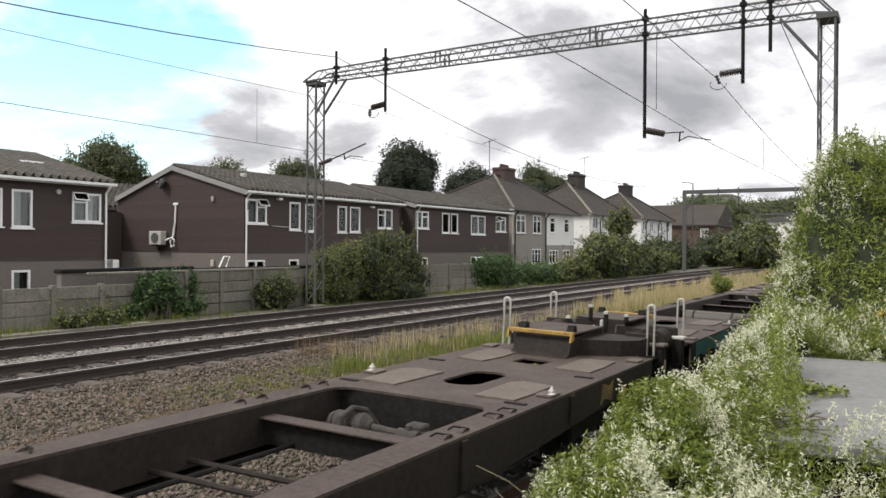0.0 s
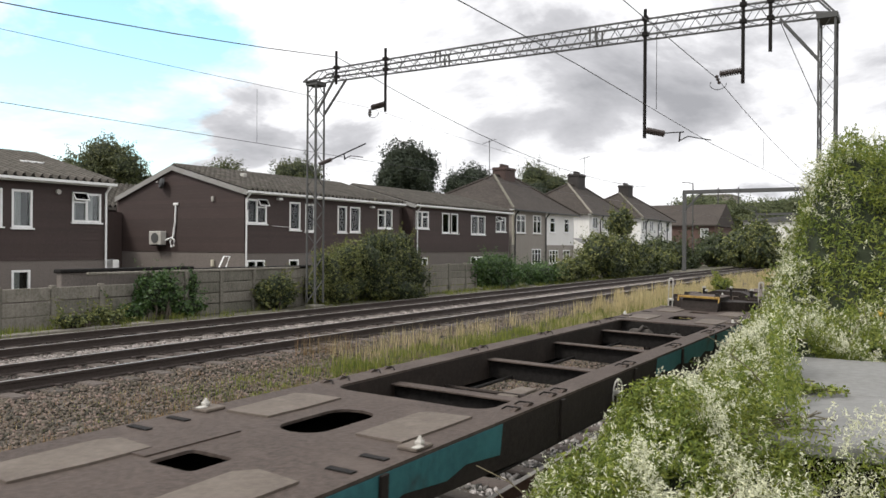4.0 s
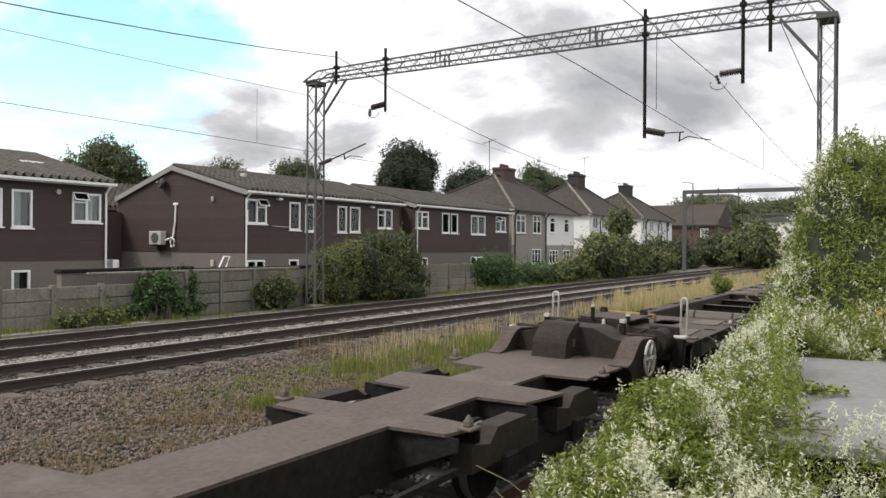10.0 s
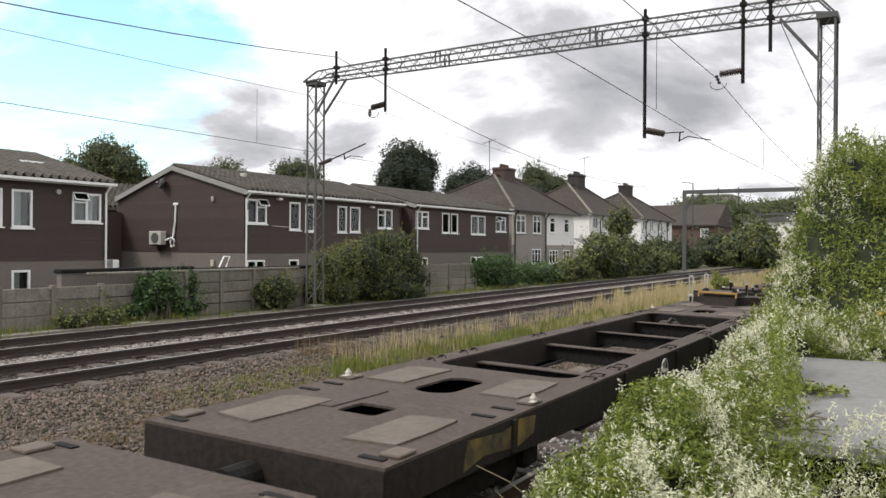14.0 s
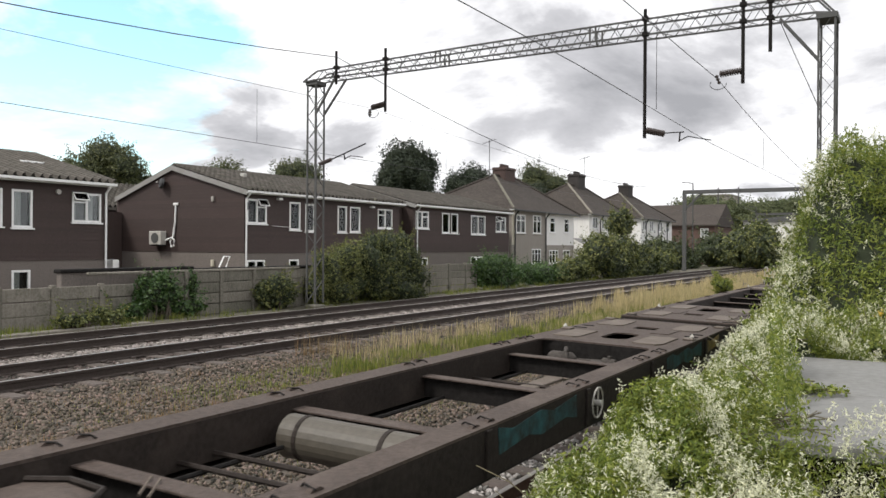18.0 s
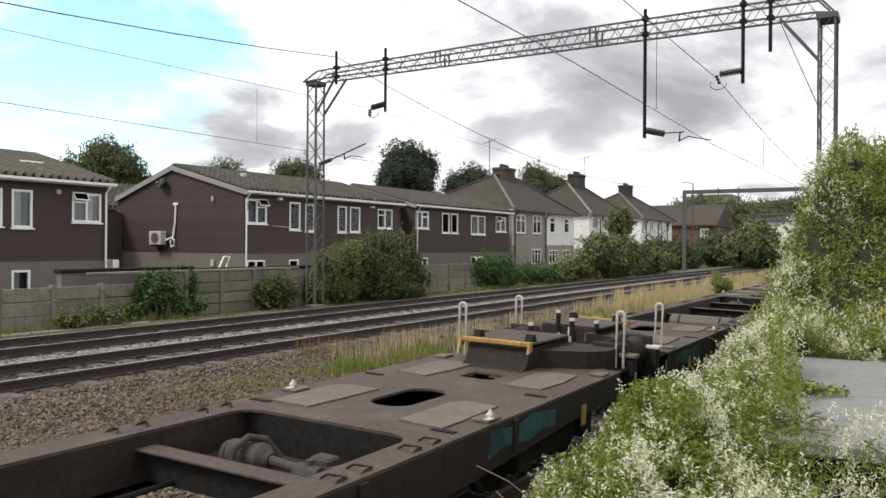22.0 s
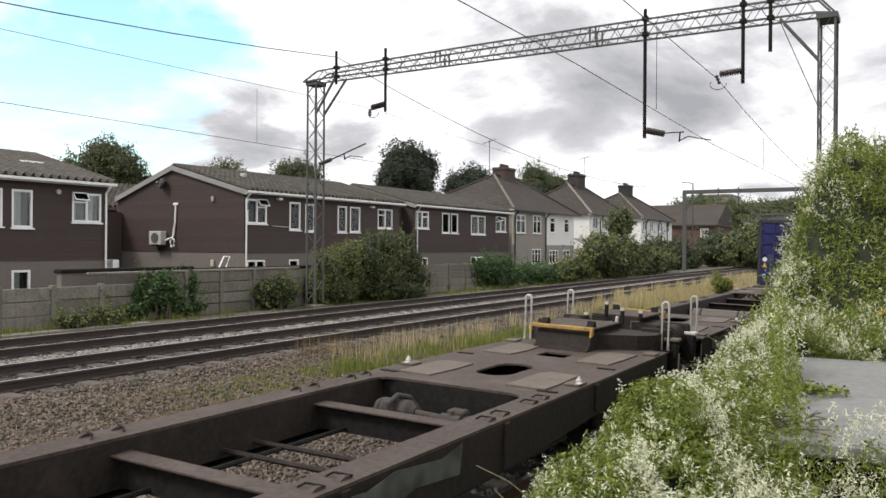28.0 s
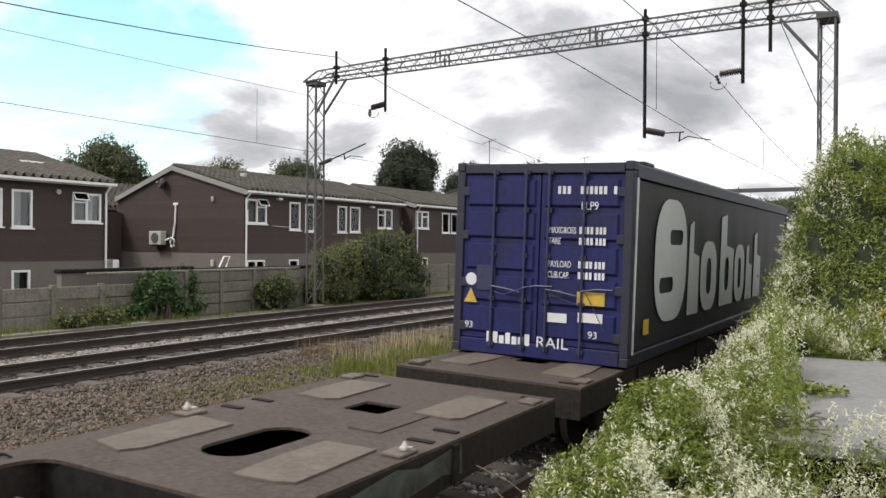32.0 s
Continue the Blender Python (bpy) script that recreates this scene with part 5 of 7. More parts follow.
def tile_mesh(w, l):
    """one interlocking roof tile with a roll, lying in x (down the slope) and y"""
    bm = bmesh.new()
    ys = [0, 0.25, 0.5, 0.66, 0.83, 1.0]
    zs = [0.02, -0.05, -0.05, 0.09, 0.12, 0.03]
    top = [bm.verts.new((0, w * a, b)) for a, b in zip(ys, zs)]
    low = [bm.verts.new((l, w * a, b + 0.014)) for a, b in zip(ys, zs)]
    und = [bm.verts.new((l, w * a, b)) for a, b in zip(ys, zs)]
    for i in range(5):
        bm.faces.new((top[i], low[i], low[i + 1], top[i + 1]))
        bm.faces.new((low[i], und[i], und[i + 1], low[i + 1]))
    bmesh.ops.recalc_face_normals(bm, faces=list(bm.faces))
    me = bpy.data.meshes.new("roof_tile")
    bm.to_mesh(me); bm.free()
    me.materials.append(M["rooftile"])
    return me


def tiled_slope(parent, ridge, eave, y0, y1, single=True):
    """tiles from the ridge (x, z) down to the eave (x, z), between y0 and y1"""
    (xr, zr), (xe, ze) = ridge, eave
    L = math.hypot(xe - xr, ze - zr)
    ang = math.atan2(ze - zr, xe - xr)
    rows, cols = max(1, round(L / 0.34)), max(1, round((y1 - y0) / 0.33))
    l, w = L / rows, (y1 - y0) / cols
    me = tile_mesh(w, l * 1.06)
    rot = Matrix.Rotation(-ang, 4, "Y")
    if single:
        for i in range(rows):
            for j in range(cols):
                p = Vector((xr + math.cos(ang) * l * i, y0 + w * j, zr + math.sin(ang) * l * i))
                jit = Matrix.Rotation(random.uniform(-0.012, 0.012), 4, "X")
                linked("roof_tile", me, None, parent, at=Matrix.Translation(p) @ rot @ jit)
    else:
        v = np.array([x.co[:] for x in me.vertices])
        f = np.array([p.vertices[:] for p in me.polygons])
        R = np.array(rot.to_3x3())
        ij = [(i, j) for i in range(rows) for j in range(cols)]
        where = np.array([(xr + math.cos(ang) * l * i, y0 + w * j, zr + math.sin(ang) * l * i) for i, j in ij])
        scatter("roof_tiles", v, f, where, np.repeat(R[None], len(ij), 0), np.ones(len(ij)), "rooftile_mix", parent)


def terrace(label, y0, y1, xf, xb, zg, zc, ze, zr, xr, wins, low_wins, single, gable_near=True, pipe_y=None):
    """brown clad terrace block: buff brick below, dark boards above, tiled roof"""
    h = thing("terraced_house", label, "house", "brown terraced houses")
    ops = [(a, b, c, d) for a, b, c, d, *_ in wins]
    lows = [(a, b, c, d) for a, b, c, d, *_ in low_wins]
    part("lower_wall", wall_with_holes(y0, y1, zg, zc, xf - 0.3, xf, lows), M["brick"], h, "buff brick ground floor")
    part("upper_wall", wall_with_holes(y0, y1, zc, ze, xf - 0.3, xf, ops), M["clad"], h, "dark brown boarded upper floor")
    boards(h, "board", M["clad"], xf, y0, y1, zc - 0.03, ze, 0.145, ops)
    for yy, s in ((y0, -1), (y1, 1)):
        ring = [(xb, zg), (xf - 0.3, zg), (xf - 0.3, zc), (xb, zc)]
        part("end_wall", prism(ring, yy, yy - s * 0.3), M["brick"], h)
        ring = [(xb, zc), (xf - 0.3, zc), (xf - 0.3, ze), (xr, zr - 0.12), (xb, ze - 0.12)]
        part("gable", prism(ring, yy, yy - s * 0.3), M["clad"], h, "brown boarded gable")
    # gable boards on the end towards the camera
    n = round((zr - zc) / 0.145)
    for i in range(n):
        za = zc + i * 0.145
        zm = za + 0.0725
        a, b = xb, xf
        if zm > ze - 0.1:
            k = (zm - ze) / (zr - ze)
            a, b = xb + (xr - xb) * k + 0.1, xf + (xr - xf) * k - 0.1
        if b - a > 0.1:
            part("board", boxes(((a, y0 - 0.026, za), (b, y0 - 0.004, za + 0.135))), M["clad"], h)
    part("back_wall", boxes(((xb - 0.3, y0, zg), (xb, y1, ze - 0.1))), M["clad"], h)
    # roof deck and tiles
    over = 0.28
    roof = part("roof", prism([(xb - over, ze - 0.2), (xr, zr - 0.06), (xf + over, ze - 0.07), (xf + over, ze - 0.11), (xr, zr - 0.16), (xb - over, ze - 0.26)], y0 - 0.12, y1 + 0.12), M["rooftile"], h, "grey-brown tiled roof with moss")
    tiled_slope(roof, (xr, zr), (xf + over + 0.06, ze - 0.02), y0 - 0.14, y1 + 0.14, single)
    tiled_slope(roof, (xr, zr), (xb - over, ze - 0.14), y0 - 0.14, y1 + 0.14, False)
    bm = bmesh.new()
    k = int((y1 - y0) / 0.45)
    for i in range(k):
        yy = y0 + (y1 - y0) * i / k
        tube(bm, (xr, yy, zr + 0.0), (xr, yy + (y1 - y0) / k * 1.04, zr + 0.012), 0.1, 8)
    rt = part("ridge_tiles", bm, M["rooftile"], roof)
    rt["kind"] = "stuff"
    part("fascia", boxes(((xf + over - 0.03, y0 - 0.15, ze - 0.2), (xf + over, y1 + 0.15, ze - 0.04)), bevel=0.006), M["white_paint"], h, "pale fascia board")
    bm = prism([(xf + over, ze - 0.16), (xf + over + 0.11, ze - 0.14), (xf + over + 0.11, ze - 0.05), (xf + over + 0.09, ze - 0.05), (xf + over + 0.08, ze - 0.12), (xf + over, ze - 0.13)], y0 - 0.18, y1 + 0.18)
    part("gutter", bm, M["upvc"], h, "white gutter")
    for (xa, za), (xc, zd) in (((xr, zr), (xf + over, ze - 0.03)), ((xr, zr), (xb - over, ze - 0.16))):
        d = 0.24
        bm = prism([(xa, za - 0.02), (xc, zd - 0.0), (xc, zd - d), (xa, za - d - 0.02)], y0 - 0.16, y0 - 0.13)
        part("barge_board", bm, M["barge"], h, "pale weathered barge board")
    for yy in ([pipe_y] if pipe_y is not None else []):
        part("downpipe", pipe(bmesh.new(), [(xf + over + 0.04, yy, ze - 0.14), (xf + over + 0.04, yy, ze - 0.2), (xf + 0.09, yy, ze - 0.42), (xf + 0.09, yy, zg)], 0.045, 8), M["upvc"], h, "white downpipe")
    for a, b, c, d, lights, kw in wins:
        window_unit(h, xf, a, b, c, d, lights, **kw)
    for a, b, c, d, lights, kw in low_wins:
        window_unit(h, xf, a, b, c, d, lights, **kw)
    return h


XF = -26.5
terr_mid = terrace("two-storey terrace block with dark brown boarding over buff brick", 28.1, 40.95, XF, -34.8, -0.2, 1.97, 4.82, 6.12, -31.05,
    [(28.24, 29.55, 3.29, 4.42, (0.5, 0.5), dict(open_light=1, top_light=(1,))), (31.16, 31.98, 3.05, 4.42, (1,), {}), (32.35, 33.1, 3.0, 4.38, (1,), {}),
     (34.99, 35.8, 3.0, 4.4, (1,), {}), (36.08, 37.02, 3.03, 4.4, (1,), {}), (38.7, 40.2, 3.3, 4.4, (0.5, 0.5), dict(top_light=(0,)))],
    [(28.25, 29.45, 0.5, 1.62, (0.5, 0.5), {}), (31.15, 31.87, 0.5, 1.62, (1,), {}), (34.9, 36.9, 0.5, 1.62, (0.5, 0.5), {}), (38.7, 40.0, 0.5, 1.6, (0.5, 0.5), {})], False, pipe_y=28.12)
terrace("two-storey brown boarded terrace block set in line with its neighbour", 42.5, 55.9, XF, -34.8, -0.2, 1.95, 4.86, 6.15, -31.05,
    [(42.75, 44.3, 3.38, 4.45, (0.5, 0.5), dict(top_light=(1,))), (45.96, 46.93, 3.15, 4.45, (1,), {}), (47.14, 48.07, 3.15, 4.45, (1,), {}), (49.9, 52.05, 3.12, 4.43, (0.5, 0.5), {}), (53.7, 55.35, 3.37, 4.45, (0.5, 0.5), dict(open_light=0, top_light=(0,)))],
    [(43.0, 44.2, 0.5, 1.6, (0.5, 0.5), {}), (49.9, 51.6, 0.5, 1.6, (0.5, 0.5), {})], False, pipe_y=42.85)
terr_left = terrace("two-storey terrace block with an open window and dark brown boarding", 9.5, 20.75, XF, -34.8, -0.4, 1.76, 4.62, 5.9, -31.05,
    [(16.98, 17.74, 2.85, 4.15, (1,), {}), (15.7, 16.66, 2.88, 4.15, (1,), {}), (12.2, 13.6, 3.1, 4.15, (0.5, 0.5), {}), (19.27, 20.5, 3.1, 4.17, (0.5, 0.5), dict(open_light=0, top_light=(0,)))],
    [(16.99, 17.67, 0.4, 1.41, (1,), {}), (15.7, 16.5, 0.4, 1.41, (1,), {}), (19.26, 20.3, 0.45, 1.38, (0.35, 0.65), {})], True, pipe_y=20.66)


def house_fittings():
    """small things on the brown blocks"""
    # recessed link between the two long blocks and a lower block behind the passage
    l = thing("link_wall", "dark recessed wall linking two brown blocks", "wall")
    part("wall_face", boxes(((-27.6, 40.96, -0.2), (-27.3, 42.49, 4.6))), M["clad"], l)
    part("roof", prism([(-31, 6.0), (-27.1, 4.75), (-27.1, 4.62), (-31, 5.85)], 41.1, 42.35), M["rooftile"], l)
    b = thing("rear_house", "grey tiled house behind the passage between the blocks", "house")
    part("wall_face", boxes(((-44, 24.0, -0.2), (-38.5, 40.0, 4.5))), M["clad"], b)
    part("roof", prism([(-44.4, 4.3), (-41.2, 5.8), (-38.0, 4.3), (-38.0, 4.15), (-41.2, 5.62), (-44.4, 4.15)], 23.8, 40.2), M["rooftile"], b, "grey tiled roof")
    tiled_slope(b, (-41.2, 5.84), (-38.0, 4.34), 23.8, 40.2, False)
    # gate and wall in the passage
    p = thing("passage_wall", "dark boarded side wall in the passage", "wall")
    part("wall_face", boxes(((-34.9, 21.2, -0.3), (-34.6, 28.0, 3.9))), M["clad"], p)
    g = terr_mid
    y = 28.1
    bm = boxes(((-32.27, y - 0.42, 2.3), (-31.45, y - 0.08, 2.95)), bevel=0.02)
    ac = part("air_conditioner", bm, M["white_paint"], g, "pale wall-mounted air conditioning unit")
    bm = bmesh.new()
    tube(bm, (-31.86, y - 0.425, 2.62), (-31.86, y - 0.44, 2.62), 0.25, 20)
    part("fan_grille", bm, M["galv"], ac)
    part("bracket", boxes(((-32.2, y - 0.4, 2.24), (-32.14, y, 2.3)), ((-31.6, y - 0.4, 2.24), (-31.54, y, 2.3))), M["black"], ac)
    loop = [(-30.84, y - 0.06, 4.2), (-30.86, y - 0.08, 3.4), (-30.95, y - 0.1, 2.75), (-31.15, y - 0.12, 2.45), (-31.05, y - 0.14, 2.2), (-30.88, y - 0.14, 2.25), (-30.84, y - 0.14, 2.5), (-31.0, y - 0.14, 2.65), (-31.4, y - 0.2, 2.5)]
    part("pipe_lagging", pipe(bmesh.new(), loop, 0.045, 8), M["upvc"], g, "white lagged pipe")
    part("pipe_cover", boxes(((-31.0, y - 0.1, 4.18), (-30.68, y, 4.3)), bevel=0.02), M["upvc"], g)
    part("satellite_dish", tube(bmesh.new(), (-31.62, y - 0.2, 5.25), (-31.66, y - 0.3, 5.27), 0.27, 20, 0.22), M["black"], g, "dark wall dish")
    part("dish_head", tube(bmesh.new(), (-31.66, y - 0.52, 5.3), (-31.66, y - 0.45, 5.3), 0.035, 8), M["white_paint"], g)
    part("dish_arm", pipe(bmesh.new(), [(-31.64, y, 5.2), (-31.66, y - 0.3, 5.2), (-31.66, y - 0.48, 5.3)], 0.02, 6), M["black"], g)
    part("security_light", boxes(((-28.46, y - 0.14, 4.32), (-28.34, y - 0.02, 4.55)), bevel=0.02), M["white_paint"], g)
    part("vent_cap", boxes(((-28.5, y - 0.12, 1.3), (-28.34, y - 0.0, 1.62)), bevel=0.02), M["cream"], g)
    part("alarm_box", boxes(((XF + 0.03, 27.97 + 0.14, 3.9), (XF + 0.1, 28.0 + 0.26, 4.25))), M["galv"], g)
    for (yy, zz) in ((30.2, 4.5), (37.9, 4.45)):
        part("flood_light", boxes(((XF + 0.02, yy, zz - 0.05), (XF + 0.22, yy + 0.28, zz + 0.06)), bevel=0.02), M["upvc"], g)
    part("cable", pipe(bmesh.new(), [(XF + 0.04, 29.9, 3.22), (XF + 0.04, 31.1, 3.18)], 0.012, 5), M["upvc"], g)
    part("vent_cap", tube(bmesh.new(), (XF, 18.7, 4.15), (XF + 0.1, 18.7, 4.15), 0.09, 12), M["white_paint"], terr_left)
    part("wall_tap", boxes(((XF, 18.66, 1.3), (XF + 0.1, 18.74, 1.4)), bevel=0.02), M["white_paint"], terr_left)
    part("roof_vent", boxes(((-28.9, 18.6, 5.28), (-28.4, 19.5, 5.36)), bevel=0.02), M["upvc"], terr_left, "pale flashing strip")
    part("roof_vent", boxes(((-29.2, 30.6, 5.66), (-28.9, 30.8, 5.85)), bevel=0.02), M["white_paint"], terr_mid)
    # small white cupboard and a leaning white board in the yards
    c = thing("garden_cupboard", "white slatted cupboard standing in a yard", "cupboard")
    part("body", boxes(((-29.5, 23.1, 0.0), (-29.1, 23.42, 1.66)), bevel=0.015), M["upvc"], c)
    part("shelf", boxes(((-29.12, 23.13, 1.28), (-29.07, 23.39, 1.32))), M["white_paint"], c)
    c = thing("folding_chair", "white garden chair back above the fence", "chair")
    part("backrest", pipe(bmesh.new(), [(-24.0, 24.0, 0.0), (-24.0, 24.05, 1.45), (-24.0, 24.3, 1.85), (-24.0, 24.62, 1.85), (-24.0, 24.4, 1.4), (-24.0, 24.3, 0.0)], 0.035, 7), M["upvc"], c)
    part("seat", boxes(((-24.4, 24.0, 0.9), (-23.95, 24.4, 0.94)), bevel=0.01), M["upvc"], c)


house_fittings()


def semi(label, y0, y1, xf, xb, ze, apex_y, apex_z, halves, side_mat, chim, wins, group="hipped houses"):
    """a pair of houses under one hipped roof with a chimney; halves: (y end, upper material, lower material)"""
    h = thing("hipped_house", label, "house", group)
    zg = -0.1
    ya = y0
    for yb, up, low in halves:
        ops = [(a, b, c, d) for a, b, c, d, *_ in wins if ya <= a < yb and c > 2.4]
        lops = [(a, b, c, d) for a, b, c, d, *_ in wins if ya <= a < yb and c < 2.4]
        part("lower_wall", wall_with_holes(ya, yb, zg, 2.45, xf - 0.3, xf, lops), M[low], h)
        part("upper_wall", wall_with_holes(ya, yb, 2.45, ze, xf - 0.3, xf, ops), M[up], h)
        ya = yb
    for yy, s in ((y0, 1), (y1, -1)):
        part("side_wall", boxes(((xb, min(yy, yy + s * 0.3), zg), (xf - 0.3, max(yy, yy + s * 0.3), ze))), M[side_mat], h)
    part("back_wall", boxes(((xb - 0.3, y0, zg), (xb, y1, ze))), M[side_mat], h)
    # hipped roof with a short ridge
    o = 0.4
    xm = (xf + xb) / 2
    rl = 2.1
    ym = apex_y
    A, B = Vector((xm, ym - rl, apex_z)), Vector((xm, ym + rl, apex_z))
    c = [Vector((xf + o, y0 - o, ze - 0.1)), Vector((xf + o, y1 + o, ze - 0.1)), Vector((xb - o, y1 + o, ze - 0.1)), Vector((xb - o, y0 - o, ze - 0.1))]
    bm = bmesh.new()
    n = 24

    def face_rows(l0, l1, t0, t1):
        """stepped courses from the eave up"""
        for i in range(n):
            k0, k1 = i / n, (i + 1) / n
            p0, p1, q0, q1 = l0.lerp(t0, k0), l1.lerp(t1, k0), l0.lerp(t0, k1), l1.lerp(t1, k1)
            nn = (p1 - p0).cross(q0 - p0).normalized() * 0.014
            if nn.z < 0:
                nn = -nn
            vs = [bm.verts.new(v) for v in (p0 + nn, p1 + nn, q1, q0)]
            bm.faces.new(vs)
            vs = [bm.verts.new(v) for v in (p0, p1, p1 + nn, p0 + nn)]
            bm.faces.new(vs)
    face_rows(c[0], c[1], A, B); face_rows(c[2], c[3], B, A); face_rows(c[3], c[0], A, A); face_rows(c[1], c[2], B, B)
    bm.faces.new([bm.verts.new(v - Vector((0, 0, 0.02))) for v in c[::-1]])
    bmesh.ops.remove_doubles(bm, verts=bm.verts, dist=0.0005)
    bmesh.ops.recalc_face_normals(bm, faces=list(bm.faces))
    roof = part("roof", bm, M["rooftile_far"], h, "brown tiled hipped roof")
    for p, q in ((c[0], A), (c[1], B), (A, B), (c[3], A)):
        part("hip_tiles", pipe(bmesh.new(), [p + Vector((0, 0, 0.05)), p.lerp(q, 0.5) + Vector((0, 0, 0.05)), q + Vector((0, 0, 0.05))], 0.11, 6), M["concrete"] if p is c[0] else M["rooftile_far"], roof, "pale mortared hip tiles")
    part("gutter", boxes(((xf + o, y0 - o, ze - 0.2), (xf + o + 0.1, y1 + o, ze - 0.08))), M["black"], h)
    part("soffit", boxes(((xf, y0 - o, ze - 0.14), (xf + o, y1 + o, ze - 0.1))), M["upvc"], h)
    for yy in chim[2]:
        part("downpipe", pipe(bmesh.new(), [(xf + o, yy, ze - 0.2), (xf + 0.1, yy, ze - 0.6), (xf + 0.1, yy, zg)], 0.06, 6), M["black"], h, "black downpipe")
    cy, cz = chim[0], chim[1]
    bm = boxes(((xm - 0.6, cy - 1.0, apex_z - 1.2), (xm + 0.6, cy + 1.0, cz - 0.3)), ((xm - 0.68, cy - 1.08, cz - 0.3), (xm + 0.68, cy + 1.08, cz - 0.15)), ((xm - 0.62, cy - 1.02, cz - 0.15), (xm + 0.62, cy + 1.02, cz - 0.05)), bevel=0.015)
    ch = part("chimney", bm, M["chimney" if cy < 70 else "chimney_dark"], h, "sooty brick chimney stack")
    for k in range(4):
        part("chimney_pot", tube(bmesh.new(), (xm, cy - 0.6 + 0.4 * k, cz - 0.06), (xm, cy - 0.6 + 0.4 * k, cz + 0.25), 0.16, 8, 0.14), M["chimney" if cy < 70 else "chimney_dark"], ch)
    for a, b, c_, d, lights, kw in wins:
        window_unit(h, xf, a, b, c_, d, lights, **kw)
    return h


s1 = semi("hipped house pair, grey pebbledash beside white render", 57.5, 70.6, -27.0, -36.0, 5.25, 65.6, 8.36, ((64.1, "render_grey", "render_grey"), (70.6, "render_white", "render_grey")), "cream", (65.45, 9.2, (63.95, 57.9)),
     [(58.3, 60.0, 3.37, 4.8, (0.5, 0.5), dict(top_light=(0, 1))), (61.5, 63.1, 3.38, 4.85, (0.5, 0.5), dict(top_light=(0, 1))), (61.3, 63.1, 0.9, 2.13, (0.33, 0.34, 0.33), dict(top_light=(0, 1, 2))),
      (64.9, 66.9, 0.9, 2.03, (0.33, 0.34, 0.33), dict(top_light=(0, 1, 2))), (65.0, 66.15, 3.5, 4.78, (1,), dict(top_light=(0,))), (68.2, 69.4, 3.55, 4.8, (1,), dict(top_light=(0,))), (68.0, 69.6, 0.9, 2.03, (0.5, 0.5), dict(top_light=(0, 1)))])
s2 = semi("hipped white rendered house pair with a tall chimney", 74.6, 86.5, -27.0, -35.5, 5.5, 82.1, 8.7, ((80.5, "render_white", "render_grey"), (86.5, "render_white", "render_white")), "render_white", (82.4, 9.95, (77.5, 80.5)),
     [(75.4, 77.0, 4.05, 5.2, (0.5, 0.5), {}), (78.1, 79.5, 4.1, 5.2, (0.5, 0.5), {}), (82, 83.4, 4.1, 5.2, (0.5, 0.5), {}), (75.5, 77.5, 0.9, 2.2, (0.5, 0.5), {})])
s3 = semi("hipped white rendered house pair farther along the line", 91.3, 104.5, -27.0, -36.0, 5.65, 99.6, 8.8, ((98, "render_white", "render_white"), (104.5, "render_white", "render_white")), "render_white", (99.9, 9.95, (93.0, 98.0, 102.0)),
     [(92.0, 93.4, 4.2, 5.3, (0.5, 0.5), {}), (94.7, 96.2, 4.15, 5.4, (0.5, 0.5), {}), (98.3, 100.1, 4.2, 5.4, (0.5, 0.5), {}), (101.6, 103.2, 4.2, 5.4, (0.5, 0.5), {})])


part("corner_strip", boxes(((-27.0, 57.5, 2.45), (-26.98, 58.05, 5.1))), M["cream"], s1, "cream painted strip of wall")


def lean_to():
    # ground floor extension with a sloping roof and a white conservatory door
    e = thing("house_extension", "low white rendered extension with a dark sloping roof", "extension")
    part("wall_face", boxes(((-26.99, 70.7, -0.1), (-25.6, 73.6, 2.2))), M["render_white"], e)
    part("roof", prism([(-27.0, 3.1), (-25.4, 2.3), (-25.4, 2.24), (-27.0, 3.04)], 70.5, 73.9), M["barge"], e)
    window_unit(e, -25.6, 71.0, 72.6, 0.9, 1.95, (0.5, 0.5))


lean_to()


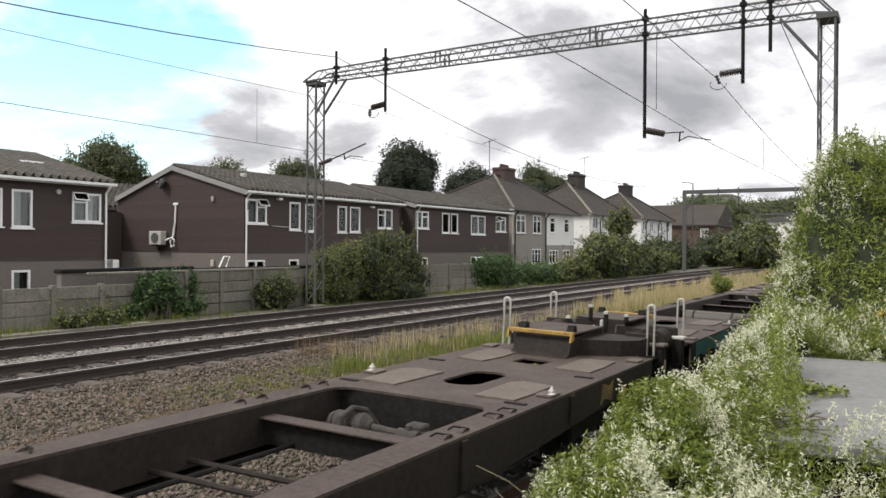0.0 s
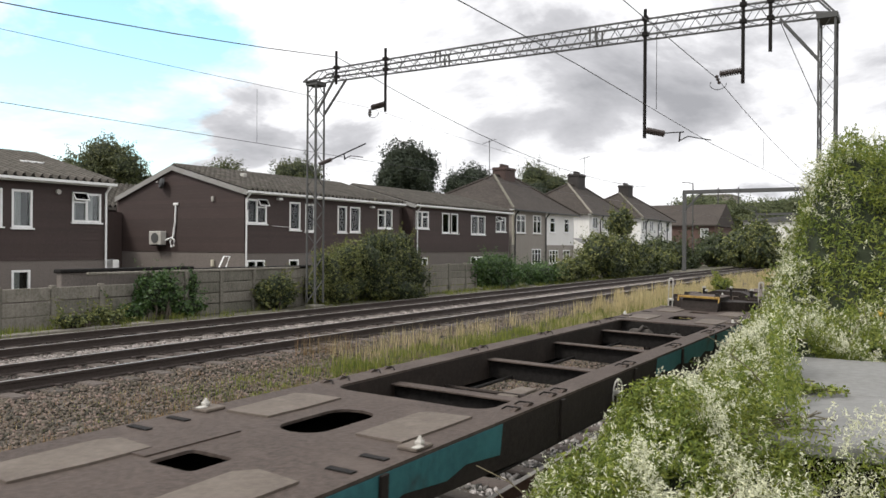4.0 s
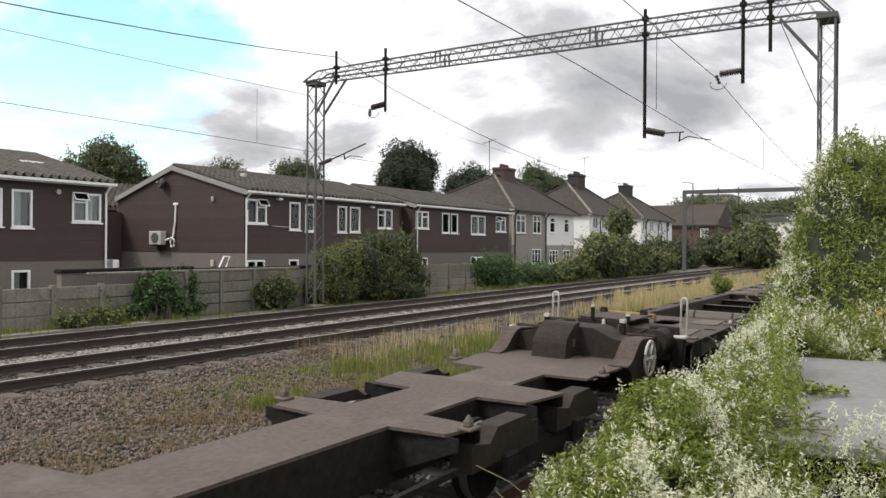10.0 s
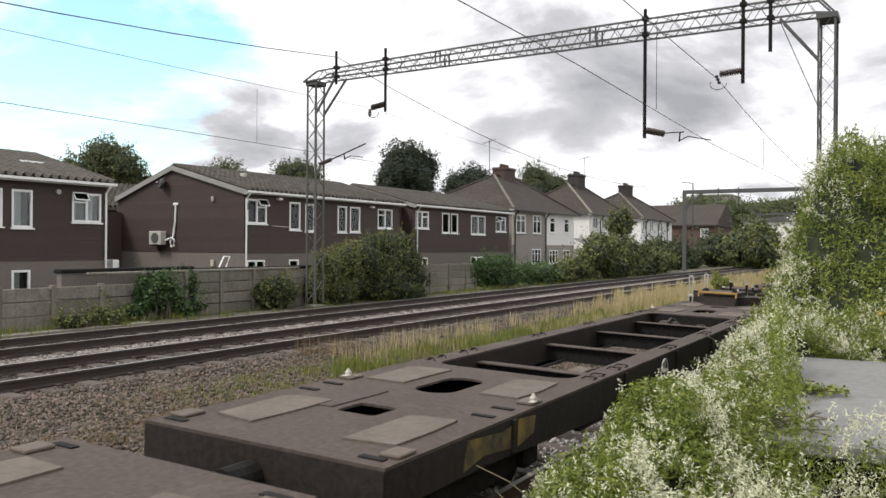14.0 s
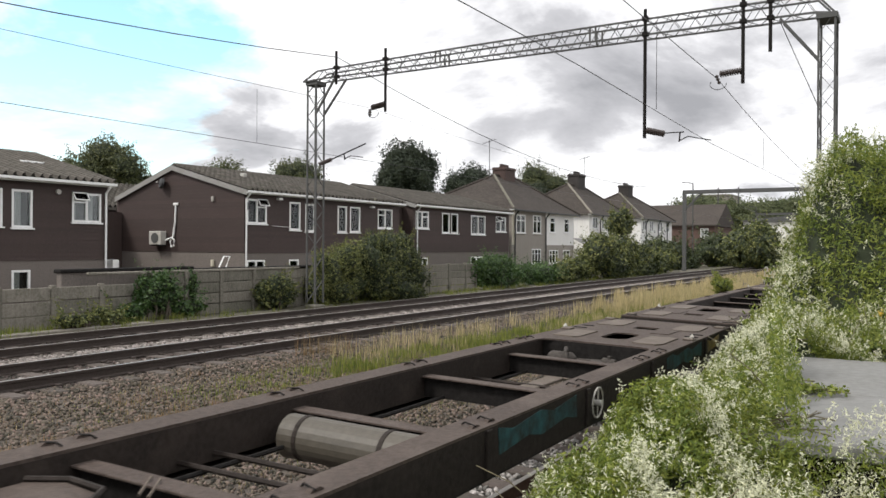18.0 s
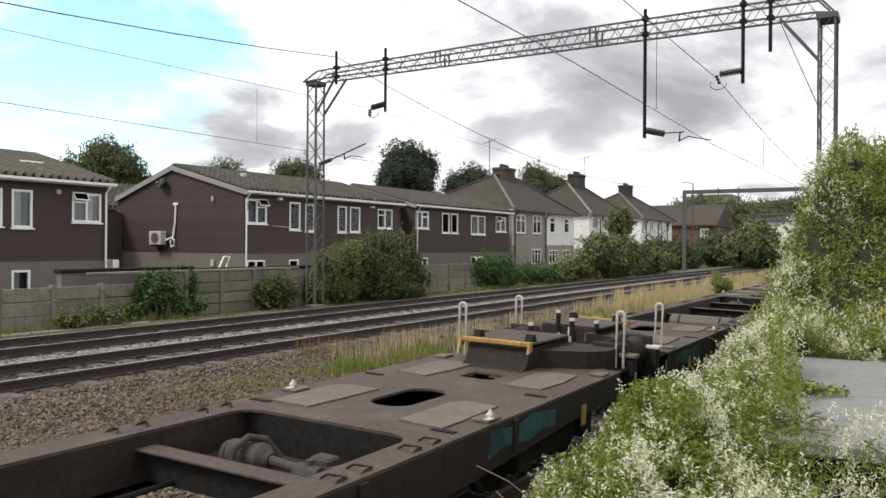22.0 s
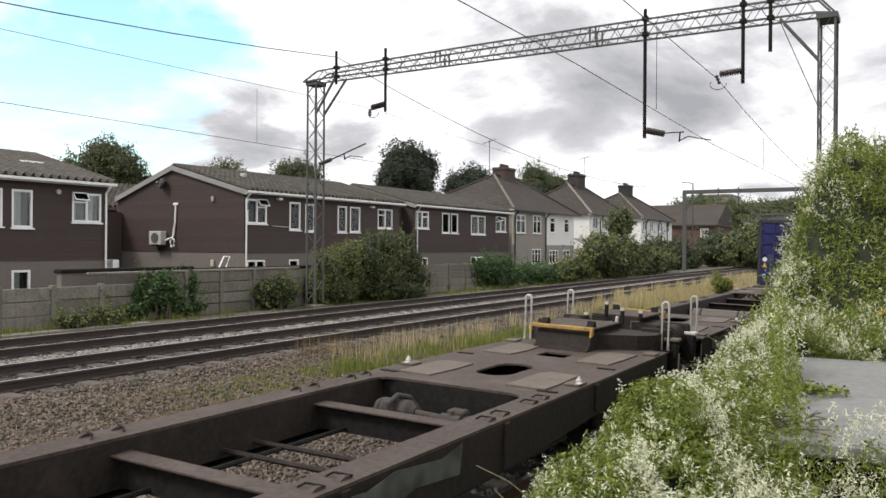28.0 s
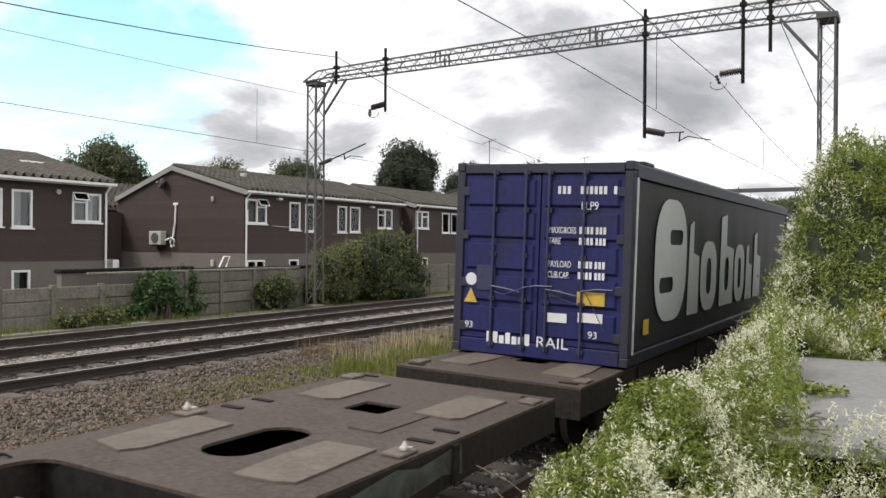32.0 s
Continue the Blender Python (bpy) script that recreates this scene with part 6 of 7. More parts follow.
def red_building():
    b = thing("brick_building", "red brick building with a brown tiled roof in the distance", "building")
    y = 118.0
    part("wall_face", boxes(((-34.0, y, 0), (-24.6, y + 12, 5.6)), bevel=0.02), M["red_brick"], b)
    part("roof", prism([(y - 0.4, 5.5), (y + 6, 8.6), (y + 12.4, 5.5), (y + 12.4, 5.3), (y - 0.4, 5.3)], -38.0, -24.2, "x"), M["rooftile_far"], b, "brown tiled roof")
    for x in (-25.9,):
        w = part("window", boxes(((x - 0.6, y - 0.05, 3.6), (x + 0.5, y + 0.05, 5.0))), M["upvc"], b)
        part("pane", boxes(((x - 0.5, y - 0.08, 3.7), (x - 0.1, y - 0.03, 4.9)), ((x, y - 0.08, 3.7), (x + 0.4, y - 0.03, 4.9))), M["glass"], w)
    d = thing("white_depot", "long white and blue building beyond the tracks", "building")
    part("wall_face", boxes(((-30.0, 170, 2.0), (-14.0, 185, 7.6))), M["render_white"], d)
    part("roof", prism([(-30.4, 7.6), (-22, 8.5), (-13.6, 7.6), (-13.6, 7.3), (-30.4, 7.3)], 169.5, 185), M["galv"], d)
    t = thing("tower_block", "pale distant flat-roofed building above the trees", "building")
    part("wall_face", boxes(((-48.3, 215, 0), (-41, 228, 15.3))), M["render_grey"], t)
    part("roof", boxes(((-48.5, 214.7, 15.3), (-40.8, 228.3, 15.7))), M["concrete"], t)
    for x in (-18.3, -21.2):
        p = thing("lamp_post", "thin grey street lamp post", "lamp post", "lamp posts")
        k = 92.0 if x > -20 else 150.0
        part("column", pipe(bmesh.new(), [(x - 3.2, k, 0), (x - 3.2, k, 9.3)], 0.07, 6), M["galv"], p)
        part("arm", pipe(bmesh.new(), [(x - 3.2, k, 9.3), (x - 3.8, k, 9.45), (x - 4.4, k, 9.45)], 0.05, 6), M["galv"], p)
    for ob, y, z, x in ((s1, 62.6, 9.0, -31.5), (s2, 84.0, 9.6, -31.0)):
        bm = bmesh.new()
        pipe(bm, [(x, y, z - 1.5), (x, y, z + 2.3)], 0.03, 5)
        pipe(bm, [(x - 0.6, y, z + 2.0), (x + 0.6, y, z + 2.3)], 0.02, 5)
        for k in range(5):
            pipe(bm, [(x - 0.5 + 0.25 * k, y - 0.3, z + 2.05 + 0.06 * k), (x - 0.5 + 0.25 * k, y + 0.3, z + 2.05 + 0.06 * k)], 0.012, 4)
        part("aerial", bm, M["galv"], ob, "thin television aerial")


red_building()

# ------------------------------------------------------------------ the container
def lettering(words, size, x, z, parent, mat, y, name="lettering", squeeze=1.0):
    """words in the built-in typeface on a face that looks along -y"""
    cu = bpy.data.curves.new("words", "FONT")
    cu.body, cu.size, cu.extrude = words, size, 0.002
    tmp = bpy.data.objects.new("words", cu)
    scene.collection.objects.link(tmp)
    bpy.context.view_layer.update()
    me = bpy.data.meshes.new_from_object(tmp.evaluated_get(bpy.context.evaluated_depsgraph_get()))
    bpy.data.objects.remove(tmp)
    me.materials.clear()
    m = Matrix.Translation((x, y, z)) @ Matrix.Rotation(radians(90), 4, "X") @ Matrix.Diagonal((squeeze, 1, 1, 1))
    return linked(name, me, M[mat], parent, at=m)


def build_container():
    """45 foot curtain-sided container; its doors face -y"""
    W, Hh, Ln = 2.5, 2.591, 13.716
    c = thing("shipping_container", "dark blue curtain-sided freight container with white markings on a flat wagon", "container")
    w = W / 2
    part("floor_frame", boxes(((-w, 0.02, 0.0), (w, Ln, 0.16)), bevel=0.01), M["cont_frame"], c)
    part("roof", boxes(((-w, 0.02, Hh - 0.1), (w, Ln, Hh - 0.02)), bevel=0.02), M["cont_frame"], c)
    for x in (-w, w - 0.12):
        for y in (0.0, Ln - 0.14):
            part("corner_post", boxes(((x, y, 0.12), (x + 0.12, y + 0.14, Hh - 0.12)), bevel=0.01), M["cont_frame"], c)
            for z in (0.0, Hh - 0.118):
                part("corner_casting", boxes(((x - (0.004 if x < 0 else -0.004), y - 0.01, z), (x + 0.12 + (0.004 if x > 0 else -0.004), y + 0.168, z + 0.118)), bevel=0.012), M["cont_frame"], c)
    for s in (-1, 1):
        x = s * (w - 0.03)
        part("roof_rail", prism([(s * (w - 0.14), Hh - 0.02), (s * (w - 0.1), Hh + 0.02), (s * w, Hh - 0.06), (s * (w + 0.012), Hh - 0.2), (s * (w - 0.1), Hh - 0.2)], 0.14, Ln - 0.14), M["cont_frame"], c)
        # curtain, slightly bellied between its straps
        bm = bmesh.new()
        ny, nz = 60, 8
        g = [[bm.verts.new((x + s * 0.02 * math.sin(3.1416 * j / nz) * (0.6 + 0.4 * math.cos(i * 1.05)), 0.16 + (Ln - 0.32) * i / ny, 0.18 + (Hh - 0.4) * j / nz)) for j in range(nz + 1)] for i in range(ny + 1)]
        for i in range(ny):
            for j in range(nz):
                bm.faces.new((g[i][j], g[i + 1][j], g[i + 1][j + 1], g[i][j + 1]))
        part("curtain_side", bm, M["cont_dark"], c, "dark grey side curtain", smooth=True)
        part("curtain_edge", boxes(((x - 0.01, 0.15, 0.15), (x + 0.028 * s + 0.012, 0.2, Hh - 0.2))), M["letter"], c, "pale lacing strip")
        # broad silver letterforms as plain shapes, drawn along the side
        lx = x + s * 0.031
        for y0, y1, z1, stem in ((1.06, 2.8, 2.2, 0), (2.95, 3.65, 1.93, 1), (3.8, 5.0, 1.62, 0), (5.3, 6.5, 2.12, 1), (6.65, 7.65, 1.58, 0), (7.85, 8.55, 1.58, 1), (8.75, 9.6, 1.85, 1)):
            zb = 0.46
            if stem:
                # an upright stroke with a broader foot
                pts = [(y0, zb), (y1, zb), (y1, zb + (z1 - zb) * 0.62), (y0 + (y1 - y0) * 0.45, zb + (z1 - zb) * 0.66), (y0 + (y1 - y0) * 0.42, z1), (y0 + 0.05, z1 - 0.06)]
            else:
                pts = [(u, v) for u, v in rounded((y0 + y1) / 2, (zb + z1) / 2, y1 - y0, z1 - zb, min(y1 - y0, z1 - zb) * 0.38, 5)]
            hole = [] if stem and y1 - y0 < 1 else [rounded((y0 + y1) / 2, zb + (min(z1, 1.6) - zb) * 0.5, (y1 - y0) * 0.32, (min(z1, 1.6) - zb) * 0.55, (y1 - y0) * 0.15, 3)]
            if z1 > 2.15:
                # two slots in the tall first shape
                hole = [rounded(y0 + 1.12, 1.66, 0.75, 0.22, 0.1, 3), rounded(y0 + 0.62, 0.98, 0.75, 0.22, 0.1, 3)]
            bm = slab(pts, hole, lx - 0.003, lx + 0.003)
            for q in bm.verts:
                q.co = (q.co.z, q.co.x, q.co.y)
            bmesh.ops.recalc_face_normals(bm, faces=list(bm.faces))
            part("silver_shape", bm, M["silver"], c, "broad silver painted shape")
        part("side_label", boxes(((lx - 0.003, 0.62, 0.36), (lx + 0.003, 0.86, 0.56))), M["amber"], c, "small amber label")
        part("roof_latch", boxes(((s * (w - 0.22), 0.5, Hh - 0.02), (s * (w - 0.02), 0.95, Hh + 0.035)), bevel=0.01), M["cont_frame"], c)
    # doors with pressed panels
    for s in (-1, 1):
        xa, xb = sorted((s * 0.008, s * (w - 0.12)))
        d = part("door", boxes(((xa, 0.03, 0.2), (xb, 0.07, Hh - 0.16)), bevel=0.006), M["cont_blue"], c, "blue steel door leaf")
        n = 5
        hh = (Hh - 0.44) / n
        for k in range(n):
            z0 = 0.24 + k * hh
            bm = bmesh.new()
            x0, x1 = xa + 0.05, xb - 0.05
            # raised panel with a chamfer, the groove between shows as shadow
            lo, hi = [], []
            for (px, pz, py) in ((x0, z0 + 0.035, 0.03), (x1, z0 + 0.035, 0.03), (x1, z0 + hh - 0.035, 0.03), (x0, z0 + hh - 0.035, 0.03)):
                lo.append(bm.verts.new((px, py, pz)))
            for (px, pz, py) in ((x0 + 0.03, z0 + 0.07, 0.0), (x1 - 0.03, z0 + 0.07, 0.0), (x1 - 0.03, z0 + hh - 0.05, 0.0), (x0 + 0.03, z0 + hh - 0.05, 0.0)):
                hi.append(bm.verts.new((px, py, pz)))
            for i in range(4):
                bm.faces.new((lo[i], lo[(i + 1) % 4], hi[(i + 1) % 4], hi[i]))
            bm.faces.new(hi)
            bmesh.ops.recalc_face_normals(bm, faces=list(bm.faces))
            part("door_panel", bm, M["cont_blue"], d)
        for i, fx in enumerate((0.42, 0.83) if s < 0 else (0.12, 0.55)):
            xx = fx * (w - 0.12) * s if s > 0 else -(w - 0.12) + fx * (w - 0.12)
            lb = part("locking_bar", tube(bmesh.new(), (xx, -0.028, 0.1), (xx, -0.028, Hh - 0.1), 0.017, 8), M["locking"], d, "worn locking bar")
            for z in (0.14, 0.75, 1.35, 1.95, Hh - 0.14):
                part("bar_guide", boxes(((xx - 0.045, -0.03, z - 0.03), (xx + 0.045, 0.02, z + 0.03)), bevel=0.006), M["cont_frame"], lb)
            part("handle", pipe(bmesh.new(), [(xx, -0.045, 0.92), (xx + 0.2, -0.05, 0.9 + 0.06 * i), (xx + 0.42, -0.05, 0.86 + 0.1 * i)], 0.014, 6), M["locking"], lb)
        for z in (0.35, 0.95, 1.6, 2.2):
            part("hinge", boxes(((s * (w - 0.15) - 0.05, -0.005, z - 0.06), (s * (w - 0.15) + 0.05, 0.03, z + 0.06)), bevel=0.008), M["cont_frame"], d)
    part("header", boxes(((-w + 0.12, 0.0, Hh - 0.15), (w - 0.12, 0.12, Hh - 0.02)), bevel=0.01), M["cont_frame"], c)
    part("sill", boxes(((-w + 0.12, 0.0, 0.0), (w - 0.12, 0.12, 0.19)), bevel=0.01), M["cont_blue"], c)
    # writing on the doors
    yf = -0.008
    for x0, x1, z0, z1 in ((0.25, 0.45, 2.17, 2.27), (0.56, 0.93, 2.17, 2.27), (1.0, 1.06, 2.17, 2.27)):
        n = max(1, round((x1 - x0) / 0.065))
        bm = bmesh.new()
        for k in range(n):
            a = x0 + (x1 - x0) * k / n
            box(bm, (a, yf - 0.002, z0), (a + 0.04, yf + 0.001, z1))
        part("serial_bars", bm, M["letter"], c, "white bars of a serial mark")
    lettering("LLP9", 0.15, 0.57, 1.97, c, "letter", yf, "type_code", 0.8)
    lettering("MAXGROSS", 0.12, 0.14, 1.66, c, "letter", yf, "weight_words", 0.6)
    lettering("TARE", 0.12, 0.14, 1.52, c, "letter", yf, "weight_words", 0.6)
    lettering("PAYLOAD", 0.12, 0.14, 1.22, c, "letter", yf, "weight_words", 0.6)
    lettering("CUB.CAP.", 0.12, 0.14, 1.08, c, "letter", yf, "weight_words", 0.6)
    for z in (1.66, 1.52, 1.22, 1.08):
        bm = bmesh.new()
        for a in (0.56, 0.61, 0.66, 0.71, 0.78, 0.83, 0.88):
            box(bm, (a, yf - 0.002, z), (a + 0.034, yf + 0.001, z + 0.09))
        part("figure_bars", bm, M["letter"], c, "white bars of small figures")
    lettering("93", 0.13, -1.06, 0.33, c, "letter", yf, "tare_figures")
    lettering("93", 0.13, 0.72, 0.33, c, "letter", yf, "tare_figures")
    lettering("RAIL", 0.2, 0.0, 0.155, c, "letter", -0.004, "rail_word", 1.15)
    bm = bmesh.new()
    for k in range(7):
        box(bm, (-0.72 + 0.094 * k, -0.005, 0.155), (-0.72 + 0.094 * k + 0.07, -0.001, 0.155 + (0.15 if k in (0, 1, 3, 6) else 0.105)))
    part("name_bars", bm, M["letter"], c, "white bars of a painted name")
    for x0, x1, z0, z1, m in ((0.56, 0.93, 0.75, 0.92, "amber"), (0.16, 0.43, 0.5, 0.62, "letter"), (0.58, 0.91, 0.53, 0.65, "letter"), (0.14, 0.36, 0.83, 0.93, "locking"), (-0.9, -0.62, 0.86, 1.2, "locking")):
        part("label_plate", boxes(((x0, yf - 0.006, z0), (x1, yf, z1))), M[m], c)
    part("warning_sign", prism([(-1.08, 0.68), (-0.88, 0.68), (-0.98, 0.88)], yf - 0.004, yf), M["amber"], c, "yellow warning triangle")
    part("round_label", tube(bmesh.new(), (-0.98, yf - 0.004, 1.0), (-0.98, yf, 1.0), 0.085, 20), M["letter"], c, "round white label")
    for pts in ([(0.1, -0.06, 1.2), (0.25, -0.07, 0.85), (0.6, -0.07, 0.75)], [(-0.1, -0.06, 0.95), (-0.45, -0.07, 0.82), (-0.6, -0.07, 0.85)], [(0.55, -0.06, 1.1), (0.7, -0.07, 0.9), (0.95, -0.07, 0.45)]):
        part("loose_cord", pipe(bmesh.new(), pts, 0.006, 5), M["locking"], c)
    return c


box_ = build_container()
set_in_train(box_, LAST + 1.48, False, DECK_Z + 0.03)

# ------------------------------------------------------------------ ballast stones
def stones(name, label, n, xr, yr, size, keep=None, mat="stone"):
    x, y = rng.uniform(*xr, n), yr[0] + (yr[1] - yr[0]) * rng.uniform(0, 1, n) ** 1.5
    z = np.array([ground_height(a, b) for a, b in zip(x, y)])
    ok = np.ones(n, bool) if keep is None else keep(x, y)
    x, y, z = x[ok], y[ok], z[ok]
    s = size * rng.uniform(0.6, 1.35, len(x))
    v = np.array(BLOB_V) * [1.25, 0.95, 0.75]
    v = v + rng.uniform(-0.12, 0.12, v.shape)
    ob = scatter(name, v, BLOB_F, np.stack([x, y, z + s * 0.18], -1), turns(len(x), 1.2), s, mat)
    tagged(ob, label, "ballast", kind="stuff")


def off_rails(x, y):
    ok = np.ones(len(x), bool)
    for c in (NEAR_X, FAR_X, SIDING_X):
        for s in (-0.7525, 0.7525):
            ok &= abs(x - c - s) > 0.09
    return ok


stones("ballast_stones", "loose grey-brown ballast stones between and beside the tracks", 60000, (-11.4, -5.6), (4.0, 34.0), 0.062, off_rails)
stones("track_ballast", "pale loose ballast between the two main tracks", 22000, (-14.4, -12.9), (5.0, 60.0), 0.062, off_rails, "stone_pale")
stones("track_ballast", "oil-dark ballast between the rails of the far track", 20000, (-16.9, -14.3), (5.0, 60.0), 0.062, off_rails, "stone_oily")
stones("track_ballast", "oil-dark ballast between the rails of the near track", 22000, (-13.0, -10.9), (5.0, 60.0), 0.062, off_rails, "stone_oily")
stones("track_ballast", "scattered pale stones between the rails of the near track", 3500, (-12.4, -11.5), (5.0, 60.0), 0.06, off_rails, "stone_pale")
stones("siding_ballast", "grey ballast stones under the wagons", 16000, (-5.7, -2.6), (1.5, 22.0), 0.072, off_rails, "stone_dark")


# ------------------------------------------------------------------ grass and weeds
def blades(name, label, places, height, width, mat, lean=0.35, category="grass"):
    m = len(places)
    v = np.array(BLADE_V)
    a = rng.uniform(0, 6.2832, m)
    h = height * rng.uniform(0.45, 1.25, m)
    w = width * rng.uniform(0.7, 1.3, m)
    l = lean * rng.uniform(0.2, 1.6, m)
    ca, sa = np.cos(a), np.sin(a)
    P = np.zeros((m, 5, 3))
    for k in range(5):
        px, py, pz = v[k, 0] * w, v[k, 1] * l * h, v[k, 2] * h * np.where(k == 4, 1 - 0.2 * l, 1.0)
        P[:, k, 0] = ca * px - sa * py + places[:, 0]
        P[:, k, 1] = sa * px + ca * py + places[:, 1]
        P[:, k, 2] = pz + places[:, 2]
    tri = np.array([(0, 1, 2), (0, 2, 3), (3, 2, 4)])
    f = (tri[None] + (np.arange(m) * 5)[:, None, None]).reshape(-1, 3)
    me = bpy.data.meshes.new(name)
    me.vertices.add(m * 5); me.vertices.foreach_set("co", P.reshape(-1))
    me.loops.add(f.size); me.loops.foreach_set("vertex_index", f.reshape(-1).astype(np.int32))
    me.polygons.add(len(f)); me.polygons.foreach_set("loop_start", (np.arange(len(f)) * 3).astype(np.int32))
    me.update(calc_edges=True)
    ob = linked(name, me, M[mat])
    tagged(ob, label, category, kind="stuff")
    return ob


def strip(n, x0, x1, y0, y1, clump, power=1.0):
    """grass places in a strip, gathered in tufts"""
    k = max(1, n // clump)
    cx, cy = rng.uniform(x0, x1, k), y0 + (y1 - y0) * rng.uniform(0, 1, k) ** power
    i = rng.integers(0, k, n)
    x, y = cx[i] + rng.normal(0, 0.09, n), cy[i] + rng.normal(0, 0.14, n)
    z = np.array([ground_height(a, b) for a, b in zip(x, y)]) - 0.02
    return np.stack([x, y, z], -1)


blades("green_grass", "fresh green grass along the ballast edge", strip(34000, -9.5, -7.0, 11.5, 40.0, 34, 0.95), 0.24, 0.013, "grass_green")
blades("green_grass", "bright green grass tuft beside the track", strip(800, -8.75, -8.2, 9.2, 10.3, 90), 0.24, 0.012, "grass_green")
blades("dry_grass", "tall golden dry grass between the tracks", strip(17000, -10.3, -7.4, 20.0, 50.0, 24, 0.62), 0.44, 0.011, "grass_gold", 0.45)
blades("dry_grass", "tall golden dry grass strip in the distance", strip(26000, -10.7, -6.4, 26.0, 100.0, 30, 0.72), 0.56, 0.022, "grass_gold", 0.4)
blades("dry_weeds", "sparse pale dry weeds on the ballast shoulder", strip(1500, -10.4, -8.2, 7.5, 17.0, 9), 0.16, 0.008, "weed", 0.7)
blades("dry_weeds", "pale dry weeds and seed heads among the ballast", strip(900, -10.2, -8.9, 13.0, 20.0, 14), 0.42, 0.008, "grass_gold", 0.5)
blades("dry_weeds", "tuft of thin brown grass stalks beside the rail", strip(160, -10.6, -10.2, 12.2, 14.2, 30), 0.5, 0.008, "weed", 0.5)
blades("dry_weeds", "reddish brown dead weeds along the siding", strip(3800, -8.95, -7.5, 5.0, 13.0, 16), 0.17, 0.009, "weed", 0.8)
blades("dry_weeds", "short brown dead weeds matted over the ballast", strip(7000, -10.3, -6.3, 5.5, 19.0, 7), 0.085, 0.009, "weed", 1.2)
blades("dry_weeds", "short straw-coloured weeds over the ballast", strip(3500, -10.3, -6.3, 5.5, 20.0, 6), 0.1, 0.008, "grass_gold", 1.2)
blades("green_weeds", "low green weeds over the ballast", strip(3500, -9.9, -6.5, 6.5, 16.0, 9), 0.07, 0.01, "grass_green", 1.0)
blades("green_weeds", "thin green weeds scattered on ballast", strip(3000, -9.9, -8.6, 8.5, 17.0, 14), 0.13, 0.011, "grass_green", 0.8)
blades("verge_grass", "rough grass at the foot of the fence", strip(5000, -18.4, -17.5, 8.0, 60.0, 20), 0.22, 0.014, "grass_green", 0.6)
blades("yard_grass", "long green grass behind the fence", strip(6000, -25, -20, 16.0, 50.0, 24), 0.5, 0.02, "grass_green", 0.5)


# ------------------------------------------------------------------ flowering vine
def vine_height(x, y):
    """top of the climbing mass beside the siding"""
    sm = lambda a, b, v: np.clip((v - a) / (b - a), 0, 1) ** 2 * (3 - 2 * np.clip((v - a) / (b - a), 0, 1))
    lump = 0.16 * np.sin(x * 3.1 + 1.3 * y) + 0.13 * np.sin(2.3 * y - 1.7 * x + 1.0) + 0.08 * np.sin(5.3 * x + 4.1 * y)
    lump = lump + 0.13 * np.sin(8.3 * x + 2.1 * y + 0.7) * np.sin(6.1 * y - 3.3 * x) + 0.07 * np.sin(13 * x - 5 * y) * np.sin(11 * y + 4 * x)
    edge = -2.62 - 0.1 * np.sin(y * 1.7) + np.clip(6.5 - y, 0, 4) * 0.1 + 0.2 * np.exp(-((y - 7.5) / 2.0) ** 2)
    near = (0.55 + 0.075 * np.clip(y - 3, 0, 9)) * sm(-0.05, 1.25, x - edge) + 0.42 * sm(0, 0.6, x - edge)
    rim = -0.62 - (y - 5.25) * 0.165 + 0.06 * np.sin(6 * y)
    slabzone = sm(-0.1, 0.1, x - rim) * sm(5.0, 5.4, y) * (1 - sm(8.9, 9.4, y))
    near = near + 0.24 * sm(-2.0, -1.2, x) * (1 - sm(0.0, 0.12, x - rim)) * sm(4.5, 5.1, y) * (1 - sm(7.2, 8.2, y))
    front = sm(-1.5, -0.6, x) * (1 - sm(4.9, 5.5, y))
    near = near * (1 - 0.17 * front - 0.16 * front * np.clip(x + 0.6, 0, 0.9))
    t = np.clip(3.5 - 0.1 * np.clip(x + 0.9, 0, 2) - np.clip(-0.68 - x, 0, 9) ** 2 * 1.4, 0, 9) * sm(0.0, 0.42, x + 2.36 + 0.1 * np.sin(3 * y) + 0.12 * np.sin(1.3 * y + 1.0))
    tall = t * sm(10.2, 12.6, y - 0.25 * (x + 1)) * (1 - sm(20, 23, y))
    h = np.maximum(near + 0.0, tall) + lump * np.where(tall > near, 1.7, 0.62 - 0.4 * front)
    h = np.where(slabzone > 0.35, -1.0, h)
    return np.where((x < edge) | (y < 2.4), -1.0, h)


def vine_points(n, depth, yr, out=0.0):
    """points in the outer shell of the mass, with the way out of it"""
    got, dirs = [], []
    total = 0
    while total < n:
        m = 250000
        x, y = rng.uniform(-3.0, 2.6, m), rng.uniform(*yr, m)
        e = 0.05
        h = vine_height(x, y)
        gx, gy = (vine_height(x + e, y) - h) / e, (vine_height(x, y + e) - h) / e
        gx, gy = np.clip(gx, -6, 6), np.clip(gy, -6, 6)
        k = np.sqrt(1 + gx * gx + gy * gy)
        # as many points on steep faces as on flat ones of the same area
        z = h - rng.uniform(-out, depth, m) * k
        # only the side towards the line and the eye is needed
        ok = (rng.uniform(0, 8.6, m) < k) & (z > -0.25) & (h > -0.5) & ((x < 0.25 * y - 0.0) | (y < 6)) & (x < 0.06 * y + 0.6)
        got.append(np.stack([x, y, z], -1)[ok]); dirs.append(np.stack([-gx / k, -gy / k, 1 / k], -1)[ok])
        total += ok.sum()
    return np.concatenate(got)[:n], np.concatenate(dirs)[:n]


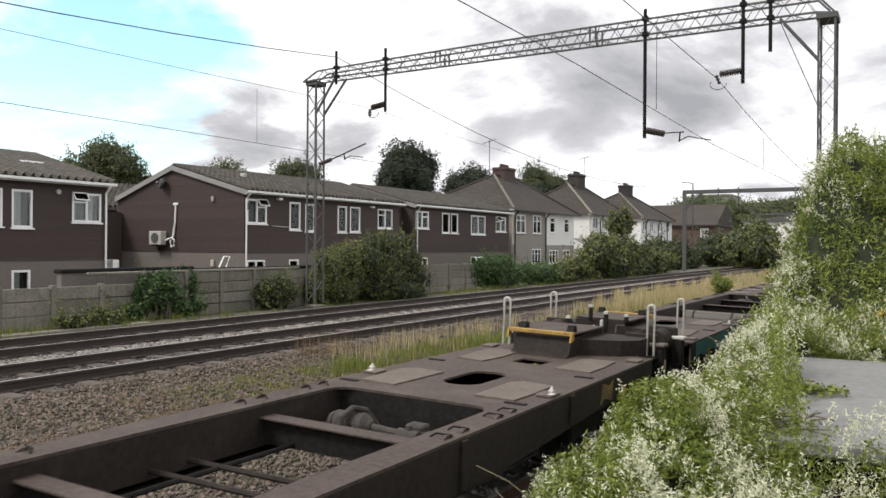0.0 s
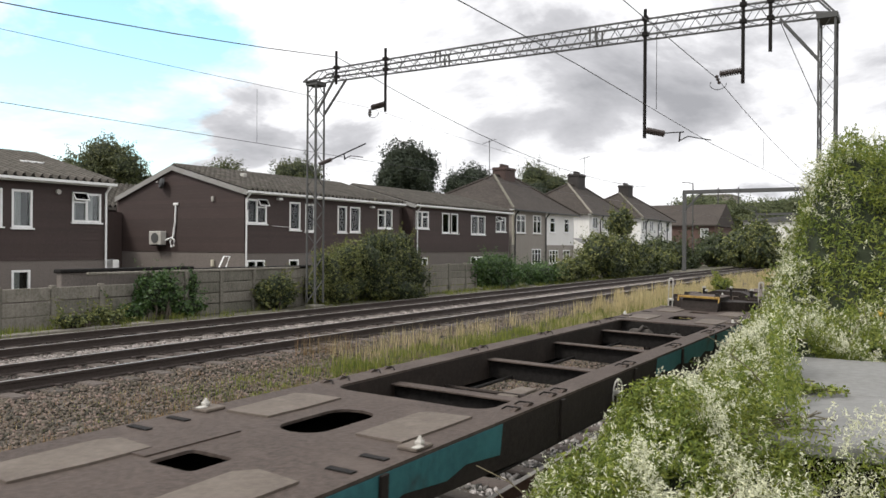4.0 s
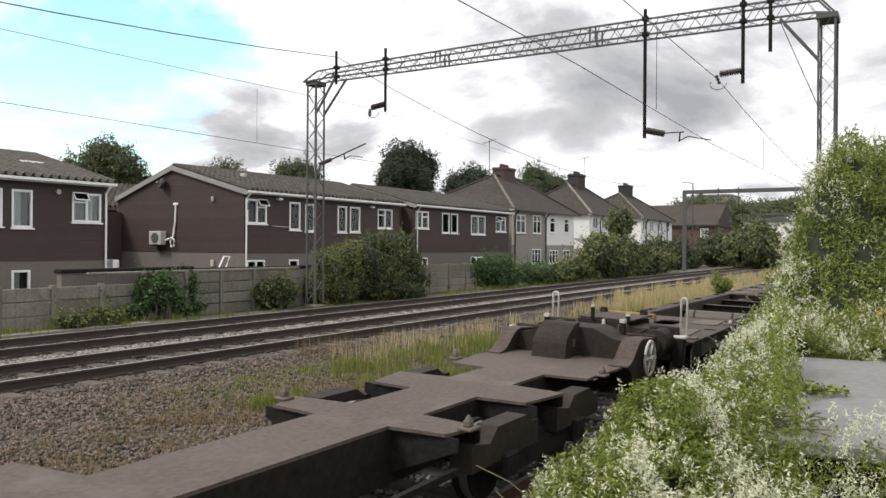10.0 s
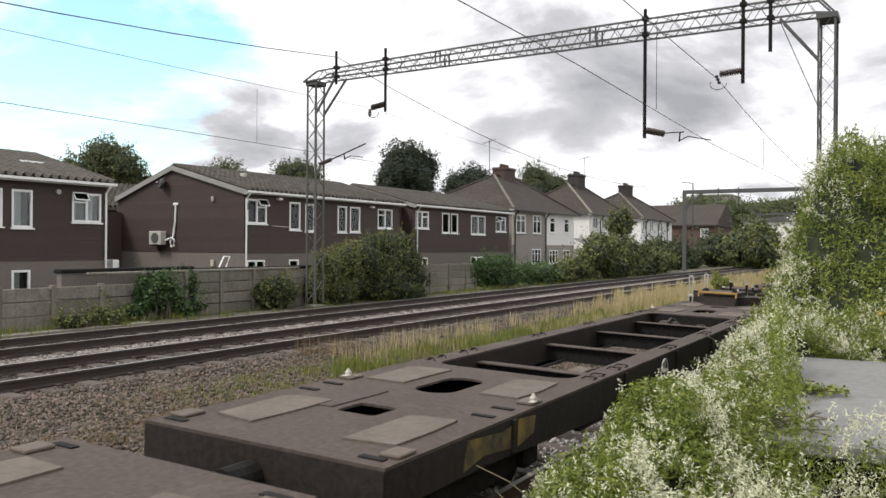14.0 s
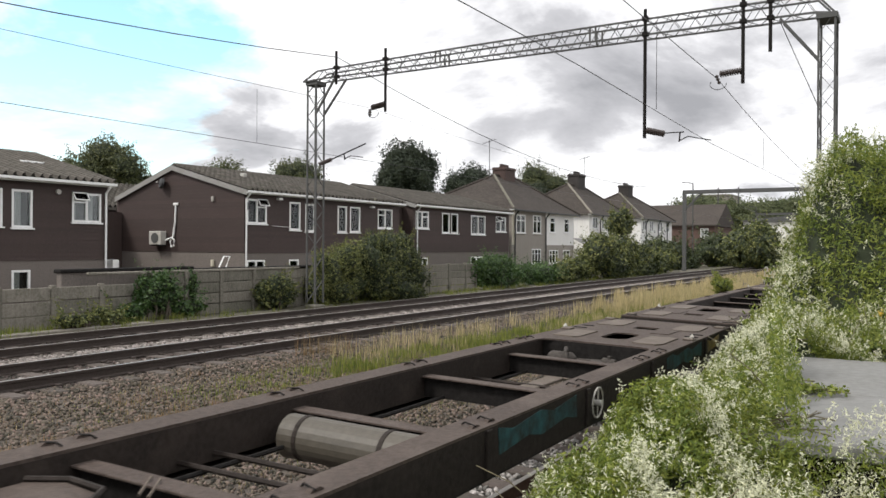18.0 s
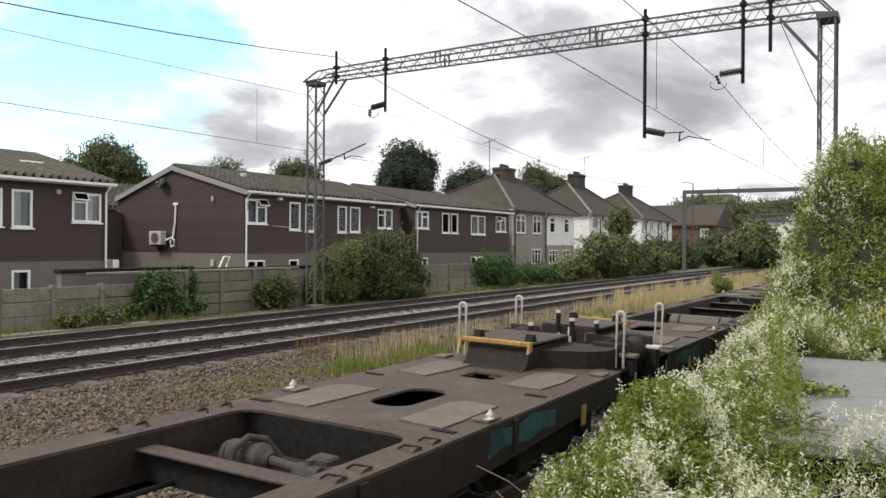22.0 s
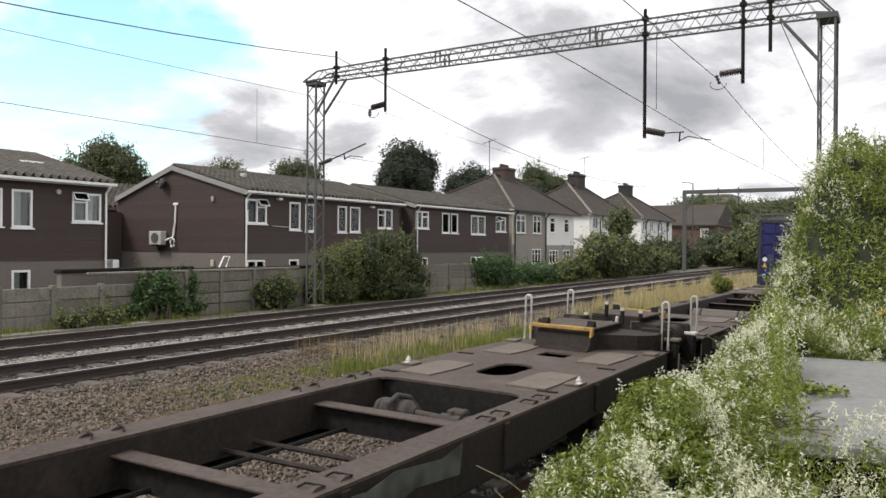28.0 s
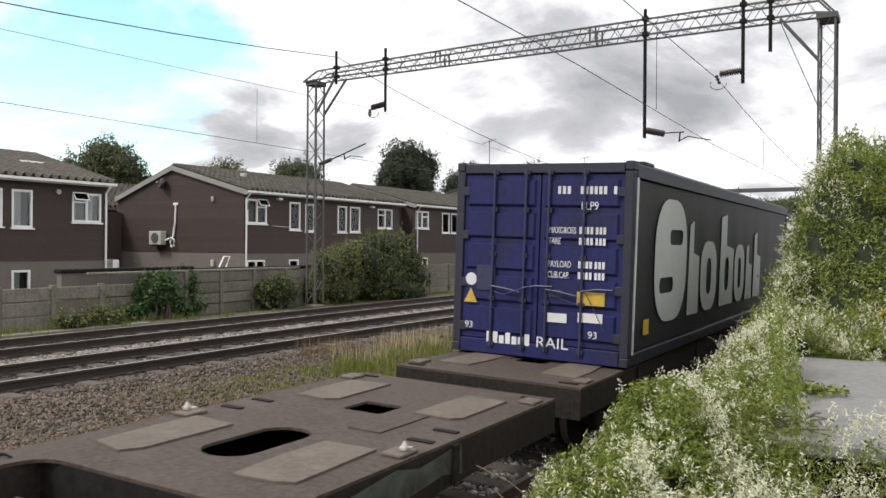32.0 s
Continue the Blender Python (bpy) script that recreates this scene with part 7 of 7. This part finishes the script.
def facing(dirs, wild=0.9):
    """rotations that turn a leaf (lying in its xy plane) roughly outwards"""
    m = len(dirs)
    nz = dirs + rng.normal(0, wild, (m, 3))
    nz /= np.linalg.norm(nz, axis=1)[:, None]
    r = rng.normal(0, 1, (m, 3)) + [0, 0, -0.4]
    ny = r - (r * nz).sum(1)[:, None] * nz
    ny /= np.linalg.norm(ny, axis=1)[:, None]
    nx = np.cross(ny, nz)
    return np.stack([nx, ny, nz], -1)


def build_vine():
    v = thing("flowering_vine", "sprawling green climbing vine covered in small cream-white flowers", "vine")
    # near-black shell below the leaves: the shade in the vine's gaps, as colour
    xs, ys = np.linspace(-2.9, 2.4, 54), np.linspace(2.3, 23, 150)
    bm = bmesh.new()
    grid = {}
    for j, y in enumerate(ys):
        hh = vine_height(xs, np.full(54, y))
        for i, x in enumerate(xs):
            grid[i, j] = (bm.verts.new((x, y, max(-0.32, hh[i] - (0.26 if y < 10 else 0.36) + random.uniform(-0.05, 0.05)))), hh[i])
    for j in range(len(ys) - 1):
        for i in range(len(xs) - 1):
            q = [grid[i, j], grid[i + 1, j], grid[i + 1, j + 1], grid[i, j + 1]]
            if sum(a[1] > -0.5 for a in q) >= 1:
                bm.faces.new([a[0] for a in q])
    part("inner_growth", bm, M["under"], v, "dark shell standing for the shade inside the vine")
    for n, depth, yr, size, nm in ((140000, 0.15, (2.4, 5.4), 0.027, "leaves"), (230000, 0.19, (2.4, 10.5), 0.037, "leaves"), (270000, 0.3, (10.2, 20.0), 0.056, "leaves")):
        p, d = vine_points(n, depth, yr, 0.05)
        # hollows between the hanging clumps
        q = p * (4.2 if yr[1] > 12 else 7.5)
        w = np.sin(q[:, 0] * 1.3 + q[:, 2] * 0.8 + 0.5) * np.sin(q[:, 2] * 1.7 - q[:, 0] + 1.9) + 0.7 * np.sin(q[:, 0] * 2.9 - q[:, 1] * 0.9) * np.sin(q[:, 2] * 3.1 + q[:, 1] * 0.7)
        thick = w > rng.uniform(-0.95, -0.25, n)
        p, d = p[thick], d[thick]
        n = len(p)
        scatter(nm, [(0, 0, 0), (0.17, 0.4, 0.06), (0, 1.25, -0.1), (-0.17, 0.4, 0.06)], LEAF_F, p, facing(d, 0.8), size * rng.uniform(0.55, 1.3, n), "leaf", v)
    # sprays of flowers standing out of the leaves
    for k, per, yr, size, reach in ((24000, 16, (2.4, 5.4), 0.0085, 0.07), (30000, 16, (2.4, 10.5), 0.0115, 0.09), (40000, 16, (10.2, 20.0), 0.016, 0.13)):
        c, d = vine_points(k, 0.07, yr, 0.07)
        # flowering in drifts and tight clumps
        f = 1.0 if yr[0] < 5 else 0.62
        x, y, z = c.T * f
        w = np.sin(x * 5.7 + y * 3.9 + 0.8) * np.sin(y * 4.3 - z * 6.1) + 0.7 * np.sin(x * 15 + z * 9) * np.sin(y * 12 - z * 7 + 1) + 0.6 * np.sin(x * 2.1 - y * 1.3 + 2)
        keep = rng.uniform(0, 1, k) < (np.clip(0.46 * w + 0.08, 0.03, 0.9) if f == 1.0 else np.clip(0.36 * w + 0.02, 0.02, 0.7))
        c, d = c[keep], d[keep]
        k2 = len(c)
        up = d + [0, 0, 0.7] + rng.normal(0, 0.35, (k2, 3))
        up /= np.linalg.norm(up, axis=1)[:, None]
        i = np.repeat(np.arange(k2), per)
        s = rng.uniform(0, 1, len(i))
        p = c[i] + up[i] * (s * reach)[:, None] + rng.normal(0, reach * 0.24, (len(i), 3)) * (1.1 - s)[:, None]
        scatter("flower_sprays", [(0.3, 0, 0), (0.05, 1.5, 0.1), (-0.3, 0, 0), (0, -0.6, 0.1)], LEAF_F, p, facing(d[i], 1.0), size * rng.uniform(0.6, 1.4, len(i)), "flower", v, "cream-white flower sprays")
    # shoots that stand out of the mass, leaves along them
    c, d = vine_points(700, 0.05, (2.6, 20.0), 0.03)
    k2 = len(c)
    up = d * 0.7 + [0, 0, 0.8] + rng.normal(0, 0.4, (k2, 3))
    up /= np.linalg.norm(up, axis=1)[:, None]
    ln = rng.uniform(0.1, 0.3, k2) * np.where(c[:, 1] > 10, 1.5, 1.0)
    i = np.repeat(np.arange(k2), 12)
    s = rng.uniform(0.1, 1, len(i))
    p = c[i] + up[i] * (s * ln[i])[:, None] + np.stack([np.zeros(len(i)), np.zeros(len(i)), -0.1 * s * s * ln[i]], -1)
    scatter("shoot_foliage", [(0, 0, 0), (0.24, 0.4, 0.06), (0, 1.1, -0.06), (-0.24, 0.4, 0.06)], LEAF_F, p, facing(up[i], 1.2), 0.05 * (1.2 - 0.6 * s) * np.where(p[:, 1] > 10, 1.4, 1.0), "leaf", v, "leafy shoots")
    # stray stems
    cs, ds = vine_points(60, 0.03, (3.0, 12.0))
    for c, d in zip(cs, ds):
        c, d = Vector(c), Vector(d)
        e = c + d * random.uniform(0.12, 0.3) + Vector((random.uniform(-0.15, 0.15), random.uniform(-0.15, 0.15), 0.05))
        part("stem", pipe(bmesh.new(), [c, c.lerp(e, 0.5) + Vector((0, 0, 0.03)), e], 0.004, 4), M["stem"], v)
    f = scatter("yellow_flowers", [(0.5, 0, 0), (0, 0.5, 0.2), (-0.5, 0, 0), (0, -0.5, 0.2)], LEAF_F, np.array([(-0.36, 10.3, 1.62)]) + rng.normal(0, 0.04, (14, 3)), turns(14), np.full(14, 0.035), "amber", v, "two yellow flowers")


build_vine()


def grey_cabinet():
    c = thing("trackside_cabinet", "grey flat-topped trackside cabinet half covered by vine", "cabinet")
    # body is near-black: shade below the lid put into its colour
    part("body", boxes(((-1.05, 5.4, 0.1), (1.6, 9.15, 1.1)), bevel=0.02), M["grime_shade"], c)
    part("lid", boxes(((-1.12, 5.26, 1.1), (1.7, 7.05, 1.2)), bevel=0.018), M["slab"], c, "weathered grey lid")
    part("lid", boxes(((-1.12, 7.06, 1.1), (1.7, 9.25, 1.205)), bevel=0.018), M["slab"], c, "weathered grey lid")
    # a low near-black box added in front of it for the shaded gap
    part("duct", boxes(((-0.5, 4.9, 0.2), (1.6, 5.2, 0.82)), bevel=0.02), M["grime_shade"], c)
    # stems creeping over the lid
    for k in range(30):
        x, y = random.uniform(-1.05, -0.7), random.choice((random.uniform(6.8, 7.15), random.uniform(5.4, 5.8)))
        pts = [(x, y, 1.2), (x + 0.1, y + random.uniform(-0.1, 0.1), 1.24), (x + random.uniform(0.15, 0.3), y + random.uniform(-0.15, 0.15), 1.22 + random.uniform(0, 0.08))]
        part("creeping_stem", pipe(bmesh.new(), pts, 0.004, 4), M["stem"], c)
    n = 2000
    tongue = rng.uniform(0, 1, n) < 0.88
    p = np.stack([np.where(tongue, rng.uniform(-1.15, -0.42, n), rng.uniform(-1.1, -0.55, n)), np.where(tongue, rng.normal(6.95, 0.1, n), rng.normal(5.55, 0.16, n)), 1.22 + rng.uniform(0, 0.05, n)], -1)
    keep = rng.uniform(0, 1, n) < np.clip((-0.42 - p[:, 0]) / 0.5, 0.03, 1)
    p = p[keep]
    scatter("creeping_leaves", LEAF_V, LEAF_F, p, facing(np.tile([0, 0, 1.0], (len(p), 1)), 0.7), 0.04 * rng.uniform(0.5, 1.3, len(p)), "leaf", c, "vine leaves creeping over the lid")


grey_cabinet()


# ------------------------------------------------------------------ shrubs and trees
def foliage_points(n, blobs, shell=0.45):
    """points in the outer shells of overlapping balls: (centre, radii)"""
    vol = np.array([r[0] * r[1] * r[2] for _, r in blobs]) ** 0.67
    i = rng.choice(len(blobs), n, p=vol / vol.sum())
    d = rng.normal(0, 1, (n, 3))
    d /= np.linalg.norm(d, axis=1)[:, None]
    k = 1 - shell * rng.uniform(0, 1, n) ** 1.6
    c, r = np.array([b[0] for b in blobs])[i], np.array([b[1] for b in blobs])[i]
    wob = 1 + 0.14 * np.sin(d[:, 0] * 7 + i) * np.sin(d[:, 1] * 6 + 2 * i) + 0.1 * np.sin(d[:, 2] * 11 + i)
    return c + d * r * (k * wob)[:, None], d


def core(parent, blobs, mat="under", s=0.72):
    # dark balls within the leaves, coloured as the shade behind them
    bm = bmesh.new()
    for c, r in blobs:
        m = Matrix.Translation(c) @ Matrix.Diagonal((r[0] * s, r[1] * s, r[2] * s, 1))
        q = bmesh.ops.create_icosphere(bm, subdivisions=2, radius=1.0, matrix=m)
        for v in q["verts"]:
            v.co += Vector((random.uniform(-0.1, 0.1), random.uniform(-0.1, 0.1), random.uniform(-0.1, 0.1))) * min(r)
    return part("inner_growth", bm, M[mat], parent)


def shrub(label, blobs, n, leaf, mat, name="shrub", category="shrub", extra=None, shell=0.45, trunk=None):
    s = thing(name, label, category)
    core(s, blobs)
    p, d = foliage_points(n, blobs, shell)
    scatter("leaves", LEAF_V, LEAF_F, p, facing(d, 0.9), leaf * rng.uniform(0.6, 1.4, n), mat, s)
    if extra:
        m, k, size = extra
        p, d = foliage_points(k, blobs, 0.12)
        scatter("pale_leaves", LEAF_V, LEAF_F, p, facing(d, 0.9), size * rng.uniform(0.6, 1.4, k), m, s)
    # sprigs that break the outline
    k = max(16, n // 70)
    p, d = foliage_points(k, blobs, 0.15)
    up = d * [1, 1, 0.7] + [0, 0, 0.55] + rng.normal(0, 0.3, (k, 3))
    up /= np.linalg.norm(up, axis=1)[:, None]
    ln = leaf * rng.uniform(2.5, 8.0, k)
    i = np.repeat(np.arange(k), 16)
    q = rng.uniform(0.0, 1, len(i))
    scatter("sprig_foliage", LEAF_V, LEAF_F, p[i] + up[i] * (q * ln[i])[:, None] + rng.normal(0, leaf * 0.25, (len(i), 3)), facing(up[i], 1.2), leaf * (1.15 - 0.6 * q), extra[0] if extra else mat, s)
    for c, r in blobs[:6]:
        c = Vector(c)
        g = Vector((c.x * 0.7 + blobs[0][0][0] * 0.3, c.y * 0.7 + blobs[0][0][1] * 0.3, trunk if trunk is not None else 0.0))
        part("stem", pipe(bmesh.new(), [g, g.lerp(c, 0.5) + Vector((0.05, 0.05, 0)), c], 0.045, 5), M["bark"], s)
    return s


def cluster(cx, cy, cz, rx, ry, rz, n, spread_=0.7):
    """a handful of balls that together fill a rough mass"""
    out = [((cx, cy, cz), (rx * 0.75, ry * 0.75, rz * 0.8))]
    for _ in range(n):
        a, b = random.uniform(0, 6.2832), random.uniform(-0.5, 1.0)
        q = random.uniform(0.35, 0.55)
        out.append(((cx + rx * spread_ * math.cos(a) * math.cos(b), cy + ry * spread_ * math.sin(a) * math.cos(b), cz + rz * spread_ * math.sin(b)), (rx * q, ry * q, rz * q)))
    return out


shrub("large dark olive shrub spilling over the fence by the mast",
      [((-18.3, 26.8, 1.1), (1.0, 1.9, 1.0)), ((-18.4, 28.6, 2.35), (0.6, 0.6, 0.6)), ((-18.3, 27.2, 2.3), (0.7, 0.75, 0.65)), ((-18.2, 28.1, 1.7), (0.8, 0.85, 0.8)), ((-18.1, 25.8, 1.75), (0.7, 0.65, 0.75)), ((-18.0, 28.9, 1.0), (0.7, 0.7, 0.6)), ((-17.7, 27.4, 0.6), (0.7, 1.0, 0.55)),
       ((-17.9, 26.2, 0.9), (0.6, 0.7, 0.7)), ((-18.2, 24.9, 1.0), (0.6, 0.6, 0.7)), ((-17.9, 26.9, 1.6), (0.55, 0.6, 0.6)), ((-18.3, 26.4, 2.35), (0.4, 0.45, 0.5)), ((-17.8, 28.4, 0.45), (0.6, 0.7, 0.4)), ((-18.3, 29.3, 1.6), (0.5, 0.5, 0.7))],
      30000, 0.08, "shrub", extra=("shrub_light", 2600, 0.07), shell=0.75)
shrub("yellow-green young shrub beside the mast foot", [((-18.2, 23.6, 1.35), (0.6, 0.7, 0.75)), ((-18.2, 24.5, 1.8), (0.6, 0.65, 0.65)), ((-18.3, 22.9, 0.8), (0.5, 0.5, 0.6)), ((-18.1, 24.0, 0.7), (0.6, 0.9, 0.6)), ((-18.3, 25.1, 2.0), (0.5, 0.5, 0.5)), ((-18.2, 23.1, 1.7), (0.3, 0.35, 0.5))],
      9000, 0.075, "shrub_light", extra=("shrub_light", 1400, 0.07), shell=0.75)
shrub("low scrubby bush at the foot of the fence", cluster(-18.15, 20.9, 0.7, 0.5, 0.9, 0.7, 5), 2400, 0.09, "shrub", extra=("shrub_light", 900, 0.08))
shrub("patch of bright ivy climbing the concrete fence", cluster(-18.45, 16.0, 0.95, 0.22, 0.85, 0.62, 7) + [((-18.4, 17.2, 0.5), (0.2, 0.7, 0.2)), ((-18.4, 15.2, 0.5), (0.2, 0.5, 0.25))], 3600, 0.1, "ivy", "ivy", "ivy")
shrub("strand of ivy on a fence post", [((-18.5, 17.5, 1.1), (0.15, 0.16, 0.5))], 260, 0.08, "ivy", "ivy", "ivy")
shrub("ivy hedge smothering the far fence", cluster(-18.5, 37.8, 0.85, 0.55, 3.2, 0.9, 8) + cluster(-18.4, 42.5, 0.75, 0.55, 3.0, 0.75, 6), 16000, 0.12, "ivy", "ivy_hedge", "hedge")
shrub("overgrown mixed hedge along the line", cluster(-18.4, 47.2, 0.75, 0.8, 3.2, 0.85, 8), 8000, 0.15, "shrub", "hedge", "hedge", ("shrub_light", 1200, 0.2))
shrub("tall mixed shrub with olive foliage beside the line", cluster(-18.3, 54.6, 1.5, 1.2, 4.3, 1.75, 11), 13000, 0.18, "shrub", extra=("shrub_light", 2600, 0.24))
shrub("slender young tree behind the shrubs", cluster(-19.5, 60.2, 4.1, 0.8, 2.2, 1.15, 7), 3600, 0.18, "shrub", "young_tree", "tree", ("shrub_light", 700, 0.22))
shrub("dark hedge at the foot of the white houses", cluster(-18.5, 65.5, 0.95, 1.2, 6.0, 1.15, 9), 8000, 0.24, "shrub", "hedge", "hedge", ("shrub_light", 1000, 0.28))
shrub("dark bushes beside the far portal", cluster(-15.9, 92.0, 2.2, 3.0, 8.0, 2.7, 10), 9000, 0.33, "shrub", extra=("shrub_light", 3500, 0.3))
shrub("bushes crowding the line in the distance", cluster(-9.0, 118.0, 2.4, 5.5, 9.0, 3.2, 10), 7000, 0.4, "shrub", extra=("shrub_light", 2000, 0.35))
shrub("hedge in front of the brick building", cluster(-22.0, 84.0, 1.3, 1.6, 10.0, 1.9, 9), 8000, 0.33, "shrub", "hedge", "hedge")
shrub("hedge closing the view at the bend of the line", cluster(-20.5, 104.0, 1.6, 2.5, 9.0, 2.2, 8), 6000, 0.4, "shrub", "hedge", "hedge")
shrub("small green sapling growing in the dry grass", cluster(-7.6, 38.0, 0.55, 0.42, 0.6, 0.6, 6), 1500, 0.11, "grass_green", "sapling", "sapling", trunk=-0.2)
shrub("leafy weeds at the fence foot", cluster(-17.9, 13.2, 0.4, 0.2, 0.9, 0.22, 5), 700, 0.09, "shrub_light", "weeds", "weeds", trunk=0.2)
shrub("leafy weeds by the garden edge", cluster(-17.9, 14.1, 0.45, 0.2, 0.5, 0.28, 5), 500, 0.09, "shrub_light", "weeds", "weeds", trunk=0.2)


def tree(label, x, y, z0, top, rx, ry, n, leaf, mat, k=9):
    t = thing("tree", label, "tree", "trees behind the houses")
    h = top - z0
    cz = z0 + h * 0.62
    bl = cluster(x, y, cz, rx, ry, h * 0.34, k + 5, 0.78)
    bl = [(c, (r[0] * q, r[1] * q, r[2] * q)) for (c, r), q in zip(bl, [0.9] + [random.uniform(0.5, 1.0) for _ in bl])]
    bl.append(((x, y, z0 + h * 0.86), (rx * 0.5, ry * 0.5, h * 0.15)))
    bl.append(((x, y + ry * 0.3, z0 + h * 0.8), (rx * 0.4, ry * 0.35, h * 0.14)))
    core(t, bl, s=0.66)
    n = int(n * 3)
    p, d = foliage_points(n, bl, 0.5)
    scatter("crown", LEAF_V, LEAF_F, p, facing(d, 0.9), 0.52 * leaf * rng.uniform(0.6, 1.4, n), mat, t)
    i = np.repeat(np.arange(240), 14)
    c, d = foliage_points(240, bl, 0.1)
    up = d + [0, 0, 0.4] + rng.normal(0, 0.3, (240, 3))
    up /= np.linalg.norm(up, axis=1)[:, None]
    q = rng.uniform(0, 1, len(i))
    scatter("sprig_foliage", LEAF_V, LEAF_F, c[i] + up[i] * (q * leaf * 2.0)[:, None] + rng.normal(0, leaf * 0.3, (len(i), 3)), facing(up[i], 1.2), leaf * 0.55 * (1.2 - 0.6 * q), mat, t)
    bm = bmesh.new()
    tube(bm, (x, y, z0), (x, y, cz), h * 0.035, 8, h * 0.018)
    part("trunk", bm, M["bark"], t)
    for c, r in bl[1:6]:
        part("limb", pipe(bmesh.new(), [(x, y, z0 + h * 0.35), Vector((x, y, z0 + h * 0.45)).lerp(Vector(c), 0.5), c], h * 0.012, 5), M["bark"], t)


tree("rounded olive-green tree behind the brown houses", -50, 39.0, 0, 9.8, 3.6, 3.6, 9000, 0.32, "tree")
tree("olive-green tree top above the brown roofs", -50, 60.2, 0, 10.4, 4.0, 4.4, 7000, 0.34, "tree")
tree("olive-green tree top just over the ridge", -50, 51.2, 0, 9.3, 2.6, 2.8, 3000, 0.34, "tree")
tree("tall dark green tree behind the terrace", -50, 79.8, 0, 14.2, 3.4, 4.0, 11000, 0.42, "conifer", 12)
tree("dark green tree behind the terrace", -50, 94.8, 0, 12.9, 3.6, 4.6, 8000, 0.42, "conifer", 10)
tree("olive-green tree behind the hipped house", -50, 114.5, 0, 14.8, 5.0, 6.5, 8000, 0.46, "tree")
tree("dark bushy tree between the white houses", -40, 92.0, 0, 9.8, 2.5, 3.0, 2500, 0.4, "conifer")
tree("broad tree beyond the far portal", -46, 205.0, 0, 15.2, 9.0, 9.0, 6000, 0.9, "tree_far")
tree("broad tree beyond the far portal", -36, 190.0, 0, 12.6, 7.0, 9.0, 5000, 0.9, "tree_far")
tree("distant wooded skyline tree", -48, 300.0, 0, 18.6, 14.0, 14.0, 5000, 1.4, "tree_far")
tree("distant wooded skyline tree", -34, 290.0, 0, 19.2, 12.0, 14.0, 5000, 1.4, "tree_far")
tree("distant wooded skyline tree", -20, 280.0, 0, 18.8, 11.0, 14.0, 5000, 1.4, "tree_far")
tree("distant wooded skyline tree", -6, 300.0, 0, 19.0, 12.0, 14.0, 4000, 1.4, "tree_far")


# ------------------------------------------------------------------ movement
def motions():
    times = [0.0, 2.5, 5.0, 7.5, 10.0, 12.5, 15.0, 18.0, 21.0, 24.0, 27.0, 29.5, 32.0]
    for ob, s, turned, z in TRAIN:
        walk(ob, [(t, train_pose(s, t, turned, z)) for t in times])


motions()
